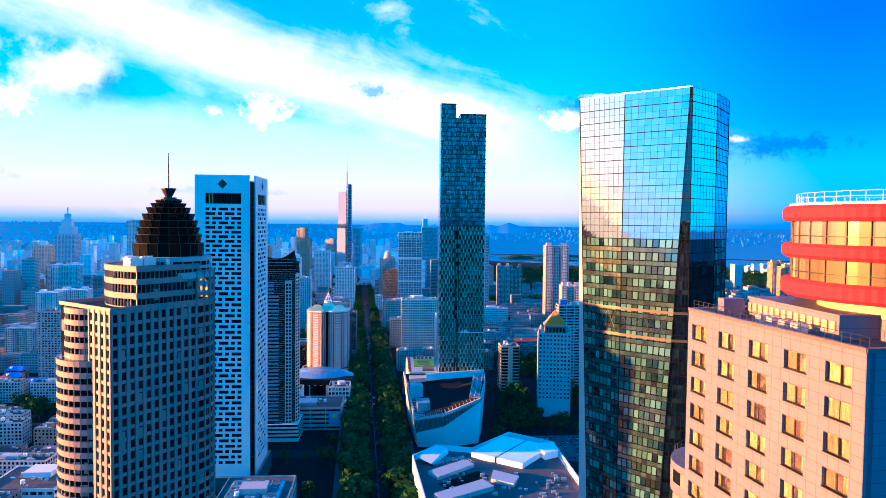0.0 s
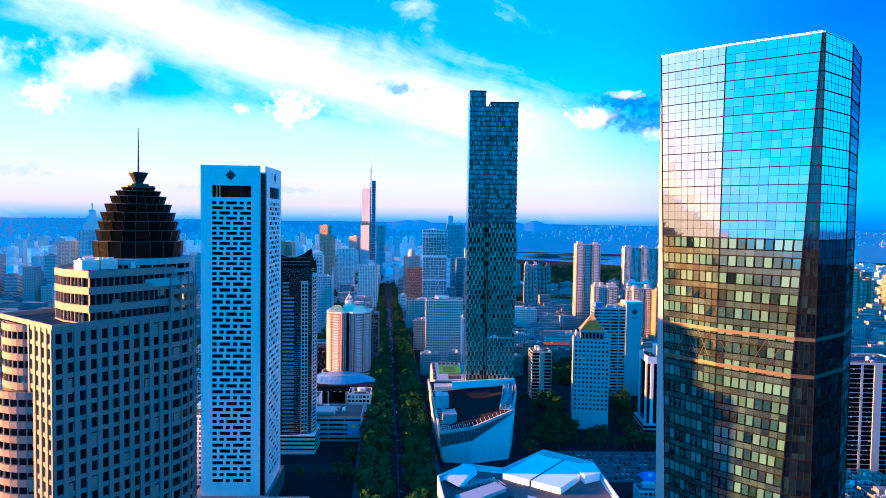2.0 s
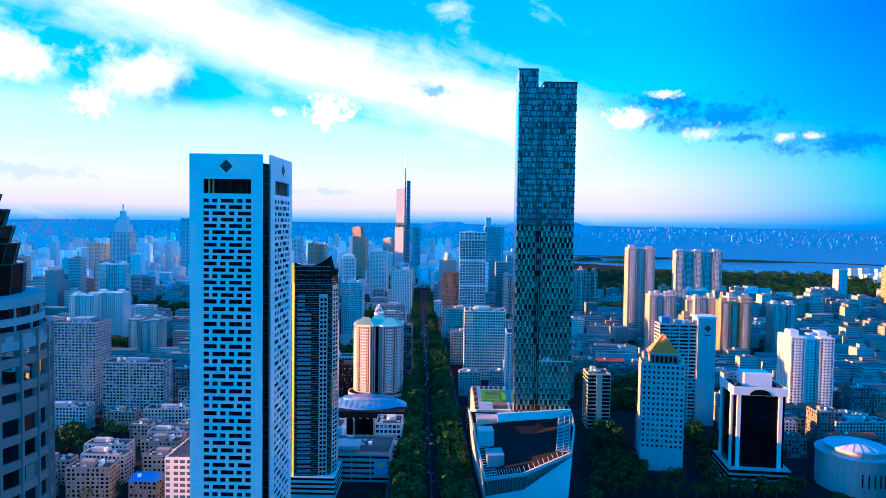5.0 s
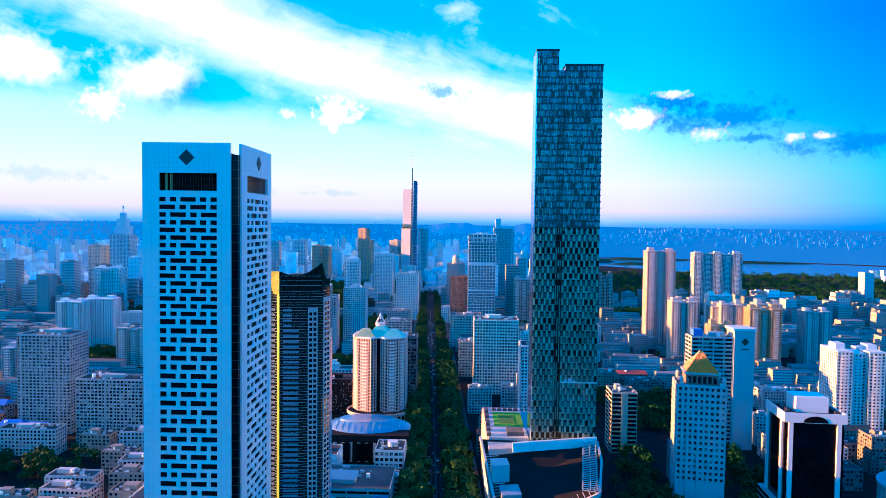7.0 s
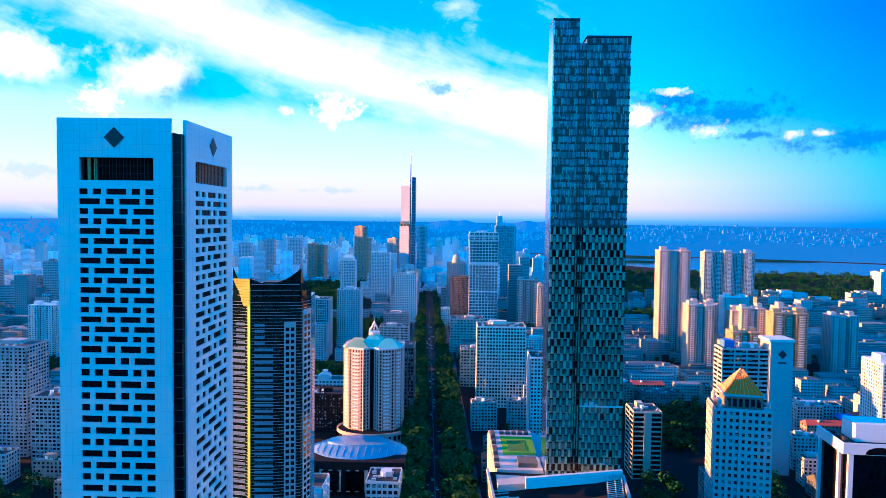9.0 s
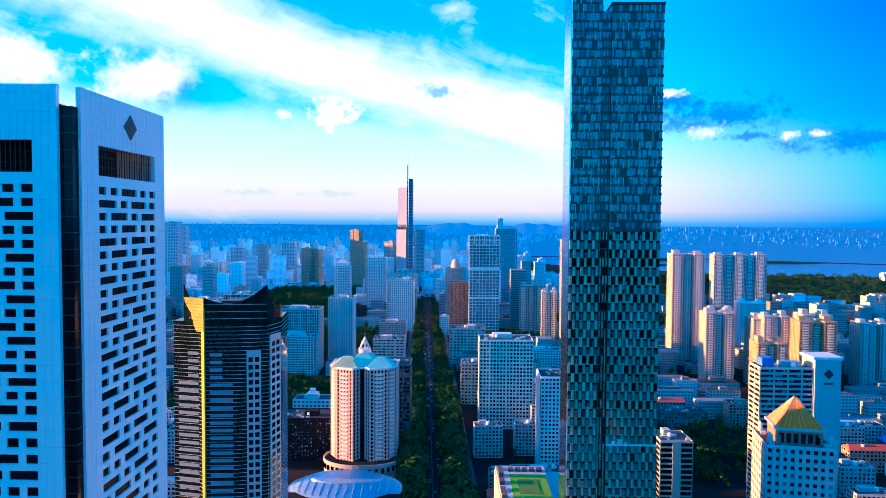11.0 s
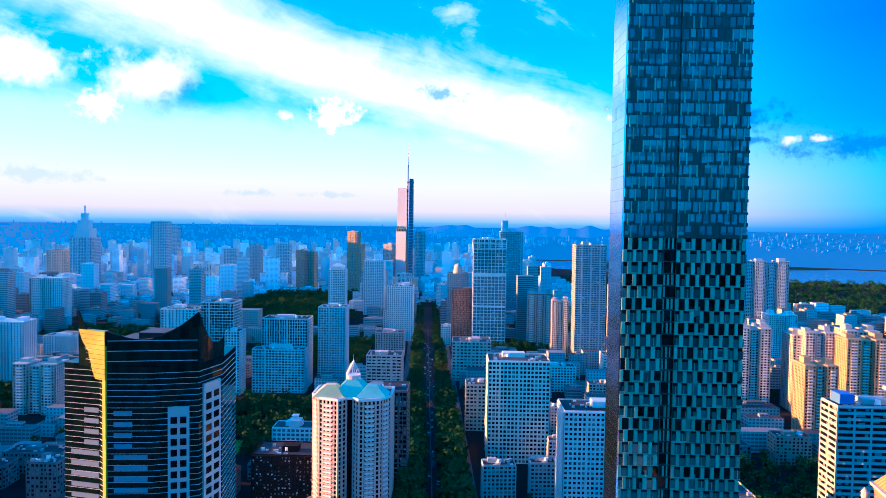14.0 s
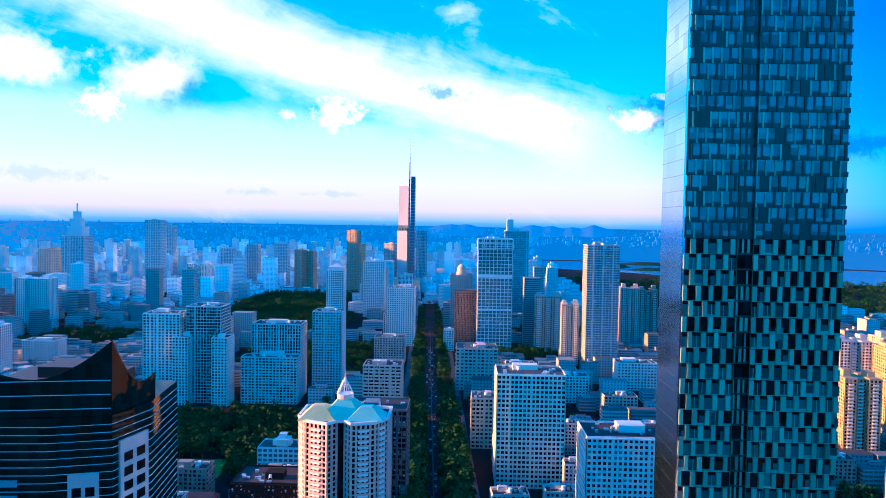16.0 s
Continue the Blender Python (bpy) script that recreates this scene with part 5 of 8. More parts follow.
# ---------------------------------------------------------------- hotel with the red revolving restaurant
def hotel():
    ob = thing("hotel", "pink tiled hotel block with curtained windows", "hotel", 34.5, 88.5)
    ZR = 192.6
    # the long side faces west and runs towards the camera; in plan x goes back from the face, y along it
    P0, P1 = (0.0, 0.0), (3.0, -26.5)                  # west face, seen with the outside on the right hand
    ln = length(P0, P1)
    wall = Geo()
    BAY, FH = ln / 5, 3.15
    rows = 11
    sills = []
    for r in range(rows):
        top = ZR - 1.55 - r * FH
        lo = top - 1.75
        prev = ZR if r == 0 else top + FH - 1.75
        wall.wall_box(P0, P1, 0, ln, top, prev, 0.0, 0.5)
        s = 0.0
        for c in range(5):
            a = c * BAY + BAY * (0.16 if c else 0.16)
            b = a + BAY * 0.56
            wall.wall_box(P0, P1, s, a, lo, top, 0.0, 0.5)
            sills.append((a, b, lo, top))
            s = b
        wall.wall_box(P0, P1, s, ln, lo, top, 0.0, 0.5)
        last = lo
    wall.wall_box(P0, P1, 0, ln, 0, last, 0.0, 0.5)
    w = part("wall", wall, M["pink_tile"], ob)
    ux, uy = (P1[0] - P0[0]) / ln, (P1[1] - P0[1]) / ln
    ang = math.degrees(math.atan2(uy, ux))
    rng = random.Random(3)
    hw = BAY * 0.56
    glassm, framem, cur = Geo(), Geo(), []
    glassm.box(0, 0.32, 0, hw, 0.35, 1.75)
    for x in (0, hw * 0.5 - 0.03, hw - 0.06):
        framem.box(x, 0.26, 0, x + 0.06, 0.32, 1.75)
    framem.box(0, 0.26, 0, hw, 0.32, 0.06)
    framem.box(0, 0.26, 1.69, hw, 0.32, 1.75)
    framem.box(-0.08, -0.06, -0.08, hw + 0.08, 0.3, 0.0)
    for k in range(5):
        q = Geo()
        cut = (0.0, 0.12, 0.3, 0.5, 0.68)[k]
        n = 22
        for a in range(n):
            s0, s1 = hw * a / n, hw * (a + 1) / n
            if 0.5 - cut / 2 < (s0 / hw) < 0.5 + cut / 2:
                continue
            y0, y1 = (0.42, 0.48) if a % 2 else (0.48, 0.42)
            q.quad((s0, y0, 0), (s1, y1, 0), (s1, y1, 1.75), (s0, y0, 1.75))
        cur.append(q.mesh("curtain", M["curtain"]))
    gm, fm = glassm.mesh("pane", M["glass_clear"]), framem.mesh("window", M["dark_steel"])
    for a, b, lo, top in sills:
        win = piece("window", fm, ob, P0[0] + ux * a, P0[1] + uy * a, lo, ang)
        for nm, me in (("pane", gm), ("curtain", cur[rng.choice((0, 1, 1, 2, 2, 3, 4))])):
            piece(nm, me, win, 0, 0, 0)
    # room behind the windows, other walls
    q = Geo()
    a, b = P0, P1
    q.prism([(0.8, -0.5), (3.6, -26.0), (4.4, -26.0), (1.6, -0.5)], 120, ZR - 0.6)
    part("inner_wall", q, M["brown"], ob)
    for pts in ([(3.0, -26.5), (44.0, -21.5), (44.0, -20.9), (3.6, -25.9)], [(44.0, -21.5), (40.0, 3.0), (39.4, 3.0), (43.4, -20.9)], [(40.0, 3.0), (0.0, 0.0), (0.3, -0.6), (39.5, 2.4)]):
        q = Geo()
        q.prism(pts, 0, ZR)
        part("side_wall", q, M["pink_tile"], ob)
    q = Geo()
    for r in range(rows):
        top = ZR - 1.55 - r * FH
        q.prism([(6.0, -26.2), (42.0, -21.8), (42.0, -21.7), (6.0, -26.1)], top - 1.6, top)
    part("ribbon_windows", q, M["glass_black"], ob, kind="stuff")
    q = Geo()
    q.poly([(0.5, -0.5, ZR - 0.5), (3.5, -26, ZR - 0.5), (43.5, -21.3, ZR - 0.5), (39.7, 2.7, ZR - 0.5)])
    part("roof", q, M["roof_grey"], ob)
    q = Geo()
    cor = [(0, 0), (3, -26.5), (44, -21.5), (40, 3)]
    for i in range(4):
        q.wall_box(cor[i], cor[(i + 1) % 4], 0, length(cor[i], cor[(i + 1) % 4]), ZR, ZR + 0.35, 0.1, 0.4)
    part("coping", q, M["dark_stone"], ob, "dark coping round the roof")
    q = Geo()
    for i in range(27):
        q.tube((0.5 + 3 * i / 26, -0.3 - 25.8 * i / 26, ZR), (0.5 + 3 * i / 26, -0.3 - 25.8 * i / 26, ZR + 1.2), 0.03, n=4)
    for hgt in (0.8, 1.2):
        q.tube((0.5, -0.3, ZR + hgt), (3.5, -26.1, ZR + hgt), 0.03, n=4)
    part("railing", q, M["dark_steel"], ob)
    # plant rooms on the roof
    for x0, y0, x1, y1, hh in ((6.5, -18, 34, -1.5, 1.9), (10, -24, 16, -19, 1.6), (3.4, -1.9, 6.0, -0.4, 1.6)):
        q = Geo()
        q.box(x0, y0, ZR - 0.5, x1, y1, ZR + hh)
        part("plant_room", q, M["pink_tile"], ob)
    q = Geo()
    for i in range(14):
        q.box(6.38, -17.5 + i * 1.15, ZR + 0.2, 6.5, -16.7 + i * 1.15, ZR + 1.2)
    part("vents", q, M["gold_paint"], ob, kind="stuff")
    q = Geo()
    for i in range(4):
        q.box(4.2, -8.5 - 2.2 * i, ZR - 0.4, 5.3, -7.3 - 2.2 * i, ZR + 0.6)
    q.box(11, -24.6, ZR + 1.6, 15.5, -19.4, ZR + 1.75)
    part("roof_unit", q, M["aluminium"], ob, kind="stuff")
    # revolving restaurant
    cx, cy, R = 17.6, -13.2, 12.0
    q = Geo()
    q.prism(ring(cx, cy, 8.5, 40), ZR - 0.5, 196.4)
    part("restaurant_stem", q, M["gold_paint"], ob, "tan round stem under the restaurant")
    for z0, z1 in ((195.6, 197.4), (199.6, 201.1), (203.4, 205.0)):
        q = Geo()
        n = 150
        outer, inner = [], []
        for j in range(n):
            a = 2 * math.pi * j / n
            rr = R + (0.10 if j % 2 else 0.0)
            outer.append((cx + rr * math.cos(a), cy + rr * math.sin(a)))
            inner.append((cx + (rr - 0.35) * math.cos(a), cy + (rr - 0.35) * math.sin(a)))
        q.prism(inner, z0, z0 + 0.35, outer)
        q.prism(outer, z0 + 0.35, z1 - 0.3)
        q.prism(outer, z1 - 0.3, z1, inner)
        part("red_band", q, M["red_enamel"], ob, "glossy red ribbed metal band")
    for z0, z1 in ((197.4, 199.6), (201.1, 203.4)):
        q = Geo()
        q.prism(ring(cx, cy, R - 0.9, 64), z0, z1)
        part("restaurant_glazing", q, M["glass_amber"], ob, "amber coloured restaurant windows")
        q = Geo()
        for j in range(32):
            a = 2 * math.pi * j / 32
            x, y = cx + (R - 0.85) * math.cos(a), cy + (R - 0.85) * math.sin(a)
            q.tube((x, y, z0), (x, y, z1), 0.09, n=5)
        q.prism(ring(cx, cy, R - 0.8, 64), z0 + 0.75, z0 + 0.85)
        part("mullions", q, M["dark_steel"], ob, kind="stuff")
    q = Geo()
    q.prism(ring(cx, cy, R - 0.5, 64), 205.0, 205.25)
    part("restaurant_roof", q, M["roof_white"], ob)
    q = Geo()
    for j in range(48):
        a0, a1 = 2 * math.pi * j / 48, 2 * math.pi * (j + 1) / 48
        x, y = cx + (R - 1.2) * math.cos(a0), cy + (R - 1.2) * math.sin(a0)
        q.tube((x, y, 205.2), (x, y, 206.3), 0.035, n=4)
        for hgt in (205.8, 206.3):
            q.tube((x, y, hgt), (cx + (R - 1.2) * math.cos(a1), cy + (R - 1.2) * math.sin(a1), hgt), 0.03, n=4)
    part("restaurant_railing", q, M["aluminium"], ob)
    # curved lower wing at the north end
    q = Geo()
    q.prism(ring(8.0, 5.0, 7.0, 30), 0, 172.0)
    part("round_wing", q, M["pink_tile"], ob)
    q = Geo()
    for zz in (163.0, 166.5, 169.5):
        q.prism(ring(8.0, 5.0, 7.06, 30), zz, zz + 1.6)
    part("round_windows", q, M["glass_dark"], ob, kind="stuff")
    q = Geo()
    for j in range(40):
        a0, a1 = 2 * math.pi * j / 40, 2 * math.pi * (j + 1) / 40
        q.tube((8 + 6.6 * math.cos(a0), 5 + 6.6 * math.sin(a0), 173.1), (8 + 6.6 * math.cos(a1), 5 + 6.6 * math.sin(a1), 173.1), 0.05, n=4)
        q.tube((8 + 6.6 * math.cos(a0), 5 + 6.6 * math.sin(a0), 172), (8 + 6.6 * math.cos(a0), 5 + 6.6 * math.sin(a0), 173.1), 0.04, n=4)
    part("round_railing", q, M["dark_steel"], ob)


# ---------------------------------------------------------------- green glass tower with a horned crown
def green_tower():
    ob = thing("green_tower", "dark green glass tower with pale floor lines and horned crown", "skyscraper", -117.0, 628.0)
    plan = [(-15.5, 5.5), (-3.5, 3.0), (0.0, 0.0), (13.0, 1.0), (25.5, 4.5), (28.5, 16.0), (26.0, 36.0), (-14.0, 37.0)]
    core = Geo()
    core.prism(plan, 0, 160.0)
    part("glazing", core, M["glass_green"], ob, kind="stuff")
    # crown screen: rises to points at the corners, dips between
    q = Geo()
    n = 10
    for e, (a, b, h0, h1) in enumerate((((-10.5, 4.4), (0.0, 0.0), 176.0, 170.5), ((0.0, 0.0), (25.5, 4.5), 170.5, 176.0), ((25.5, 4.5), (27.5, 20.0), 176.0, 166.0))):
        for i in range(n):
            s0, s1 = i / n, (i + 1) / n
            za = h0 + (h1 - h0) * s0 - 5.0 * math.sin(math.pi * s0)
            zb = h0 + (h1 - h0) * s1 - 5.0 * math.sin(math.pi * s1)
            pa, pb = (a[0] + (b[0] - a[0]) * s0, a[1] + (b[1] - a[1]) * s0), (a[0] + (b[0] - a[0]) * s1, a[1] + (b[1] - a[1]) * s1)
            q.quad((*pa, 159.5), (*pb, 159.5), (*pb, zb), (*pa, za))
            q.quad((pb[0], pb[1] + 0.4, 159.5), (pa[0], pa[1] + 0.4, 159.5), (pa[0], pa[1] + 0.4, za), (pb[0], pb[1] + 0.4, zb))
            q.quad((*pa, za), (*pb, zb), (pb[0], pb[1] + 0.4, zb), (pa[0], pa[1] + 0.4, za))
    part("crown_screen", q, M["glass_green"], ob)
    q = Geo()
    fh = 1.7
    for j in range(94):
        z = j * fh
        for i in range(len(plan)):
            a, b = plan[i], plan[(i + 1) % len(plan)]
            q.wall_box(a, b, 0, length(a, b), z, z + 0.11, 0.12, 0.1)
    for z in (161.5, 164.5, 167.5):
        for a, b in (((-8.0, 3.4), (0.0, 0.0)), ((0.0, 0.0), (25.5, 4.5))):
            q.wall_box(a, b, 0.3, length(a, b) - 0.3, z, z + 0.15, 0.1, 0.0)
    part("floor_line", q, M["steel_blue"], ob, kind="stuff")
    for j in range(40):
        z = 145.6 - j * 3.25
        narrow = j < 4
        for a, b, s0, s1 in ((plan[0], plan[1], 7.0 if narrow else 2.4, 12.0), (plan[2], plan[3], 2.2, 7.4 if narrow else 11.8)):
            q = Geo()
            q.wall_box(a, b, s0, s1, z, z + 1.4, 0.25, 0.1)
            part("spandrel", q, M["spandrel_blue"], ob)
    # corner strip and crown panel carry the sun's gold in their colour
    q = Geo()
    q.prism([(-1.9, 1.45), (-0.1, -0.25), (0.3, -0.25), (0.3, 1.5), (-1.5, 2.6)], 0, 166.0)
    part("corner_strip", q, M["glass_sun_gold"], ob, "glass strip up the corner, sunlight put into its gold colour")
    q = Geo()
    q.prism([(-4.2, 1.75), (-0.2, -0.35), (-0.2, 2.0), (-4.2, 3.9)], 156.0, 163.0, [(-7.4, 3.15), (-0.2, -0.35), (-0.2, 2.0), (-7.4, 5.0)])
    q.prism([(-7.4, 3.15), (-0.2, -0.35), (-0.2, 2.0), (-7.4, 5.0)], 163.0, 170.3, [(-10.6, 4.4), (-0.2, -0.35), (-0.2, 2.0), (-10.6, 5.7)])
    part("gold_crown", q, M["glass_sun_gold"], ob, "glass crown panel, sunlight put into its gold colour")
    q = Geo()
    for j in range(10):
        z = 156.4 + j * 1.4
        k = (z - 156.0) / 14.3
        a, b = (-4.2 - 6.4 * k, 1.75 + 2.65 * k), (-0.2, -0.35)
        q.wall_box(a, b, 0, length(a, b), z, z + 0.12, 0.12, 0.0)
    part("crown_line", q, M["dark_steel"], ob, kind="stuff")
    for a, b, s0, s1, top in ((plan[3], plan[4], 0.34, 0.80, 148.0), (plan[4], plan[5], 0.15, 0.88, 154.0)):
        ln = length(a, b)
        q = Geo()
        q.wall_box(a, b, ln * s0, ln * s1, 8, top, 0.5, 0.1)
        part("bay", q, M["blue_grey"], ob, "blue-grey bay with stacked square windows")
        q = Geo()
        z = top - 3.0
        while z > 12:
            for k in range(2):
                c = ln * (s0 + (s1 - s0) * (0.28 + 0.44 * k))
                q.wall_box(a, b, c - ln * (s1 - s0) * 0.15, c + ln * (s1 - s0) * 0.15, z - 2.0, z, 0.56, -0.4)
            z -= 3.25
        part("bay_window", q, M["glass_black"], ob, kind="stuff")
    q = Geo()
    q.box(-6, 12, 160, 18, 30, 165)
    q.box(2, 16, 165, 10, 26, 167.5)
    part("plant_room", q, M["dark_steel"], ob)
    q = Geo()
    q.box(-20, -2, 0, 30, 42, 16)
    part("podium", q, M["white_paint"], ob)
    q = Geo()
    for j in range(4):
        q.box(-20.3, -2.3, 3.5 + 3.5 * j, 30.3, 42.3, 5.0 + 3.5 * j)
    part("podium_window", q, M["glass_black"], ob, kind="stuff")


# ---------------------------------------------------------------- shopping centre at the foot of the tall tower
def podium():
    ob = thing("shopping_centre", "white folded shopping centre with roof terraces", "shopping centre", 0, 0)
    A, Bq, C, D, E, F = (10.0, 690.0, 50.0), (19.0, 603.0, 27.0), (46.0, 598.0, 33.0), (80.0, 611.0, 43.0), (89.0, 650.0, 49.0), (93.0, 684.0, 50.0)
    foot = [(15.0, 690.0), (22.0, 607.0), (45.0, 604.0), (78.0, 615.0), (86.0, 652.0), (91.0, 684.0)]
    rim = [A, Bq, C, D, E, F]
    # lower white skin: its upper edge climbs to the right, dark louvres above it up to the rim
    frac = [0.78, 0.5, 0.62, 0.93, 0.93, 0.93]
    mid = [(f[0] + (r[0] - f[0]) * k, f[1] + (r[1] - f[1]) * k, r[2] * k) for f, r, k in zip(foot, rim, frac)]
    q = Geo()
    for i in range(5):
        q.quad((*foot[i], 0), (*foot[i + 1], 0), mid[i + 1], mid[i])
        q.quad((foot[i + 1][0], foot[i + 1][1] + 1, 0), (foot[i][0], foot[i][1] + 1, 0), (mid[i][0], mid[i][1] + 1, mid[i][2]), (mid[i + 1][0], mid[i + 1][1] + 1, mid[i + 1][2]))
    part("skin", q, M["white_panel"], ob, "leaning white metal skin")
    q = Geo()
    for i in range(5):
        up = [(r[0], r[1], r[2] - 2.2) for r in rim]
        q.quad(mid[i], mid[i + 1], up[i + 1], up[i])
    part("louvre_band", q, M["dark_stone"], ob, "dark louvred band under the roof")
    q = Geo()
    for i in range(5):
        for k in range(1, 24):
            t = k / 24
            a = Vector(mid[i]).lerp(Vector(mid[i + 1]), t)
            b = Vector(rim[i]).lerp(Vector(rim[i + 1]), t) - Vector((0, 0, 2.2))
            if (b - a).length > 2:
                q.tube(a - Vector((0, 0.2, 0)), b - Vector((0, 0.2, 0)), 0.16, n=4)
    part("louvre_fin", q, M["steel"], ob, kind="stuff")
    q = Geo()
    for i in range(5):
        a, b = Vector(rim[i]), Vector(rim[i + 1])
        n = Vector((b.y - a.y, -(b.x - a.x), 0)).normalized() * 1.4
        z = Vector((0, 0, 2.4))
        q.quad(a - z, b - z, b, a)
        q.quad(a, b, b - n, a - n)
        q.quad(b - z - n, a - z - n, a - n, b - n)
    part("parapet", q, M["grey_stone"], ob, "pale grey parapet")
    # sloping roof field with a sunken dark court
    q = Geo()
    lowr = [(x, y, z - 2.3) for x, y, z in rim]
    mc = (52.0, 655.0, 38.0)
    for i in range(5):
        a, b = lowr[i], lowr[i + 1]
        q.poly([a, b, mc])
    q.poly([lowr[5], lowr[0], mc])
    part("roof_terrace", q, M["deck_black"], ob)
    q = Geo()
    # pergolas up both flanks and along the prow
    for i in range(30):
        t = i / 29
        c = Vector(D).lerp(Vector(F), t)
        q.tube(c + Vector((-11, 2, 0.4)), c + Vector((-1.5, -1, 0.4)), 0.28, n=4)
    for k in (-10.5, -6, -2):
        q.tube(Vector(D) + Vector((k, 1.5, 0.8)), Vector(F) + Vector((k, 0, 0.8)), 0.25, n=4)
    for i in range(24):
        t = i / 23
        c = Vector(Bq).lerp(Vector(A), t * 0.75)
        q.tube(c + Vector((1.5, 0, 0.2)), c + Vector((9.5, 2.5, 0.2)), 0.25, n=4)
    for i in range(26):
        t = i / 25
        c = Vector(Bq).lerp(Vector(C), min(1, t * 1.6)) if t < 0.6 else Vector(C).lerp(Vector(D), (t - 0.6) / 0.4)
        q.tube(c + Vector((0.5, 2, 0.2)), c + Vector((0, 8, 1.4)), 0.2, n=4)
    part("pergola_slat", q, M["steel"], ob, kind="stuff")
    for nm, pts, z0, z1, mt in (("roof_house", [(17, 640), (28, 642), (27, 655), (16, 653)], 36, 47, "blue_grey"), ("roof_house", [(22, 618), (34, 620), (33, 636), (21, 634)], 28, 37, "steel"), ("white_beam", [(32, 668), (92, 684), (92, 686), (32, 670.5)], 46, 52.5, "white_panel")):
        q = Geo()
        q.prism(pts, z0, z1)
        part(nm, q, M[mt], ob)
    q = Geo()
    q.prism([(16, 671), (91, 686), (93, 760), (14, 768)], 0, 47)
    part("rear_block", q, M["cream"], ob)
    q = Geo()
    q.prism([(16.5, 690), (45, 690), (45, 767), (14.5, 767)], 47, 49.2)
    part("rear_roof", q, M["grey_stone"], ob)
    q = Geo()
    q.box(22, 716, 49.2, 44, 752, 49.7)
    part("green_roof", q, M["grass_bright"], ob, "bright green planted roof")
    q = Geo()
    q.box(26, 722, 49.7, 38, 744, 49.85)
    part("lawn", q, M["grass"], ob, "darker lawn panel")
    q = Geo()
    for i in range(7):
        q.box(15.5, 692 + i * 11, 49.2, 18.5, 698 + i * 11, 50.5 + (i % 3))
    for i in range(5):
        q.box(22 + i * 4.4, 757, 49.2, 25 + i * 4.4, 761, 51)
    q.box(30, 694, 49.2, 42, 706, 52)
    part("roof_plant", q, M["roof_grey"], ob, kind="stuff")


def mall():
    ob = thing("mall_building", "low white mall with flat pale roof panels", "shopping centre", 0, 0)
    body = [(14, 500), (19, 430), (21, 400), (126, 410), (126, 525), (95, 551), (60, 514), (34, 522)]
    q = Geo()
    q.prism(body, 0, 27)
    part("body", q, M["white_panel"], ob)
    q = Geo()
    q.poly([(x, y, 27.05) for x, y in [(16, 498), (20, 432), (24, 402), (124, 412), (124, 524), (95, 549), (60, 512), (34, 519)]])
    part("roof", q, M["roof_grey"], ob)
    q = Geo()
    for i in range(len(body)):
        a, b = body[i], body[(i + 1) % len(body)]
        q.wall_box(a, b, 0, length(a, b), 27, 30.5, 0.15, 0.8)
    part("parapet", q, M["white_panel"], ob)
    # two long flat pale panels split by a dark gutter
    o = Vector((58.0, 502.0))
    u, v = Vector((30.0, 37.0)), Vector((34.0, -25.0))
    for k, (t0, t1, mt) in enumerate(((0.0, 0.47, "roof_pale"), (0.51, 1.0, "roof_pale"))):
        q = Geo()
        pts = [o + v * t0, o + v * t1, o + u + v * t1, o + u + v * t0]
        q.prism([tuple(p) for p in pts], 27, 31.2)
        part("roof_panel", q, M[mt], ob, "flat pale blue roof panel")
    q = Geo()
    q.prism([tuple(o + v * 0.47 + u * 0.02), tuple(o + v * 0.51 + u * 0.02), tuple(o + v * 0.51 + u * 0.98), tuple(o + v * 0.47 + u * 0.98)], 27, 30.6)
    part("gutter", q, M["dark_steel"], ob)
    q = Geo()
    q.prism([(112, 494), (124, 500), (124, 518), (108, 516)], 27, 32.5)
    part("lift_house", q, M["roof_white"], ob)
    q = Geo()
    q.prism([(20, 500), (33, 518), (42, 512), (30, 488)], 27, 30, [(17, 497), (33, 524), (41, 516), (27, 482)])
    part("folded_canopy", q, M["white_panel"], ob)
    for pts, z1 in (([(24, 470), (52, 492), (58, 482), (31, 459)], 29.5), ([(26, 430), (60, 452), (66, 440), (30, 418)], 30.2), ([(70, 470), (86, 458), (80, 444), (66, 454)], 29.6)):
        q = Geo()
        q.prism(pts, 27, z1)
        part("plant_room", q, M["blue_grey"], ob)
    q = Geo()
    q.prism([(30, 452), (60, 474), (66, 464), (36, 442)], 27.05, 27.4)
    part("dark_court", q, M["glass_black"], ob)
    rng = random.Random(8)
    q = Geo()
    for i in range(60):
        x, y = rng.uniform(28, 120), rng.uniform(412, 470)
        s = rng.uniform(0.6, 1.6)
        q.box(x - s, y - s, 27.05, x + s, y + s * 0.6, 27.05 + rng.uniform(0.8, 2.0))
    for i in range(9):
        q.box(30 + i * 2.6, 486 + i * 1.6, 27.05, 32 + i * 2.6, 490 + i * 1.6, 28.4)
    for i in range(14):
        q.tube((26 + i * 2.2, 505 - i * 0.4, 27.6), (30 + i * 2.2, 496 - i * 0.4, 27.6), 0.35, n=5)
    part("roof_unit", q, M["steel"], ob, kind="stuff")


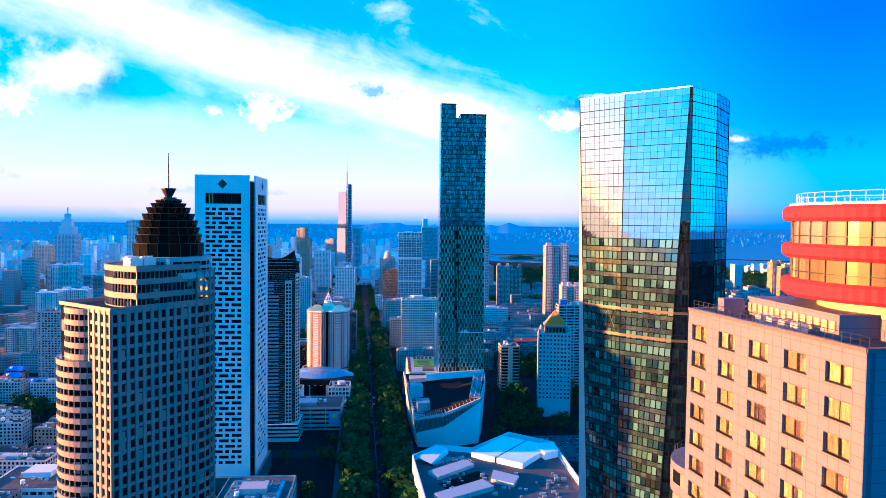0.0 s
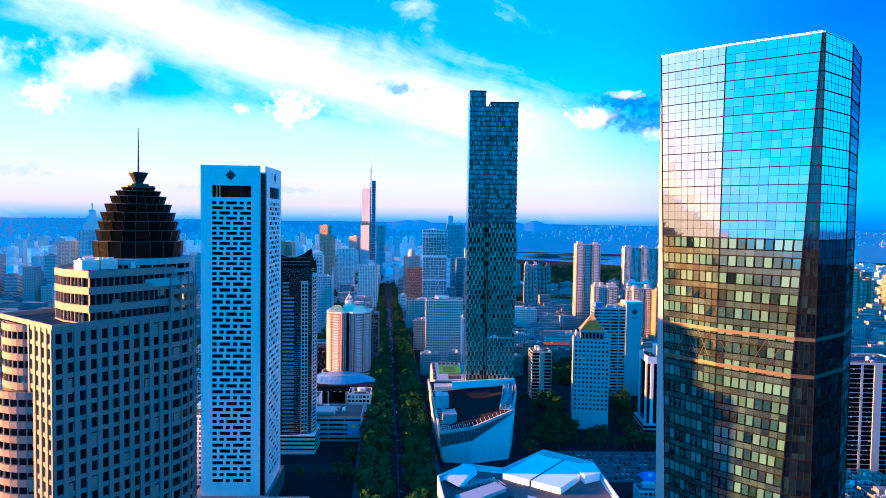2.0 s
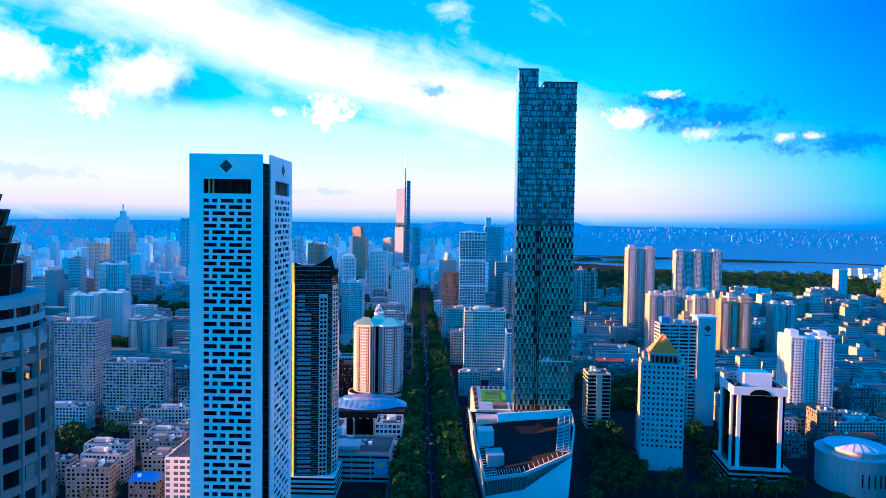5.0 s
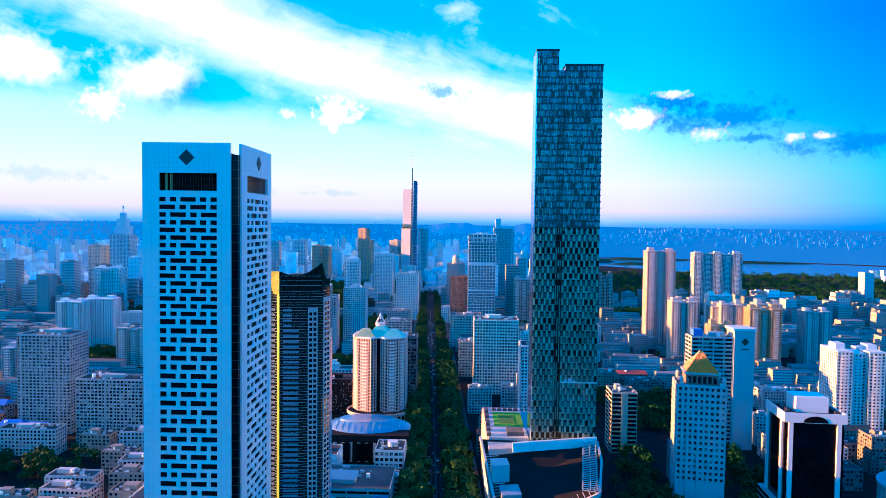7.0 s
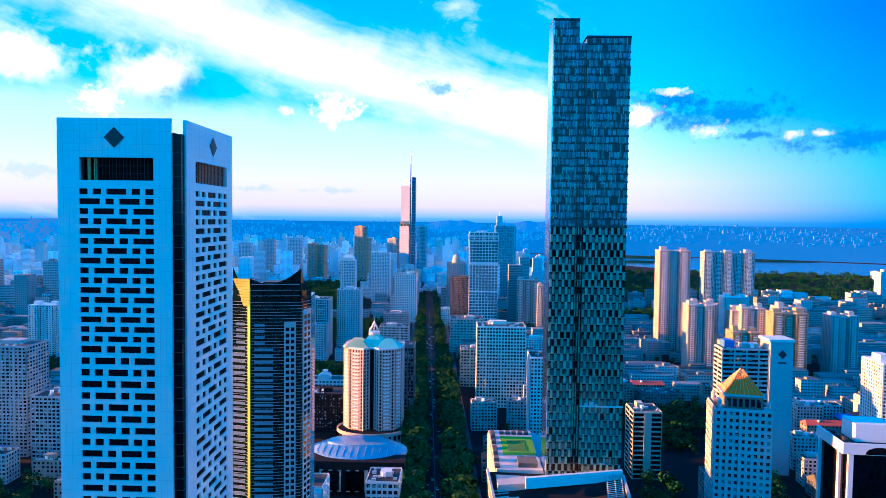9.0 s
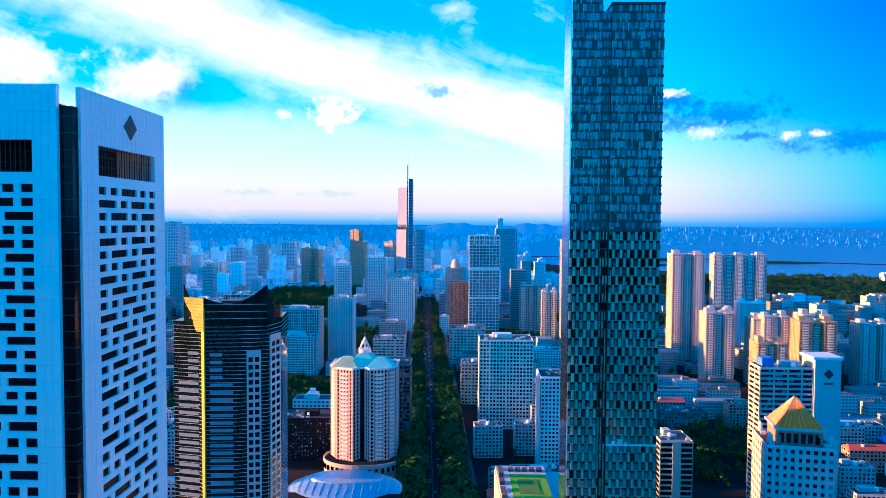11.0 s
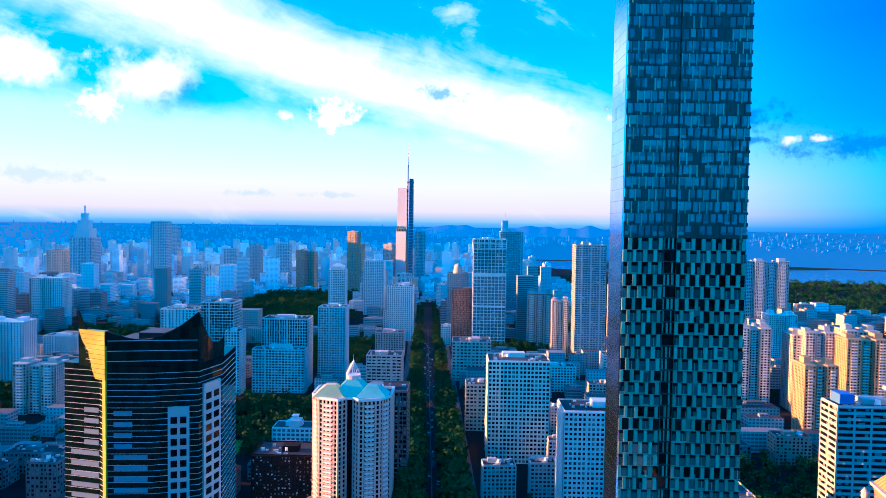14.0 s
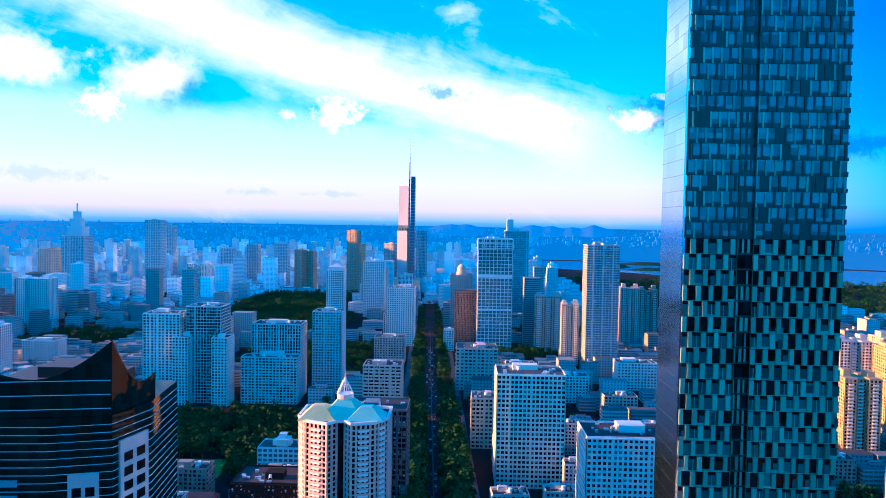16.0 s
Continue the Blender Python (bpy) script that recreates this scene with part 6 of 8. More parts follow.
# ---------------------------------------------------------------- pink and white round-cornered tower with green roof
def lantern_tower():
    ob = thing("hotel_tower", "pink and white tower with pale green roof and steel lantern", "hotel", -85.0, 869.0)
    H = 86.5
    plan = [(-26, 12), (-20, 3), (-7, -2), (-2.5, 3.5), (2.5, 3.5), (7, -2), (20, 2), (26, 11), (26, 34), (-26, 34)]
    core = Geo()
    core.prism([(x * 0.985, 1 + (y - 1) * 0.985 + 0.3) for x, y in plan], 0, H - 0.2)
    part("window_glazing", core, M["glass_black"], ob, kind="stuff")
    g = Geo()
    grid_wall(g, plan, 12, H, 3.15, 3.0, 0.42, 0.24, 0.6, faces=(0, 1, 2, 4, 5, 6, 7, 9))
    part("wall", g, M["pink_white"], ob)
    g = Geo()
    for i in (0, 1, 5, 6):
        a, b = plan[i], plan[(i + 1) % len(plan)]
        for j in range(23):
            g.wall_box(a, b, length(a, b) * 0.28, length(a, b) * 0.72, 13 + j * 3.15, 14.1 + j * 3.15, 1.2, 0.0)
    part("balcony", g, M["white_paint"], ob, kind="stuff")
    g = Geo()
    for i in range(len(plan)):
        a, b = plan[i], plan[(i + 1) % len(plan)]
        g.wall_box(a, b, -0.4, length(a, b) + 0.4, H, H + 1.6, 0.9, 0.5)
    part("cornice", g, M["white_paint"], ob)
    # hipped roofs over each corner, green, the west one yellower
    for (cx, cy, w, d, hh) in ((-14, 12, 22, 20, 8), (14, 12, 22, 20, 8), (0, 18, 24, 26, 11)):
        g = Geo()
        g.prism(rect(w, d, cx, cy), H + 1.0, H + hh, rect(w * 0.3, d * 0.3, cx, cy))
        part("hipped_roof", g, M["copper_green"] if cx >= 0 else M["copper_gold"], ob, "weathered hipped roof, pale green, yellower on the west")
    g = Geo()
    g.prism(ring(0, 18, 5, 12), H + 10.5, H + 13)
    for k in range(8):
        a = 2 * math.pi * k / 8
        g.tube((5 * math.cos(a), 18 + 5 * math.sin(a), H + 13), (0, 18, H + 23), 0.26, n=5)
        b = 2 * math.pi * (k + 1) / 8
        g.tube((5 * math.cos(a), 18 + 5 * math.sin(a), H + 13.2), (5 * math.cos(b), 18 + 5 * math.sin(b), H + 13.2), 0.26, n=5)
        g.tube((2.5 * math.cos(a), 18 + 2.5 * math.sin(a), H + 18), (2.5 * math.cos(b), 18 + 2.5 * math.sin(b), H + 18), 0.18, n=5)
    g.tube((0, 18, H + 22), (0, 18, H + 27), 0.2, 0.1, n=5)
    part("lantern", g, M["aluminium"], ob, "pointed steel lantern")
    g = Geo()
    g.prism(ring(0, 8, 31, 36, ry=22), 0, 14)
    part("round_podium", g, M["cream"], ob, "round cream podium")
    g = Geo()
    g.prism(ring(0, 8, 30.6, 36, ry=21.6), 14.0, 14.2)
    part("podium_roof", g, M["deck_black"], ob)
    for z0, z1, r in ((12.5, 15.4, 31.6), (6.5, 7.6, 31.3)):
        g = Geo()
        rim = ring(0, 8, r, 36, ry=r - 9)
        for a, b in zip(rim, rim[1:] + rim[:1]):
            g.wall_box(a, b, 0, length(a, b), z0, z1, 0.15, 0.5)
        part("podium_cornice", g, M["cream"], ob)
    g = Geo()
    for k in range(36):
        a = 2 * math.pi * (k + 0.5) / 36
        c = Vector((31.2 * math.cos(a), 8 + 22.2 * math.sin(a)))
        g.box(c.x - 0.9, c.y - 0.9, 8.3, c.x + 0.9, c.y + 0.9, 12.0)
    part("podium_window", g, M["glass_black"], ob, kind="stuff")


def arch_building():
    ob = thing("theatre_building", "dark building with a curved pale blue roof", "theatre", -85.0, 770.0)
    g = Geo()
    g.prism([(-36, -8), (36, -6), (34, 44), (-36, 44)], 0, 20)
    part("body", g, M["deck_black"], ob)
    g = Geo()
    for j in range(9):
        g.box(-30 + j * 6.6, -8.6, 3, -27.5 + j * 6.6, -7.7, 19)
    part("pier", g, M["tan_stone"], ob, kind="stuff")
    # shallow elliptical shell
    g = Geo()
    nu, nv = 28, 8
    for v in range(nv + 1):
        t = v / nv
        for u in range(nu):
            a = 2 * math.pi * u / nu
            g.v.append((37.5 * (1 - t * 0.999) * math.cos(a), 22 + 27 * (1 - t * 0.999) * math.sin(a), 24.0 + 5.5 * math.sqrt(max(0, 1 - (1 - t) ** 2))))
    for v in range(nv):
        for u in range(nu):
            a, b = v * nu + u, v * nu + (u + 1) % nu
            g.f.append((a, b, b + nu, a + nu))
    part("roof_shell", g, M["shell_blue"], ob, "shallow pale blue shell roof", smooth=True)
    g = Geo()
    g.prism(ring(0, 22, 38.5, 40, ry=28), 22.4, 24.2)
    part("roof_rim", g, M["blue_grey"], ob)
    g = Geo()
    g.prism(ring(0, 22, 37.5, 40, ry=27), 19.9, 22.4)
    part("clerestory", g, M["glass_black"], ob)
    g = Geo()
    for k in range(14):
        t = -1 + 2 * (k + 0.5) / 14
        y0 = 22 - 27 * math.sqrt(1 - t * t) * 0.9
        y1 = 22 + 27 * math.sqrt(1 - t * t) * 0.9
        pts = []
        for i in range(9):
            y = y0 + (y1 - y0) * i / 8
            rr = math.sqrt((t * 0.98) ** 2 + ((y - 22) / 27) ** 2)
            pts.append((37.5 * t, y, 24.15 + 5.5 * math.sqrt(max(0, 1 - min(1, rr) ** 2))))
        for a, b in zip(pts, pts[1:]):
            g.tube(a, b, 0.16, n=4)
    part("roof_seam", g, M["steel"], ob, kind="stuff")
    g = Geo()
    g.prism(ring(0, 26, 25, 36, ry=13), 28.2, 29.9, ring(0, 26, 23.5, 36, ry=12))
    part("rooflight", g, M["shell_blue"], ob, "blue oval rooflight")
    g = Geo()
    g.box(-38.5, -8.2, 19.9, 38.5, 9.0, 25.2)
    part("front_parapet", g, M["deck_black"], ob, "dark parapet over the front")
    for j, x in enumerate((-22, -4, 14)):
        g = Geo()
        g.box(x, -9.0, 4, x + 13, -8.3, 18.5)
        part("tall_window", g, M["glass_black"], ob)
    # smaller white and blue blocks in front
    ob2 = block("annex_building", "white panelled annex with a blue sheet roof", "annex", -108, 716, 22, 24, 24, fl=4.0, bay=5.5, pier=0.2, band=0.3, wall="white_paint", pane="roof_white", busy=1, seed=4)
    g = Geo()
    g.prism([(-120, 690), (-101, 690), (-101, 714), (-120, 714)], 17.2, 17.6, [(-119, 691), (-102, 691), (-102, 713), (-119, 713)])
    block("low_shop", "low shop block with a blue sheet roof", "shop", -110, 689, 20, 26, 17, fl=4.2, bay=5, pier=0.2, band=0.4, wall="grey_stone", busy=0, seed=5)
    tagged(new("shop_roof_sheet", g.mesh("shop_roof_sheet", M["blue_roof"])), "blue ribbed sheet roof over the low shop", "roof", kind="structure")
    block("department_store", "dark department store with ribbon windows and a poster", "shop", -80, 660, 58, 44, 21, fl=4.2, bay=14, pier=0.05, band=0.55, wall="grey_stone", pane="glass_black", busy=3, seed=6)
    g = Geo()
    g.box(-62.5, 658.6, 6, -52.0, 659.2, 18)
    bill = tagged(new("billboard", g.mesh("billboard", M["poster_blue"])), "blue and yellow poster board on the store front", "billboard")
    g = Geo()
    g.prism([(-60, 658.5), (-54, 658.5), (-54, 658.58), (-60, 658.58)], 12.5, 16.0, [(-58.5, 658.5), (-55, 658.5), (-55, 658.58), (-58.5, 658.58)])
    part("poster_field", g, M["poster_yellow"], bill)
    block("corner_store", "grey store with louvred roof plant", "shop", -58, 722, 22, 26, 26, fl=4.2, bay=4, pier=0.3, band=0.4, wall="white_paint", busy=3, seed=7)
    block("rear_store", "low dark commercial block", "shop", -52, 690, 26, 26, 15, fl=4.2, bay=6, pier=0.2, band=0.5, wall="grey_stone", pane="glass_black", busy=3, seed=8)


# ---------------------------------------------------------------- white tower with gold pyramid, slab with round sign, framed tower
def pyramid_tower():
    ob = block("office_block", "pale blue office block with square windows under a gold pyramid", "office building", 168, 695, 33, 26, 87, rot=-10, fl=4.3, bay=3.6, pier=0.46, band=0.52, proud=0.5, wall="blue_grey", pane="glass_dark", base=18, busy=0, seed=12)
    g = Geo()
    g.prism(rect(22, 20, 1, 14), 87, 95)
    part("penthouse", g, M["brown"], ob)
    for i in range(6):
        g = Geo()
        x = -9.2 + i * 3.5
        g.prism([(x, 3.6), (x + 2.2, 3.6), (x + 2.2, 3.95), (x, 3.95)], 88.5, 93.5)
        part("penthouse_window", g, M["glass_dark"], ob)
    g = Geo()
    g.prism(rect(24.5, 22.5, 1, 14), 95, 96.2)
    part("cornice", g, M["blue_grey"], ob)
    for sx in (-1, 1):
        for sy in (-1, 1):
            g = Geo()
            tx, ty = 1 + sx * 14.5, 14 + sy * 10.0
            g.prism(ring(tx, ty, 1.3, 8), 87, 91.6)
            g.prism(ring(tx, ty, 1.6, 8), 91.6, 93.8, ring(tx, ty, 0.1, 8))
            part("turret", g, M["blue_grey"], ob, "small pointed corner turret")
    # stepped gold pyramid with upstanding ribs
    for k in range(6):
        a, b = 1 - k / 6.2, 1 - (k + 0.86) / 6.2
        g = Geo()
        g.prism(rect(22 * a, 20 * a, 1, 14), 96.2 + 2.4 * k, 98.6 + 2.4 * k, rect(22 * b, 20 * b, 1, 14))
        part("pyramid_course", g, M["gold_metal"], ob, "gold metal course of the pyramid roof")
    g = Geo()
    for i in range(9):
        u = -1 + 2 * i / 8
        for q in ((u * 11, -10), (-11, u * 10), (11, u * 10)):
            g.tube((1 + q[0], 14 + q[1], 96.4), (1 + q[0] * 0.05, 14 + q[1] * 0.05, 110.6), 0.16, n=4)
    part("roof_rib", g, M["gold_paint"], ob, kind="stuff")
    g = Geo()
    g.prism(rect(1.4, 1.4, 1, 14), 110.2, 111.2)
    g.tube((1, 14, 111), (1, 14, 113), 0.3, 0.1)
    part("finial", g, M["dark_steel"], ob)
    for i, (x, y) in enumerate(((-13, 4), (-13, 20), (13.5, 3), (13, 22))):
        g = Geo()
        g.box(x - 1.4, y - 1.3, 87.15, x + 1.4, y + 1.3, 89.2)
        part("cooling_unit", g, M["aluminium"], ob)


def sign_slab():
    ob = block("slab_tower", "white slab tower with ribbon windows and a dark diamond sign", "office building", 228, 822, 48, 18, 101, rot=-1, fl=3.6, bay=9, pier=0.12, band=0.45, proud=0.3, wall="blue_grey", pane="glass_dark", busy=2, seed=13)
    g = Geo()
    g.box(13, -1.5, 0, 31, 17, 108)
    part("end_wall", g, M["blue_grey"], ob)
    g = Geo()
    g.box(11.5, -2.2, 108, 32, 18, 110)
    part("cap", g, M["white_paint"], ob)
    g = Geo()
    c, s = (22.5, 98), 3.6
    for k, dep in ((s, 1.75), (s * 0.42, 1.9)):
        pts = [(c[0] - k, -dep, c[1]), (c[0], -dep, c[1] - k), (c[0] + k, -dep, c[1]), (c[0], -dep, c[1] + k)]
        g.poly(pts)
        for i in range(4):
            a, b = pts[i], pts[(i + 1) % 4]
            g.quad(a, (a[0], -1.45, a[2]), (b[0], -1.45, b[2]), b)
    part("sign", g, M["dark_steel"], ob, "dark diamond shaped sign")
    g = Geo()
    g.box(19.3, -1.62, 90.6, 25.7, -1.49, 91.8)
    part("sign_bar", g, M["dark_steel"], ob, "dark bar of small lettering")
    g = Geo()
    g.box(-22, 2, 102.3, -14, 12, 108)
    part("roof_billboard", g, M["blue_roof"], ob, "blue roof structure")


def framed_tower():
    ob = thing("bank_tower", "black glass tower in a white portal frame", "office building", 234, 668, 0, -5)
    w, d, H = 40, 34, 76
    g = Geo()
    g.box(-w / 2 + 1, 1, 0, w / 2 - 1, d - 1, H - 4)
    part("glazing", g, M["glass_black"], ob, "black glazing", kind="stuff")
    g = Geo()
    for x0, x1 in ((-w / 2 + 3.2, -w / 2 + 6.0), (w / 2 - 6.0, w / 2 - 3.2)):
        g.box(x0, -0.6, 14, x1, 1.2, H - 3)
    g.box(-w / 2, -1, H - 5.5, w / 2, d, H - 1.5)
    g.box(-w / 2, -1, H - 1.5, -w / 2 + 1.0, d, H + 1)
    g.box(w / 2 - 1, -1, H - 1.5, w / 2, d, H + 1)
    g.box(-w / 2 + 1.0, -1, H - 1.5, w / 2 - 1.0, 0, H + 1)
    for y0 in (3, d - 6):
        g.box(-w / 2 - 0.4, y0, 14, -w / 2 + 1.2, y0 + 2.6, H - 5.5)
    part("portal_frame", g, M["white_panel"], ob, "white portal frame")
    g = Geo()
    n = 14
    pts = [(8 * math.cos(math.pi * i / n), -1.15, H - 5.2 + 4.4 * math.sin(math.pi * i / n)) for i in range(n + 1)]
    g.poly(pts)
    part("arched_window", g, M["glass_black"], ob)
    g = Geo()
    g.box(-9, 9, H - 1, 12, 26, H + 9.5)
    part("plant_room", g, M["white_panel"], ob)
    g = Geo()
    for i in range(5):
        g.prism(ring(-16 + 1.5 * (i % 2), 6 + 4 * i, 1.6, 10), H - 1.4, H + 1.6)
        g.box(15, 5 + 4 * i, H - 1.4, 18, 7.5 + 4 * i, H + 1.2)
    part("roof_unit", g, M["dark_steel"], ob, kind="stuff")
    g = Geo()
    g.box(-w / 2 + 0.8, 0.8, H - 1.6, w / 2 - 0.8, d - 0.2, H - 1.35)
    part("roof", g, M["roof_felt"], ob)
    g = Geo()
    g.box(-w / 2 - 3, -5, 0, w / 2 + 3, d + 3, 14)
    part("base", g, M["grey_stone"], ob)
    g = Geo()
    for j in range(3):
        g.box(-w / 2 - 3.2, -5.2, 3 + 4 * j, w / 2 + 3.2, d + 3.2, 5.2 + 4 * j)
    part("base_window", g, M["glass_black"], ob, kind="stuff")


def lattice_office():
    ob = block("lattice_tower", "office tower with a white lattice over blue glass", "skyscraper", 37, 1537, 53, 44, 178, fl=5.6, bay=5.6, pier=0.14, band=0.16, proud=0.5, wall="white_paint", pane="glass_blue", busy=2, seed=20)
    g = Geo()
    grid_wall(g, rect(54, 45, 0, 22), 163, 178, 7.5, 9.0, 0.18, 0.22, 1.0)
    part("crown_frame", g, M["white_paint"], ob)
    g = Geo()
    g.prism(rect(54, 45.4, 0, 22), 118, 122)
    g.prism(rect(54, 45.4, 0, 22), 66, 69)
    part("belt", g, M["white_paint"], ob)
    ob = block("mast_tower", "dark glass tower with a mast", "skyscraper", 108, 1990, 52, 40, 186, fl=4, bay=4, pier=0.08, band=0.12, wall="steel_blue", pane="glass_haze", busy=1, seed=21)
    g = Geo()
    g.prism([(-22, 8), (-8, 8), (-8, 24), (-22, 24)], 186, 212)
    g.tube((-15, 16, 212), (-15, 16, 232), 0.8, 0.3)
    part("mast", g, M["steel_blue"], ob)


def needle_tower():
    ob = thing("supertall_tower", "very tall pale glass tower with a dark fin and spire", "skyscraper", -184.0, 2480.0)
    g = Geo()
    # slab fronts turn slightly west so the low sun tints them
    g.prism([(-19.5, 3), (10.5, -7), (10.5, 36), (-19.5, 36)], 184, 310, [(-18.5, 3), (10.5, -6), (10.5, 36), (-18.5, 36)])
    part("upper_slab", g, M["sky_tint_glass"], ob, "smooth glass slab, reflected sky put into its pale colour")
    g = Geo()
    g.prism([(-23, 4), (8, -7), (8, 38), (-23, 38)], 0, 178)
    part("lower_slab", g, M["sky_tint_glass"], ob, "pale glass slab of the lower floors")
    g = Geo()
    for z in range(20, 178, 9):
        g.prism([(-23.3, 3.7), (8.1, -7.5), (8.1, 38), (-23.3, 38)], z, z + 1.2)
    part("floor_line", g, M["blue_grey"], ob, kind="stuff")
    g = Geo()
    g.prism([(-19.0, 5), (9, -3), (9, 36), (-19, 36)], 178, 184)
    part("sky_lobby", g, M["glass_black"], ob)
    for i in range(6):
        t = (i + 0.4) / 6
        g = Geo()
        x, y = -22.0 + 30.0 * t, 3.5 - 10.0 * t
        g.box(x - 1.0, y - 1.0, 177, x + 1.6, y + 2, 193)
        part("lobby_pier", g, M["gold_paint"], ob, "gold pier of the sky lobby")
    g = Geo()
    g.prism([(16, -4), (29, 2), (29, 36), (16, 36)], 0, 338, [(17, -2), (28, 3), (28, 34), (17, 34)])
    part("east_slab", g, M["far_glass_pale"], ob, "grey glass slab that rises higher")
    g = Geo()
    for z in range(12, 334, 9):
        g.prism([(15.8, -4.4), (29.3, 1.8), (29.3, 36), (15.8, 36)], z, z + 0.9)
    part("east_floor_line", g, M["steel_blue"], ob, kind="stuff")
    g = Geo()
    g.prism([(10.5, -9), (15.5, -9), (15.5, 4), (10.5, 4)], 0, 381, [(12, -8), (14, -8), (14, 2), (12, 2)])
    part("fin", g, M["brown"], ob, "dark reddish fin between the slabs")
    for k, z in enumerate(range(212, 330, 14)):
        g = Geo()
        g.box(11.2, -9.4, z, 14.8, 0, z + 5)
        part("fin_window", g, M["glass_black"], ob)
    g = Geo()
    g.tube((13, -3, 380), (13, -3, 408), 1.5, 0.8)
    g.tube((13, -3, 408), (13, -3, 447), 0.8, 0.25)
    part("spire", g, M["steel_blue"], ob)
    g = Geo()
    g.box(-60, -10, 0, 46, 50, 34)
    part("podium", g, M["tan_stone"], ob)
    block("companion_tower", "blue glass tower beside the spire", "skyscraper", -136, 2530, 32, 30, 176, fl=4.5, bay=4, pier=0.2, band=0.25, wall="steel_blue", pane="glass_haze", busy=1, seed=22)


def drum_building():
    ob = thing("exhibition_hall", "grey round hall with a shallow pale roof", "hall", 311.0, 672.0)
    g = Geo()
    g.prism(ring(0, 0, 27, 40), 0, 26)
    part("wall", g, M["grey_stone"], ob)
    g = Geo()
    for k in range(40):
        a = 2 * math.pi * k / 40
        g.tube((27.2 * math.cos(a), 27.2 * math.sin(a), 0), (27.2 * math.cos(a), 27.2 * math.sin(a), 26), 0.3, n=4)
    part("pilaster", g, M["blue_grey"], ob, kind="stuff")
    g = Geo()
    for k in range(8):
        a = radians(-110 + 9 * k)
        g.tube((27.1 * math.cos(a), 27.1 * math.sin(a), 8), (27.1 * math.cos(a), 27.1 * math.sin(a), 18), 0.55, n=4)
    part("slot_window", g, M["glass_black"], ob, kind="stuff")
    g = Geo()
    g.prism(ring(0, 0, 28.2, 40), 26, 28)
    part("cornice", g, M["blue_grey"], ob)
    g = Geo()
    g.prism(ring(0, 0, 21, 40), 28, 32)
    part("upper_ring", g, M["grey_stone"], ob)
    g = Geo()
    g.prism(ring(0, 0, 22, 40), 32, 35.5, ring(0, 0, 8, 40))
    part("roof", g, M["steel_blue"], ob, "shallow cone roof of grey sheet metal")
    g = Geo()
    for k in range(20):
        a = 2 * math.pi * k / 20
        g.tube((22 * math.cos(a), 22 * math.sin(a), 32.1), (8 * math.cos(a), 8 * math.sin(a), 35.6), 0.15, n=4)
    part("roof_seam", g, M["steel"], ob, kind="stuff")


for make in (white_tower, panel_tower, glass_tower, dome_tower, hotel, green_tower, podium, mall, lantern_tower, arch_building, pyramid_tower, sign_slab, framed_tower, lattice_office, needle_tower, drum_building):
    make()


# ---------------------------------------------------------------- the other buildings that can be told apart
B = block
B("office_block", "pale grid-fronted office block with a low roof pavilion", "office building", 38, 1000, 52, 34, 87, fl=3.6, bay=3.25, pier=0.32, band=0.38, proud=0.5, wall="cream_pale", pane="glass_dark", busy=4, seed=30)
B("office_block", "white office block with a square grid of dark windows", "office building", 81, 872, 50, 30, 81, fl=3.3, bay=3.0, pier=0.38, band=0.42, proud=0.5, wall="white_panel", pane="glass_dark", busy=4, seed=31)
B("small_office", "small tan office block with ribbon windows", "office building", 6, 1088, 23, 26, 45, fl=3.6, bay=4, pier=0.3, band=0.45, wall="tan_stone", busy=2, seed=32)
B("department_store", "pinkish white store with a red roof sign", "shop", 4, 1298, 50, 40, 50, fl=4.2, bay=5, pier=0.35, band=0.5, wall="pink_white", busy=2, seed=33)
B("brick_tower", "red-brown tower with fine vertical lines", "office building", -7, 1595, 37, 30, 88, fl=3.6, bay=2.4, pier=0.5, band=0.3, wall="brown", pane="glass_dark", busy=1, seed=34)
B("dark_office", "dark office block behind the pink tower", "office building", -72, 935, 40, 30, 76, fl=3.6, bay=3.0, pier=0.18, band=0.30, wall="dark_stone", pane="glass_dark", busy=2, seed=35)
B("white_tower_block", "white block with horizontal windows", "office building", -90, 1120, 36, 26, 66, fl=3.3, bay=5, pier=0.2, band=0.5, wall="pink_white", busy=2, seed=36)
B("residential_glass", "pale blue glass apartment tower", "apartment tower", 180, 1422, 44, 32, 174, fl=3.3, bay=4.4, pier=0.12, band=0.35, wall="blue_grey", pane="glass_blue", busy=2, seed=37)
B("bronze_office", "dark office block with tan bands", "office building", 141, 806, 22, 24, 53, fl=3.7, bay=11, pier=0.06, band=0.3, wall="tan_stone", pane="glass_black", busy=2, seed=38)
B("dark_tower", "dark glass tower on a round plaza", "office building", 352, 572, 74, 40, 92, rot=-4, fl=3.8, bay=12, pier=0.16, band=0.10, wall="grey_stone", pane="glass_black", busy=3, seed=39)
B("office_slab", "white residential slab", "apartment block", -342, 1210, 41, 30, 98, fl=3.2, bay=4.2, pier=0.36, band=0.38, wall="white_paint", busy=2, seed=40)
B("office_tower", "dark glass tower between white shoulders", "office building", -298, 1216, 38, 32, 106, fl=3.4, bay=3.2, pier=0.15, band=0.2, wall="town_pale", pane="glass_dark", busy=2, seed=41)
for dx in (-21, 22):
    B("tower_shoulder", "white shoulder block with square windows", "office building", -298 + dx, 1204, 17, 22, 74, fl=3.2, bay=3.2, pier=0.36, band=0.38, wall="white_paint", busy=1, seed=42)
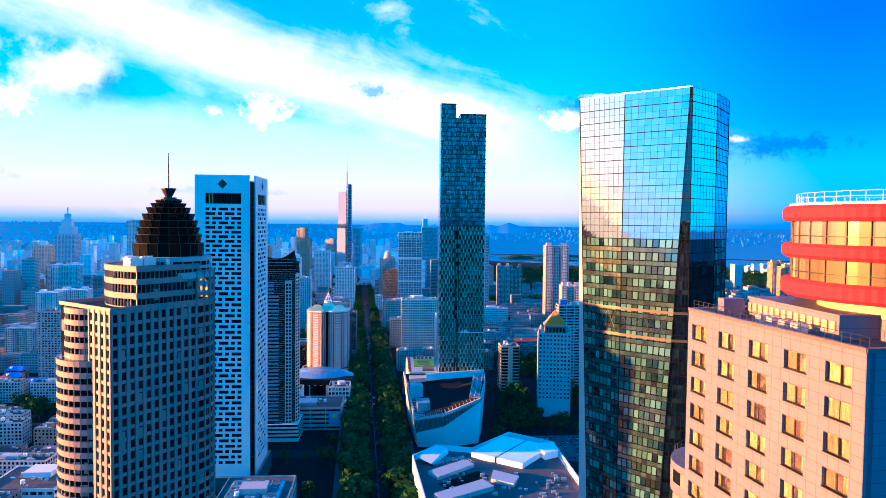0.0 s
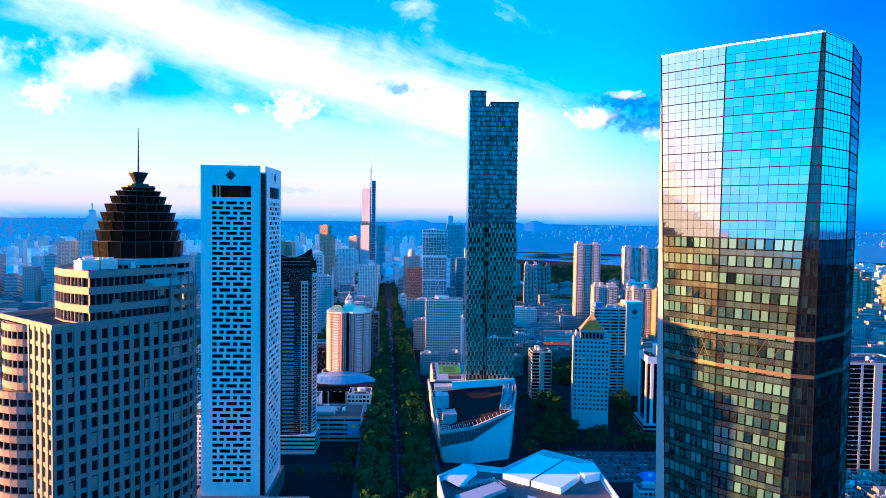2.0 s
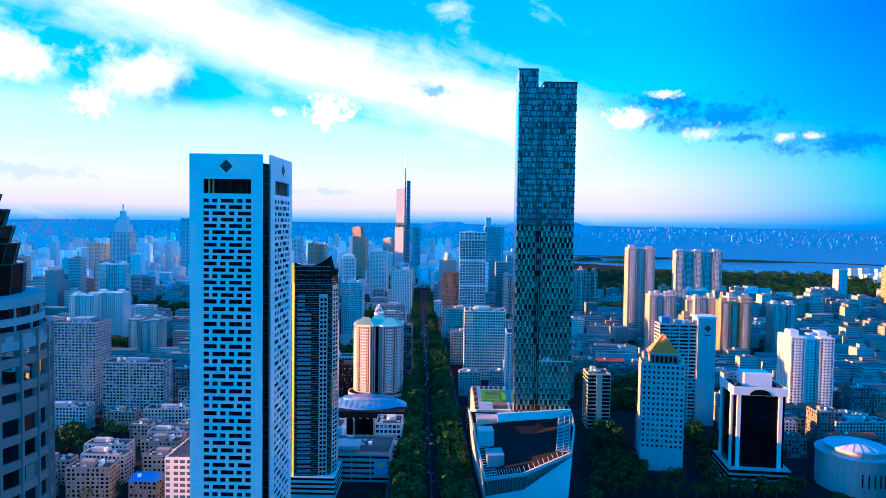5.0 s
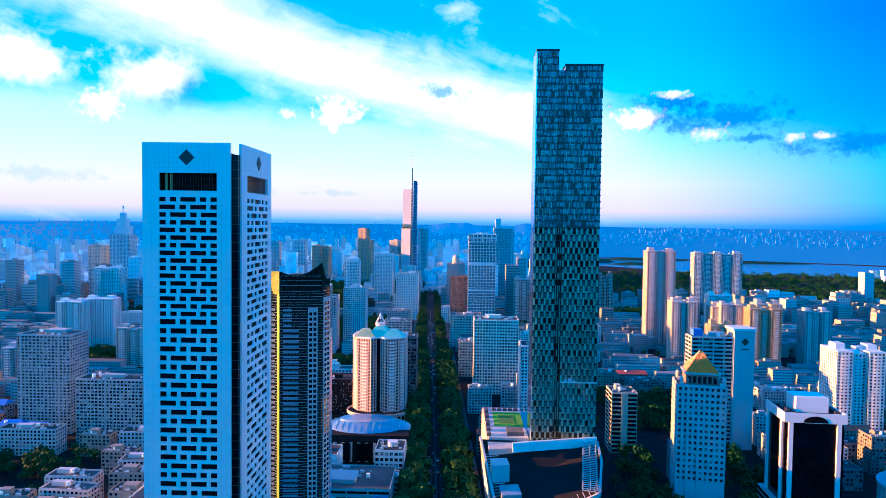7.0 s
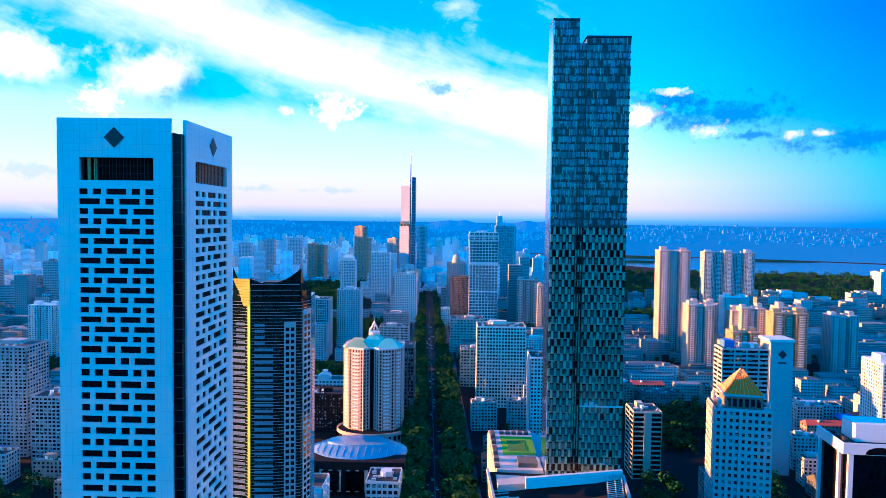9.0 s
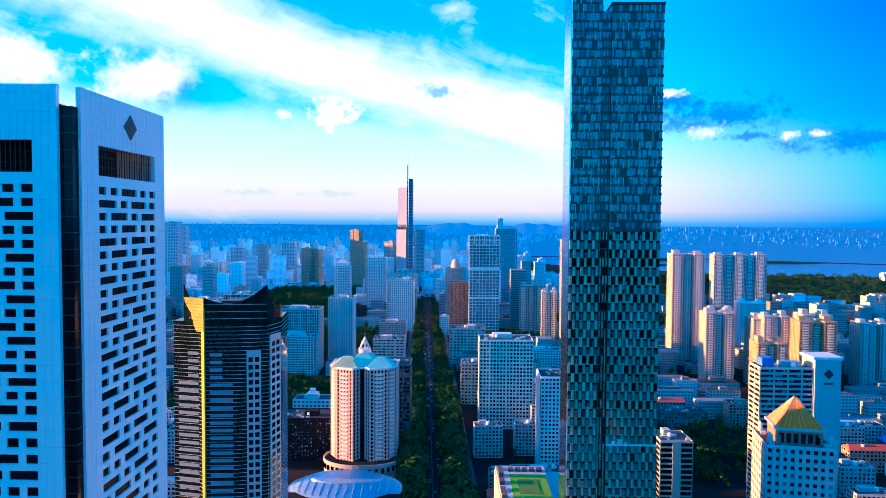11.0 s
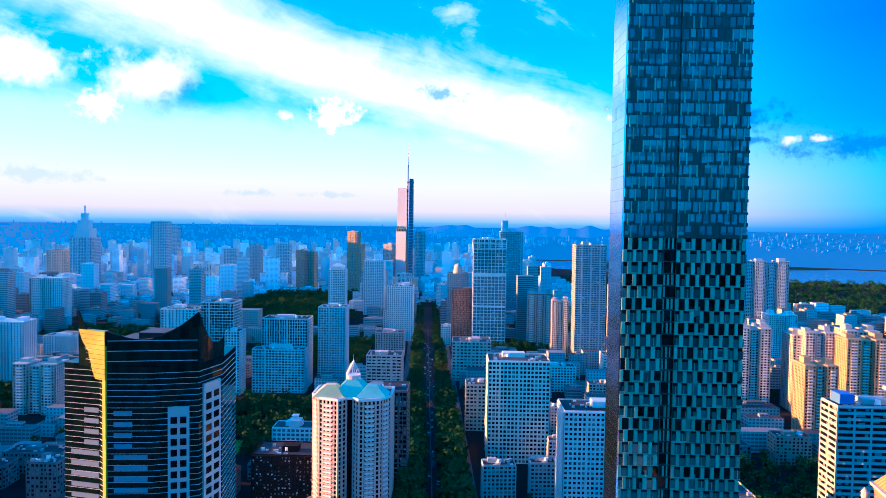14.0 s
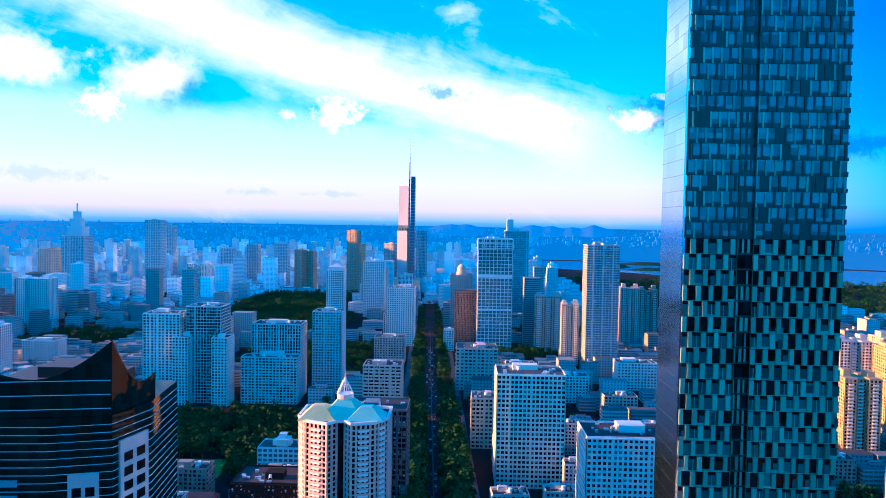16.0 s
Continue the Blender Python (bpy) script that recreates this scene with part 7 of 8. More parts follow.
B("civic_block", "long office block with white pilasters", "office building", -225, 1243, 56, 30, 84, fl=3.6, bay=3.2, pier=0.3, band=0.2, wall="town_pale", pane="glass_dark", busy=2, seed=43)
B("apartment_block", "grey apartment block with enclosed balconies", "apartment block", -226, 1218, 62, 18, 51, fl=3.1, bay=4.0, pier=0.3, band=0.4, wall="town_pale", busy=3, seed=44)
B("apartment_block", "tall grey apartment tower with a window grid", "apartment tower", -172, 1267, 34, 28, 96, fl=3.1, bay=3.4, pier=0.35, band=0.4, wall="town_pale", busy=2, seed=45)
B("white_tower_block", "white office tower with blue windows", "office building", -114, 1582, 44, 34, 94, fl=3.4, bay=3.6, pier=0.4, band=0.4, wall="white_paint", pane="glass_blue", busy=2, seed=46)
B("white_tower_block", "wide white office block", "office building", -211, 1990, 56, 40, 92, fl=3.6, bay=4, pier=0.3, band=0.4, wall="blue_grey", pane="glass_haze", busy=2, seed=47)
B("apartment_slab", "grey apartment slab with stacked balconies", "apartment block", -392, 826, 50, 30, 92, fl=3.0, bay=3.6, pier=0.3, band=0.40, wall="slate_wall", busy=2, seed=48)
B("apartment_slab", "long grey apartment slab", "apartment block", -316, 799, 60, 20, 58, fl=3.0, bay=3.3, pier=0.25, band=0.38, wall="slate_wall", busy=4, seed=49)
B("apartment_slab", "pale apartment block", "apartment block", -575, 1362, 46, 24, 37, fl=3.1, bay=4, pier=0.33, band=0.38, wall="white_paint", busy=3, seed=50)
B("office_block", "white low office range", "office building", 202, 1315, 48, 26, 33, fl=3.6, bay=4, pier=0.4, band=0.5, wall="white_paint", busy=3, seed=51)
B("bell_building", "cream building with a domed turret", "office building", -15, 1650, 38, 34, 112, fl=3.8, bay=3.8, pier=0.45, band=0.4, wall="cream", pane="glass_haze", busy=0, seed=52)
g = Geo()
for r0, r1, z0, z1 in ((9, 9, 112, 118), (7.5, 7.5, 118, 124), (7.5, 5.5, 124, 128), (5.5, 0.6, 128, 131)):
    g.prism(ring(0, 14, r0, 16), z0, z1, ring(0, 14, r1, 16))
turret = tagged(new("domed_turret", g.mesh("domed_turret", M["cream"])), "cream domed turret on the roof", "turret")
turret.location = (-15, 1650, 0)
B("grand_tower", "white tower with a stepped roof", "office building", -200, 1900, 44, 36, 118, fl=3.5, bay=4, pier=0.4, band=0.35, wall="white_paint", pane="glass_haze", busy=2, seed=53)

B("low_hall", "low dark hall with glass rooflights", "hall", -92, 440, 46, 46, 21, fl=5, bay=6, pier=0.2, band=0.4, wall="grey_stone", pane="glass_black", busy=3, seed=54)
for i in range(3):
    g = Geo()
    g.prism([(-111 + i * 13, 446), (-101 + i * 13, 446), (-101 + i * 13, 478), (-111 + i * 13, 478)], 21.3, 22.6, [(-109 + i * 13, 447), (-103 + i * 13, 447), (-103 + i * 13, 477), (-109 + i * 13, 477)])
    tagged(new("rooflight", g.mesh("rooflight", M["glass_blue"])), "long blue glass rooflight on the hall roof", "rooflight", group="rooflights on the hall")
B("low_hall", "low white commercial building", "hall", -246, 462, 46, 44, 24, fl=4.5, bay=5, pier=0.2, band=0.55, wall="white_panel", pane="glass_dark", busy=3, seed=55)
B("low_hall", "white office wing with blue windows", "hall", -168, 560, 26, 60, 52, fl=3.6, bay=4, pier=0.2, band=0.4, wall="white_panel", pane="glass_blue", busy=3, seed=56)
B("brick_block", "orange brick apartment block", "apartment block", -190, 690, 26, 20, 44, fl=3.2, bay=5, pier=0.5, band=0.5, wall="gold_wall", pane="glass_dark", busy=2, seed=57)

ob = B("school_building", "white school range with a small roof turret", "school", -150, 1000, 44, 20, 26, fl=3.6, bay=4, pier=0.3, band=0.4, wall="white_paint", pane="glass_blue", busy=1, seed=58)
for w, z0, z1 in ((9, 26, 31), (10.5, 31, 31.8), (4.5, 31.8, 35), (5.5, 35, 35.6)):
    g = Geo()
    g.prism(rect(w, w, -4, 9), z0, z1)
    part("roof_turret", g, M["white_paint"], ob)
B("dark_office", "low black office block with small lit windows", "office building", -138, 905, 44, 30, 36, fl=3.4, bay=2.6, pier=0.6, band=0.62, wall="deck_black", pane="glass_flat", busy=3, seed=59)
# apartment towers, gold in the evening sun on their west sides; some carry that gold in the wall colour
GROUP = "apartment towers east of the boulevard"
for i, (x, y, w, d, h, wl) in enumerate(((329, 1338, 46, 34, 157, "pink_white"), (612, 1835, 112, 34, 134, "blue_grey"), (319, 1190, 34, 30, 90, "cream"), (378, 1177, 46, 30, 85, "cream"), (412, 1137, 42, 30, 88, "gold_wall"),
                                         (370, 848, 43, 34, 85, "white_paint"), (378, 1166, 30, 26, 90, "cream"), (328, 1069, 30, 26, 74, "gold_wall"), (122, 1546, 42, 28, 89, "cream"), (141, 1452, 24, 22, 88, "cream"),
                                         (264, 1602, 30, 26, 99, "pink_white"), (295, 1606, 30, 26, 96, "brown_wall"), (345, 1250, 34, 28, 84, "cream"), (450, 1210, 36, 30, 86, "cream"), (505, 1180, 34, 28, 80, "grey_stone"), (460, 1420, 40, 28, 76, "white_paint"),
                                         (839, 1340, 56, 34, 116, "gold_wall"), (1010, 1700, 30, 26, 106, "gold_wall"), (1025, 1545, 36, 28, 76, "gold_wall"), (1110, 1560, 40, 28, 86, "gold_wall"))):
    apartment("apartment_tower", "apartment tower with projecting wings and balconies", x, y, w, d, h, wall=wl, rot=-4, wings=5 if w > 60 else 3, seed=60 + i, group=GROUP)
GROUP = "apartment towers west of the boulevard"
for i, (x, y, w, d, h, wl) in enumerate(((-596, 1206, 37, 28, 74, "white_paint"), (-565, 1232, 46, 28, 76, "white_paint"), (-782, 1666, 58, 30, 91, "white_paint"), (-832, 1737, 60, 30, 83, "blue_grey"), (-672, 2135, 50, 34, 90, "white_paint"),
                                         (-700, 1010, 40, 30, 80, "grey_stone"), (-640, 900, 46, 30, 62, "grey_stone"), (-520, 980, 40, 26, 48, "grey_stone"), (-450, 1110, 44, 26, 52, "cream"))):
    apartment("apartment_tower", "apartment tower with projecting wings and balconies", x, y, w, d, h, wall=wl, wings=3, seed=90 + i, group=GROUP)

for i, (x, y, w, d, h, wl) in enumerate(((-127, 1651, 46, 28, 42, "white_paint"), (-117, 1440, 43, 28, 37, "pink_white"), (-34, 1545, 16, 20, 32, "white_paint"), (-108, 1290, 30, 22, 28, "white_panel"), (-16, 1790, 40, 26, 46, "white_paint"),
                                         (-28, 1950, 34, 26, 40, "cream_pale"), (-32, 2110, 44, 26, 56, "white_paint"), (-146, 1940, 40, 26, 52, "cream_pale"), (-156, 2120, 44, 28, 46, "white_paint"), (-166, 2290, 40, 28, 62, "white_paint"), (8, 1400, 30, 24, 34, "white_panel"), (60, 1330, 36, 20, 26, "cream_pale"), (110, 1250, 40, 22, 30, "white_paint"), (150, 1180, 34, 20, 26, "pink_white"))):
    B("street_block", "pale block beside the tree-lined boulevard", "office building", x, y, w, d, h, fl=3.4, bay=3.8, pier=0.36, band=0.4, wall=wl, busy=3, seed=300 + i, group="blocks along the boulevard")
ob = B("white_tower_block", "white tower with a pointed roof", "office building", -266, 1816, 34, 30, 104, fl=3.6, bay=3.8, pier=0.3, band=0.35, wall="white_paint", pane="glass_blue", busy=0, seed=330)
for w, z0, z1, k in ((26, 104, 110, 1.0), (30, 110, 111.2, 1.0), (26, 111.2, 117, 0.25)):
    g = Geo()
    g.prism(rect(w, w * 0.88, 0, 15), z0, z1, rect(w * k, w * 0.88 * k, 0, 15))
    part("crown_storey", g, M["white_paint"] if k == 1.0 else M["steel_blue"], ob)

# far towers that stand out against the haze, which is put into their pane colour; warm ones turn west to catch the sun
GROUP = "distant towers"
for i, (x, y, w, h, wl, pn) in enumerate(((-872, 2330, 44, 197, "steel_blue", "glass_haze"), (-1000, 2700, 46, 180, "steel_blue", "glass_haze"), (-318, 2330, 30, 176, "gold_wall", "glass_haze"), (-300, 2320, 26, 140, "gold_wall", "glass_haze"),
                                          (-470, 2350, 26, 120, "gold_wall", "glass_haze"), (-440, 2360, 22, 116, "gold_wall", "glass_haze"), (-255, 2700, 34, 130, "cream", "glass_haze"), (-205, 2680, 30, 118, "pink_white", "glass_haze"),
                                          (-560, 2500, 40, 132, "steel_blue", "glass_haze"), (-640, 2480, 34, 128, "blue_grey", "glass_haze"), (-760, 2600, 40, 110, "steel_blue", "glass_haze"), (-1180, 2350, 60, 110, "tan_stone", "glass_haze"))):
    B("distant_tower", "distant tower block, haze put into its colours", "tower block", x, y, w, w * 0.8, h, rot=-22 if wl in ("gold_wall", "cream", "pink_white") else 0, fl=4.5, bay=5, pier=0.3, band=0.3, wall=wl, pane=pn, busy=1, seed=120 + i, group=GROUP)
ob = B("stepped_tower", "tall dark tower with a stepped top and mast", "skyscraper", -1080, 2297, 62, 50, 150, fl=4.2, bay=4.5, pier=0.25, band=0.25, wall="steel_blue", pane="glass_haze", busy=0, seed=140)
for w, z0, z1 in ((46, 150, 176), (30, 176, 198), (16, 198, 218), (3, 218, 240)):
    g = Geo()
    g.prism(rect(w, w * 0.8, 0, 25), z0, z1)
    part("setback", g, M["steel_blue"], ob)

# ---------------------------------------------------------------- small town blocks between them
KEEP = []          # footprints already taken: x0, y0, x1, y1
for o in scene.objects:
    if o.type == "EMPTY" and o.parent is None:
        xs, yv = [], []
        for c in o.children_recursive:
            if c.type == "MESH" and c.name.split(".")[0] not in ("window", "pane", "panel"):
                m = o.matrix_basis
                for bb in c.bound_box:
                    q = m @ Vector(bb)
                    xs.append(q.x)
                    yv.append(q.y)
        if xs:
            KEEP.append((min(xs) - 4, min(yv) - 4, max(xs) + 4, max(yv) + 4))
PARKS = [(125, 690, 158, 800), (198, 690, 240, 800), (150, 860, 300, 1000), (-60, 560, -30, 640), (-160, 420, -60, 500), (-340, 985, -125, 1170), (-330, 1330, -150, 1560), (330, 1950, 1500, 2900), (100, 630, 260, 700), (95, 560, 300, 635), (-420, 700, -300, 760), (-330, 1010, -130, 1170), (-420, 1640, -240, 1900), (-700, 1500, -560, 1640), (-560, 1720, -460, 1900), (40, 1480, 110, 1540), (-560, 1060, -480, 1200), (100, 1640, 500, 1760), (-520, 1720, -290, 2250), (-250, 2200, -200, 2330)]


def free(x, y, w, d, gap=3.0):
    if abs(x - street_x(y)) < (36 if y < 1550 else 15) + w / 2 and y < 2080:
        return False
    for yy, half in ((590, 11), (870, 10), (1190, 11), (1700, 11), (2250, 11)):
        yc = yy - x * 60 / 1400
        if abs(y + d / 2 - yc) < half + d / 2:
            return False
    for x0, y0, x1, y1 in KEEP + PARKS:
        if x + w / 2 + gap > x0 and x - w / 2 - gap < x1 and y + d + gap > y0 and y - gap < y1:
            return False
    return True


def seen(x, y):
    return abs(x) < 0.80 * (y + 60) + 40


rng = random.Random(42)
PROTO = []
for i in range(12):
    w, d, h = ((26, 12, 18), (34, 13, 21), (20, 14, 15), (42, 14, 19), (30, 16, 24), (18, 18, 12), (46, 20, 16), (24, 13, 27), (38, 12, 18), (22, 20, 30), (50, 16, 22), (28, 12, 18))[i]
    wl = ("town_cream", "town_white", "town_grey", "town_white", "town_cream", "town_grey", "town_grey", "town_white", "town_cream", "town_grey", "town_white", "brick_wall")[i]
    o = block("town_house", "low town block with flat roof and rooftop clutter", "town house", -3000, -500 + i * 60, w, d, h, fl=3.0, bay=3.2, pier=0.36, band=0.38, wall=wl, busy=4, seed=200 + i, group="low town blocks")
    if i % 3 == 2 or i == 11:
        for c in list(o.children):
            if c.name.split(".")[0] in ("stair_head", "roof_unit", "parapet", "roof"):
                bpy.data.objects.remove(c)
        g = Geo()
        hw, yy = w / 2 + 0.6, d
        zt = h + d * 0.3
        g.quad((-hw, -0.6, h), (hw, -0.6, h), (hw - 2, d / 2, zt), (-hw + 2, d / 2, zt))
        g.quad((hw, yy + 0.6, h), (-hw, yy + 0.6, h), (-hw + 2, d / 2, zt), (hw - 2, d / 2, zt))
        g.poly([(hw, -0.6, h), (hw, yy + 0.6, h), (hw - 2, d / 2, zt)])
        g.poly([(-hw, yy + 0.6, h), (-hw, -0.6, h), (-hw + 2, d / 2, zt)])
        part("tiled_roof", g, M[("red_roof", "roof_grey", "blue_roof", "red_roof")[i % 4]], o, "hipped tiled roof")
    PROTO.append((o, w, d, h))
spots = []
y = 330.0
while y < 1500:
    x = -1300.0
    while x < 1300:
        px_, py_ = x + rng.uniform(-6, 6), y + rng.uniform(-5, 5)
        k = rng.randrange(12)
        o, w, d, h = PROTO[k]
        if seen(px_, py_) and free(px_, py_, w, d):
            spots.append((px_, py_, k))
        x += w + rng.uniform(7, 16)
    y += rng.uniform(27, 34)
near = sorted(spots, key=lambda s: abs(s[0]) * 0.6 + s[1])
taken = set()
for px_, py_, k in near[:290]:
    copy_thing(PROTO[k][0], pose(px_, py_, 0, 0, 0, rng.uniform(-4, 4)))
for o, w, d, h in PROTO:
    for c in list(o.children_recursive):
        bpy.data.objects.remove(c)
    bpy.data.objects.remove(o)


def far_boxes(name, label, mat, places, z_of=None):
    g = Geo()
    r = random.Random(7)
    for x, y, w, d, h in places:
        z = z_of(x, y) if z_of else 0.0
        g.box(x - w / 2, y, z - 4, x + w / 2, y + d, z + h)
        if r.random() < 0.6:
            ww = w * r.uniform(0.2, 0.5)
            g.box(x - ww / 2, y + d * 0.3, z + h, x + ww / 2, y + d * 0.7, z + h + r.uniform(2, 5))
    return tagged(new(name, g.mesh(name, M[mat])), label, "city blocks", kind="stuff")


far = [(x, y, PROTO_W[0], PROTO_W[1], PROTO_W[2]) for x, y, PROTO_W in [(s[0], s[1], ((26, 12, 18), (34, 13, 21), (20, 14, 15), (42, 14, 19), (30, 16, 24), (18, 18, 12), (46, 20, 16), (24, 13, 27), (38, 12, 18), (22, 20, 30), (50, 16, 22), (28, 12, 18))[s[2]]) for s in near[290:]]]
y = 1500.0
while y < 4300:
    x = -2900.0
    while x < 2900:
        w, d = rng.uniform(16, 48), rng.uniform(12, 26)
        tall = rng.random()
        h = rng.uniform(12, 26) if tall < 0.72 else (rng.uniform(30, 60) if tall < 0.92 else rng.uniform(65, 115))
        if x > 200:
            h = min(h, 40) if tall < 0.97 else h
        if h > 30:
            w, d = rng.uniform(20, 34), rng.uniform(18, 28)
        xx, yy = x + rng.uniform(-8, 8), y + rng.uniform(-8, 8)
        inlake = xx > 250 and yy > 2860
        if seen(xx, yy) and not inlake and free(xx, yy, w, d) and math.hypot(xx, yy - 250) < 4100:
            far.append((xx, yy, w, d, h))
        x += w + rng.uniform(8, 26)
    y += rng.uniform(34, 48)
# unseen blocks to the west, added for the glass tower to mirror
for i in range(420):
    xx, yy = rng.uniform(-1600, -160), rng.uniform(-900, 380)
    if free(xx, yy, 30, 16) and math.hypot(xx + 5, yy - 150) > 160:
        far.append((xx, yy, rng.uniform(18, 44), rng.uniform(12, 24), rng.choice((14, 16, 18, 20, 24, 28))))
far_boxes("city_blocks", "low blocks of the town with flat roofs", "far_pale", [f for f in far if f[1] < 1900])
far_boxes("far_city_blocks", "blocks of the far town, haze put into their pale colour", "far_hazed", [f for f in far if f[1] >= 1900])


def rim_z(x, y):
    return rim_height(math.hypot(x, y - 250), 0)


haze = []
while len(haze) < 3000:
    deg = rng.uniform(-44, 44)
    a = radians(90 - deg)
    r = RIM + 450 * rng.random() ** 0.9
    crowd = noise.noise((deg * 0.22, r * 0.012, 1.7))
    if crowd < rng.uniform(-0.5, 0.25) or (deg > 6 and (r < RIM + 150 or rng.random() < 0.45)):
        continue
    k = (0.9 - 0.55 * (r - RIM) / 450)
    h = rng.choice((7, 9, 11, 14, 20, 32, 46)) * k * (1.25 if crowd > 0.3 else 0.9)
    haze.append((r * math.cos(a), 250 + r * math.sin(a), rng.uniform(9, 24) * k, 9 * k, h))
far_boxes("skyline_blocks", "skyline of far districts, blue haze painted as a glow", "far_haze", haze, rim_z)


# ---------------------------------------------------------------- trees
def leaf_crown(r, h, n, seed):
    """A crown of small tilted leaf clumps, uneven and with gaps."""
    q = Geo()
    rr = random.Random(seed)
    lobes = [(rr.uniform(-0.45, 0.45) * r, rr.uniform(-0.45, 0.45) * r, rr.uniform(0.25, 0.85) * h, rr.uniform(0.45, 0.75) * r) for _ in range(7)]
    for _ in range(n):
        lx, ly, lz, lr = rr.choice(lobes)
        a, b = rr.uniform(0, 2 * math.pi), math.acos(rr.uniform(-0.75, 1))
        k = lr * rr.uniform(0.75, 1.05)
        c = Vector((lx + k * math.sin(b) * math.cos(a), ly + k * math.sin(b) * math.sin(a), lz + k * math.cos(b) * 0.8))
        nrm = Vector((math.sin(b) * math.cos(a), math.sin(b) * math.sin(a), math.cos(b))) + Vector((rr.uniform(-0.6, 0.6), rr.uniform(-0.6, 0.6), rr.uniform(-0.3, 0.6)))
        nrm.normalize()
        s = nrm.cross(Vector((rr.uniform(-1, 1), rr.uniform(-1, 1), rr.uniform(-1, 1)))).normalized()
        t = nrm.cross(s)
        e = r * rr.uniform(0.10, 0.2)
        i = len(q.v)
        q.v += [tuple(c + s * e), tuple(c + t * e * 0.8 + nrm * e * 0.2), tuple(c - s * e * 0.9), tuple(c - t * e)]
        q.f.append((i, i + 1, i + 2, i + 3))
    return q


def trunk_geo(h, r, seed):
    q = Geo()
    rr = random.Random(seed)
    q.tube((0, 0, 0), (0.1, 0.05, h), r, r * 0.6, 7)
    for _ in range(5):
        a = rr.uniform(0, 6.28)
        q.tube((0.1, 0.05, h * rr.uniform(0.75, 1.0)), (2.6 * math.cos(a), 2.6 * math.sin(a), h + rr.uniform(1.5, 4.0)), r * 0.4, r * 0.12, 5)
    return q


TREES = []
for i in range(6):
    h, r = (5.5, 5.2, 6.0, 4.8, 5.6, 5.0)[i], (5.6, 5.0, 6.2, 4.6, 5.4, 6.0)[i]
    crown = leaf_crown(r, 8.0, 520, 300 + i)
    TREES.append((trunk_geo(h, 0.38, 400 + i).mesh("trunk", M["bark"]), crown.mesh("crown", M["leaf"]), h, crown))


def tree(x, y, k, s, rot, group):
    ob = thing("plane_tree", "leafy street tree with a dark green crown", "tree", x, y, 0.0, rot, group)
    ob.scale = (s, s, s)
    part("trunk", TREES[k][0], None, ob)
    c = part("crown", TREES[k][1], None, ob)
    c.location = (0, 0, TREES[k][2] - 1.5)


rest = []
count = 0
y = 430.0
while y < 2100:
    for off in (-21.5, -12.5, 12.5, 21.5):
        if rng.random() < 0.9:
            x = street_x(y) + off + rng.uniform(-1.2, 1.2)
            yy = y + rng.uniform(-2, 2)
            s = rng.uniform(1.25, 1.7) * (1.0 if y < 1200 else (0.75 if y < 1600 else 0.55))
            if y < 1130 and count < 290:
                tree(x, yy, rng.randrange(6), s, rng.uniform(0, 360), "trees along the boulevard")
                count += 1
            else:
                rest.append((x, yy, s))
    y += 8.0 if y < 1300 else (11.0 if y < 1700 else 18.0)
for x0, y0, x1, y1 in PARKS:
    big = (x1 - x0) * (y1 - y0)
    for _ in range(int(min(1500, big / 110))):
        x, yy = rng.uniform(x0, x1), rng.uniform(y0, y1)
        if abs(x - street_x(yy)) > 34 and not any(a < x < c and b < yy < e for a, b, c, e in KEEP) and not (-300 < x < -205 and 1000 < yy < 1045) and not (100 < x < 262 and 560 < yy < 640):
            rest.append((x, yy, rng.uniform(0.7, 1.3) * (1.0 if yy < 1900 else 1.4)))
for _ in range(2600):
    x, yy = rng.uniform(-1100, 900), rng.uniform(420, 2500)
    if seen(x, yy) and free(x, yy, 4, 4, 0.5):
        rest.append((x, yy, rng.uniform(0.6, 1.1)))
SMALL = [leaf_crown(5.4, 8.0, 130, 500 + i) for i in range(5)]
SPARSE = [leaf_crown(6.0, 8.5, 60, 520 + i) for i in range(4)]
vs, fs = [], []
for x, yy, s in rest:
    q = rng.choice(SMALL if yy < 1600 else SPARSE)
    i = len(vs)
    ca, sa = math.cos(x), math.sin(x)
    s2 = s * 1.05
    vs += [(x + (a * ca - b * sa) * s2, yy + (a * sa + b * ca) * s2, (c + 3.2) * s2) for a, b, c in q.v]
    fs += [tuple(i + k for k in f) for f in q.f]
me = bpy.data.meshes.new("far_trees")
me.from_pydata(vs, [], fs)
me.materials.append(M["leaf"])
tagged(new("far_trees", me), "dark green tree crowns in parks and streets", "trees", kind="stuff")
stems = Geo()
for x, yy, s in rest:
    stems.tube((x, yy, 0), (x, yy, 5 * s), 0.35 * s, 0.2 * s, 4)
tagged(new("far_trunks", stems.mesh("far_trunks", M["bark"])), "dark trunks of the park trees", "trees", kind="stuff")
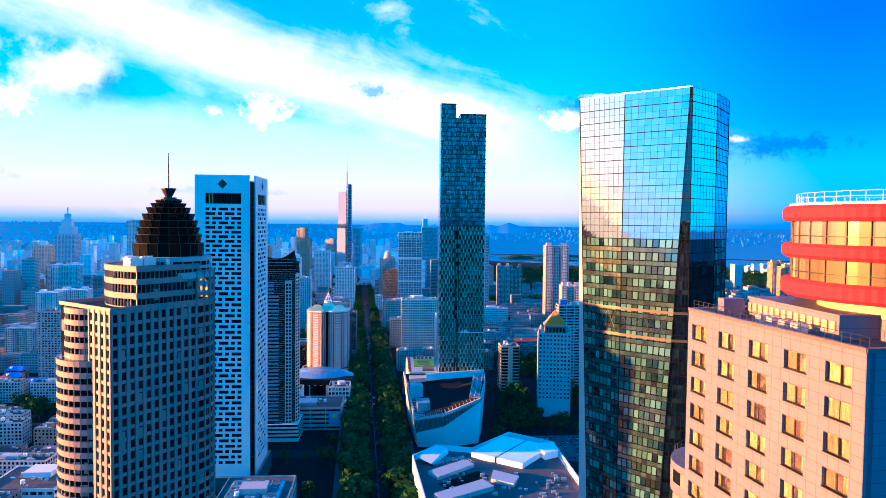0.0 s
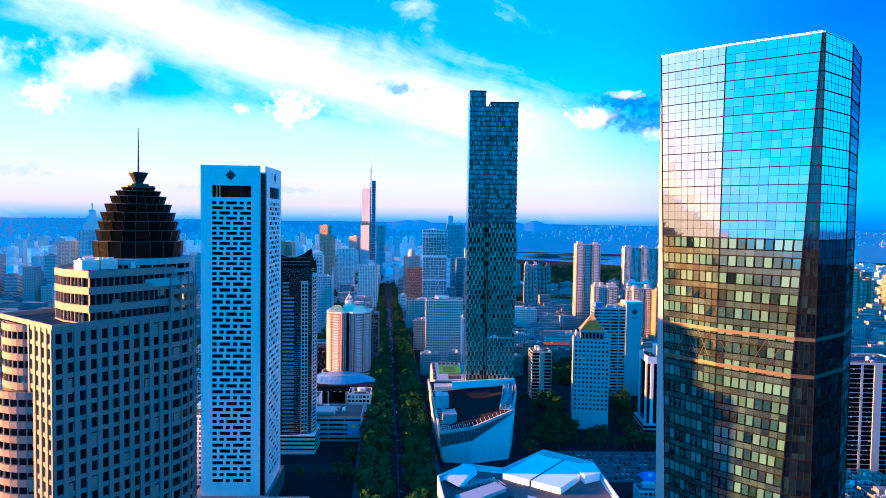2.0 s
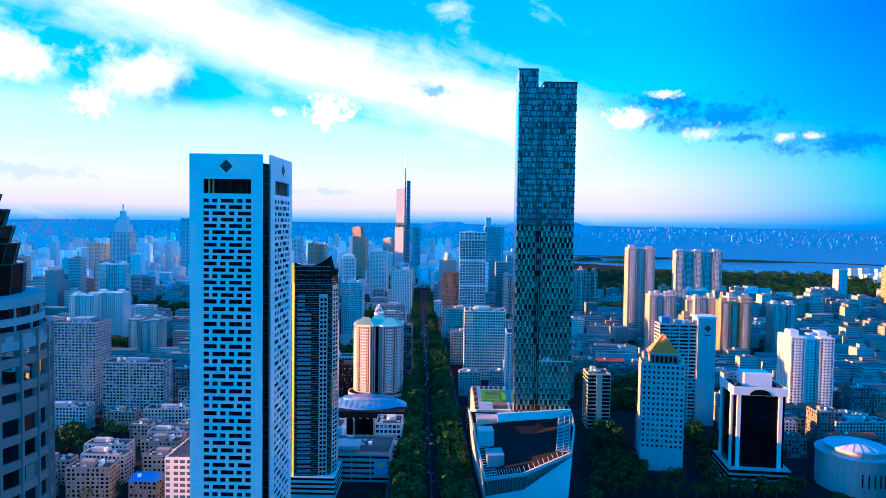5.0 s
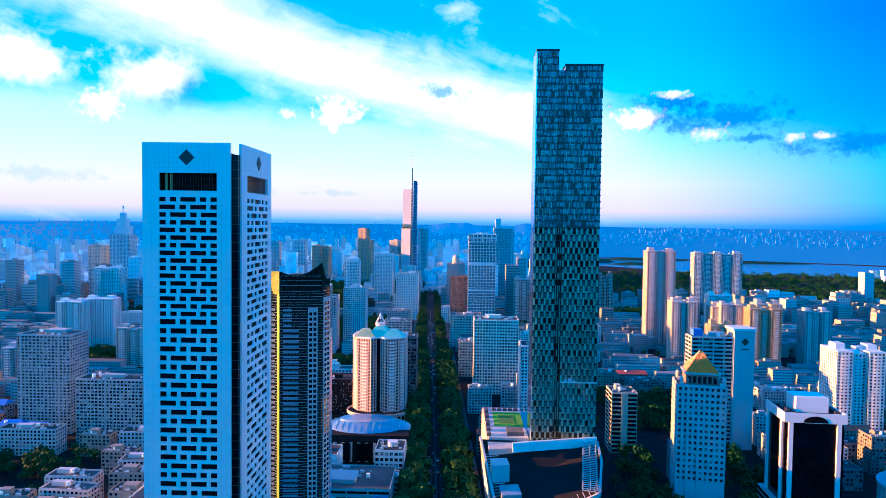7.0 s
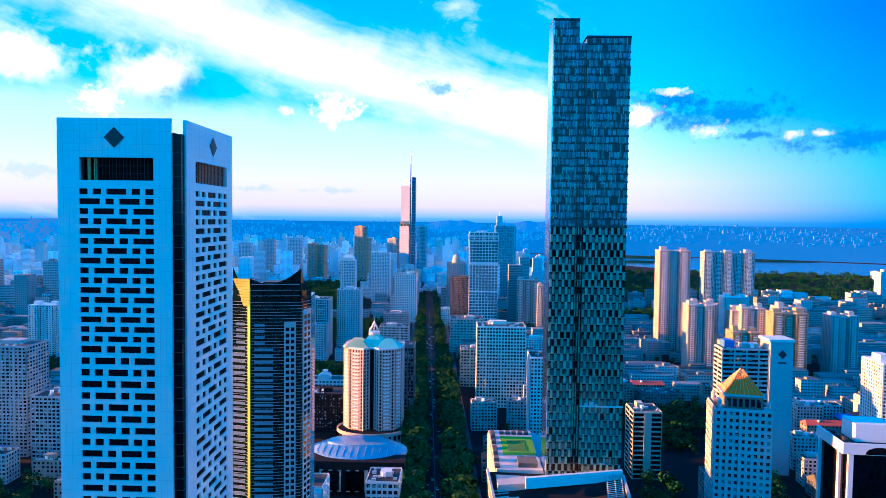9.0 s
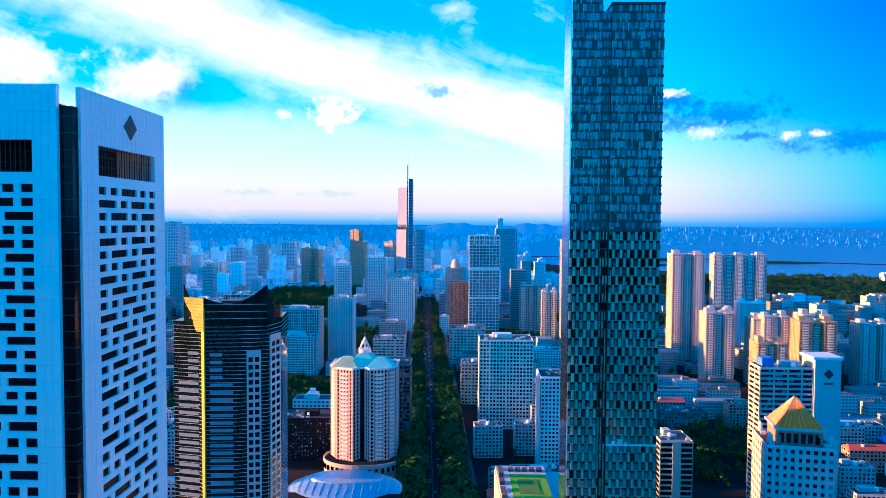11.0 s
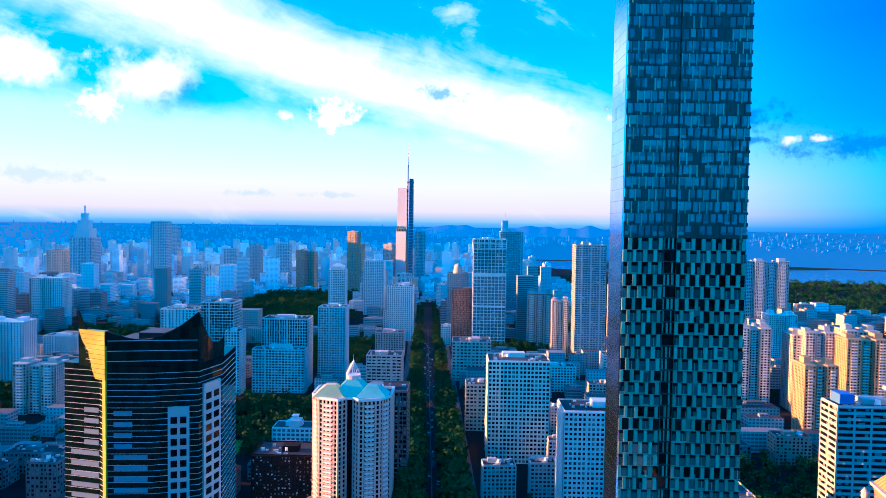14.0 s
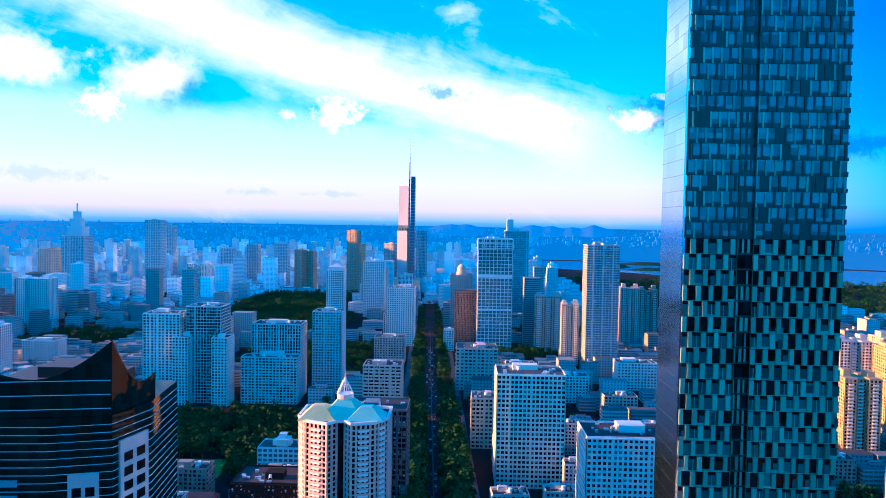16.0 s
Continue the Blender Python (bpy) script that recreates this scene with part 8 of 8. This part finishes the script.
sheet("sports_field", "green school sports field", "field", [(-300, 1000), (-205, 1004), (-207, 1046), (-300, 1042)], 0.08, "grass", kind="structure")


# ---------------------------------------------------------------- cars
def car_kit(col, seed):
    body, cabin, tyre = Geo(), Geo(), Geo()
    body.prism([(-0.9, -2.2), (0.9, -2.2), (0.9, 2.2), (-0.9, 2.2)], 0.32, 0.92, [(-0.85, -2.15), (0.85, -2.15), (0.85, 2.1), (-0.85, 2.1)])
    cabin.prism([(-0.82, -1.3), (0.82, -1.3), (0.82, 1.5), (-0.82, 1.5)], 0.92, 1.45, [(-0.65, -0.7), (0.65, -0.7), (0.65, 1.0), (-0.65, 1.0)])
    tyre.tube((-0.12, 0, 0), (0.12, 0, 0), 0.32, n=10)
    return body.mesh("body", col), cabin.mesh("cabin", M["glass_black"]), tyre.mesh("wheel", M["dark_steel"])


CARS = [car_kit(material("car_paint", c, 0.3, vary=0.05, scale=1.0), i) for i, c in enumerate(((0.75, 0.75, 0.75), (0.05, 0.05, 0.06), (0.35, 0.36, 0.38), (0.30, 0.03, 0.03), (0.7, 0.7, 0.68), (0.05, 0.1, 0.25)))]
NAMES = ("white", "black", "grey", "dark red", "white", "dark blue")


def car(x, y, k, rot, group):
    ob = thing("car", NAMES[k] + " car on the asphalt", "car", x, y, 0.07, rot, group)
    part("body", CARS[k][0], None, ob)
    part("cabin", CARS[k][1], None, ob)
    for wx in (-0.8, 0.8):
        for wy in (-1.35, 1.35):
            piece("wheel", CARS[k][2], ob, wx, wy, 0.32)


for i in range(130):
    y = 520 + 1050 * (i / 130) + rng.uniform(-5, 5)
    lane = rng.choice((-5.4, -1.9, 1.9, 5.4))
    car(street_x(y) + lane, y, rng.randrange(6), 2.9 + (180 if lane < 0 else 0), "cars on the boulevard")
sheet("car_park", "asphalt car park", "car park", [(100, 566), (255, 562), (262, 632), (104, 634)], 0.05, "paving")
for r in range(6):
    for c in range(34):
        if rng.random() < 0.72:
            car(106 + c * 4.2, 572 + r * 10.5 - c * 0.1, rng.randrange(6), rng.choice((0, 180)), "cars in the car park")
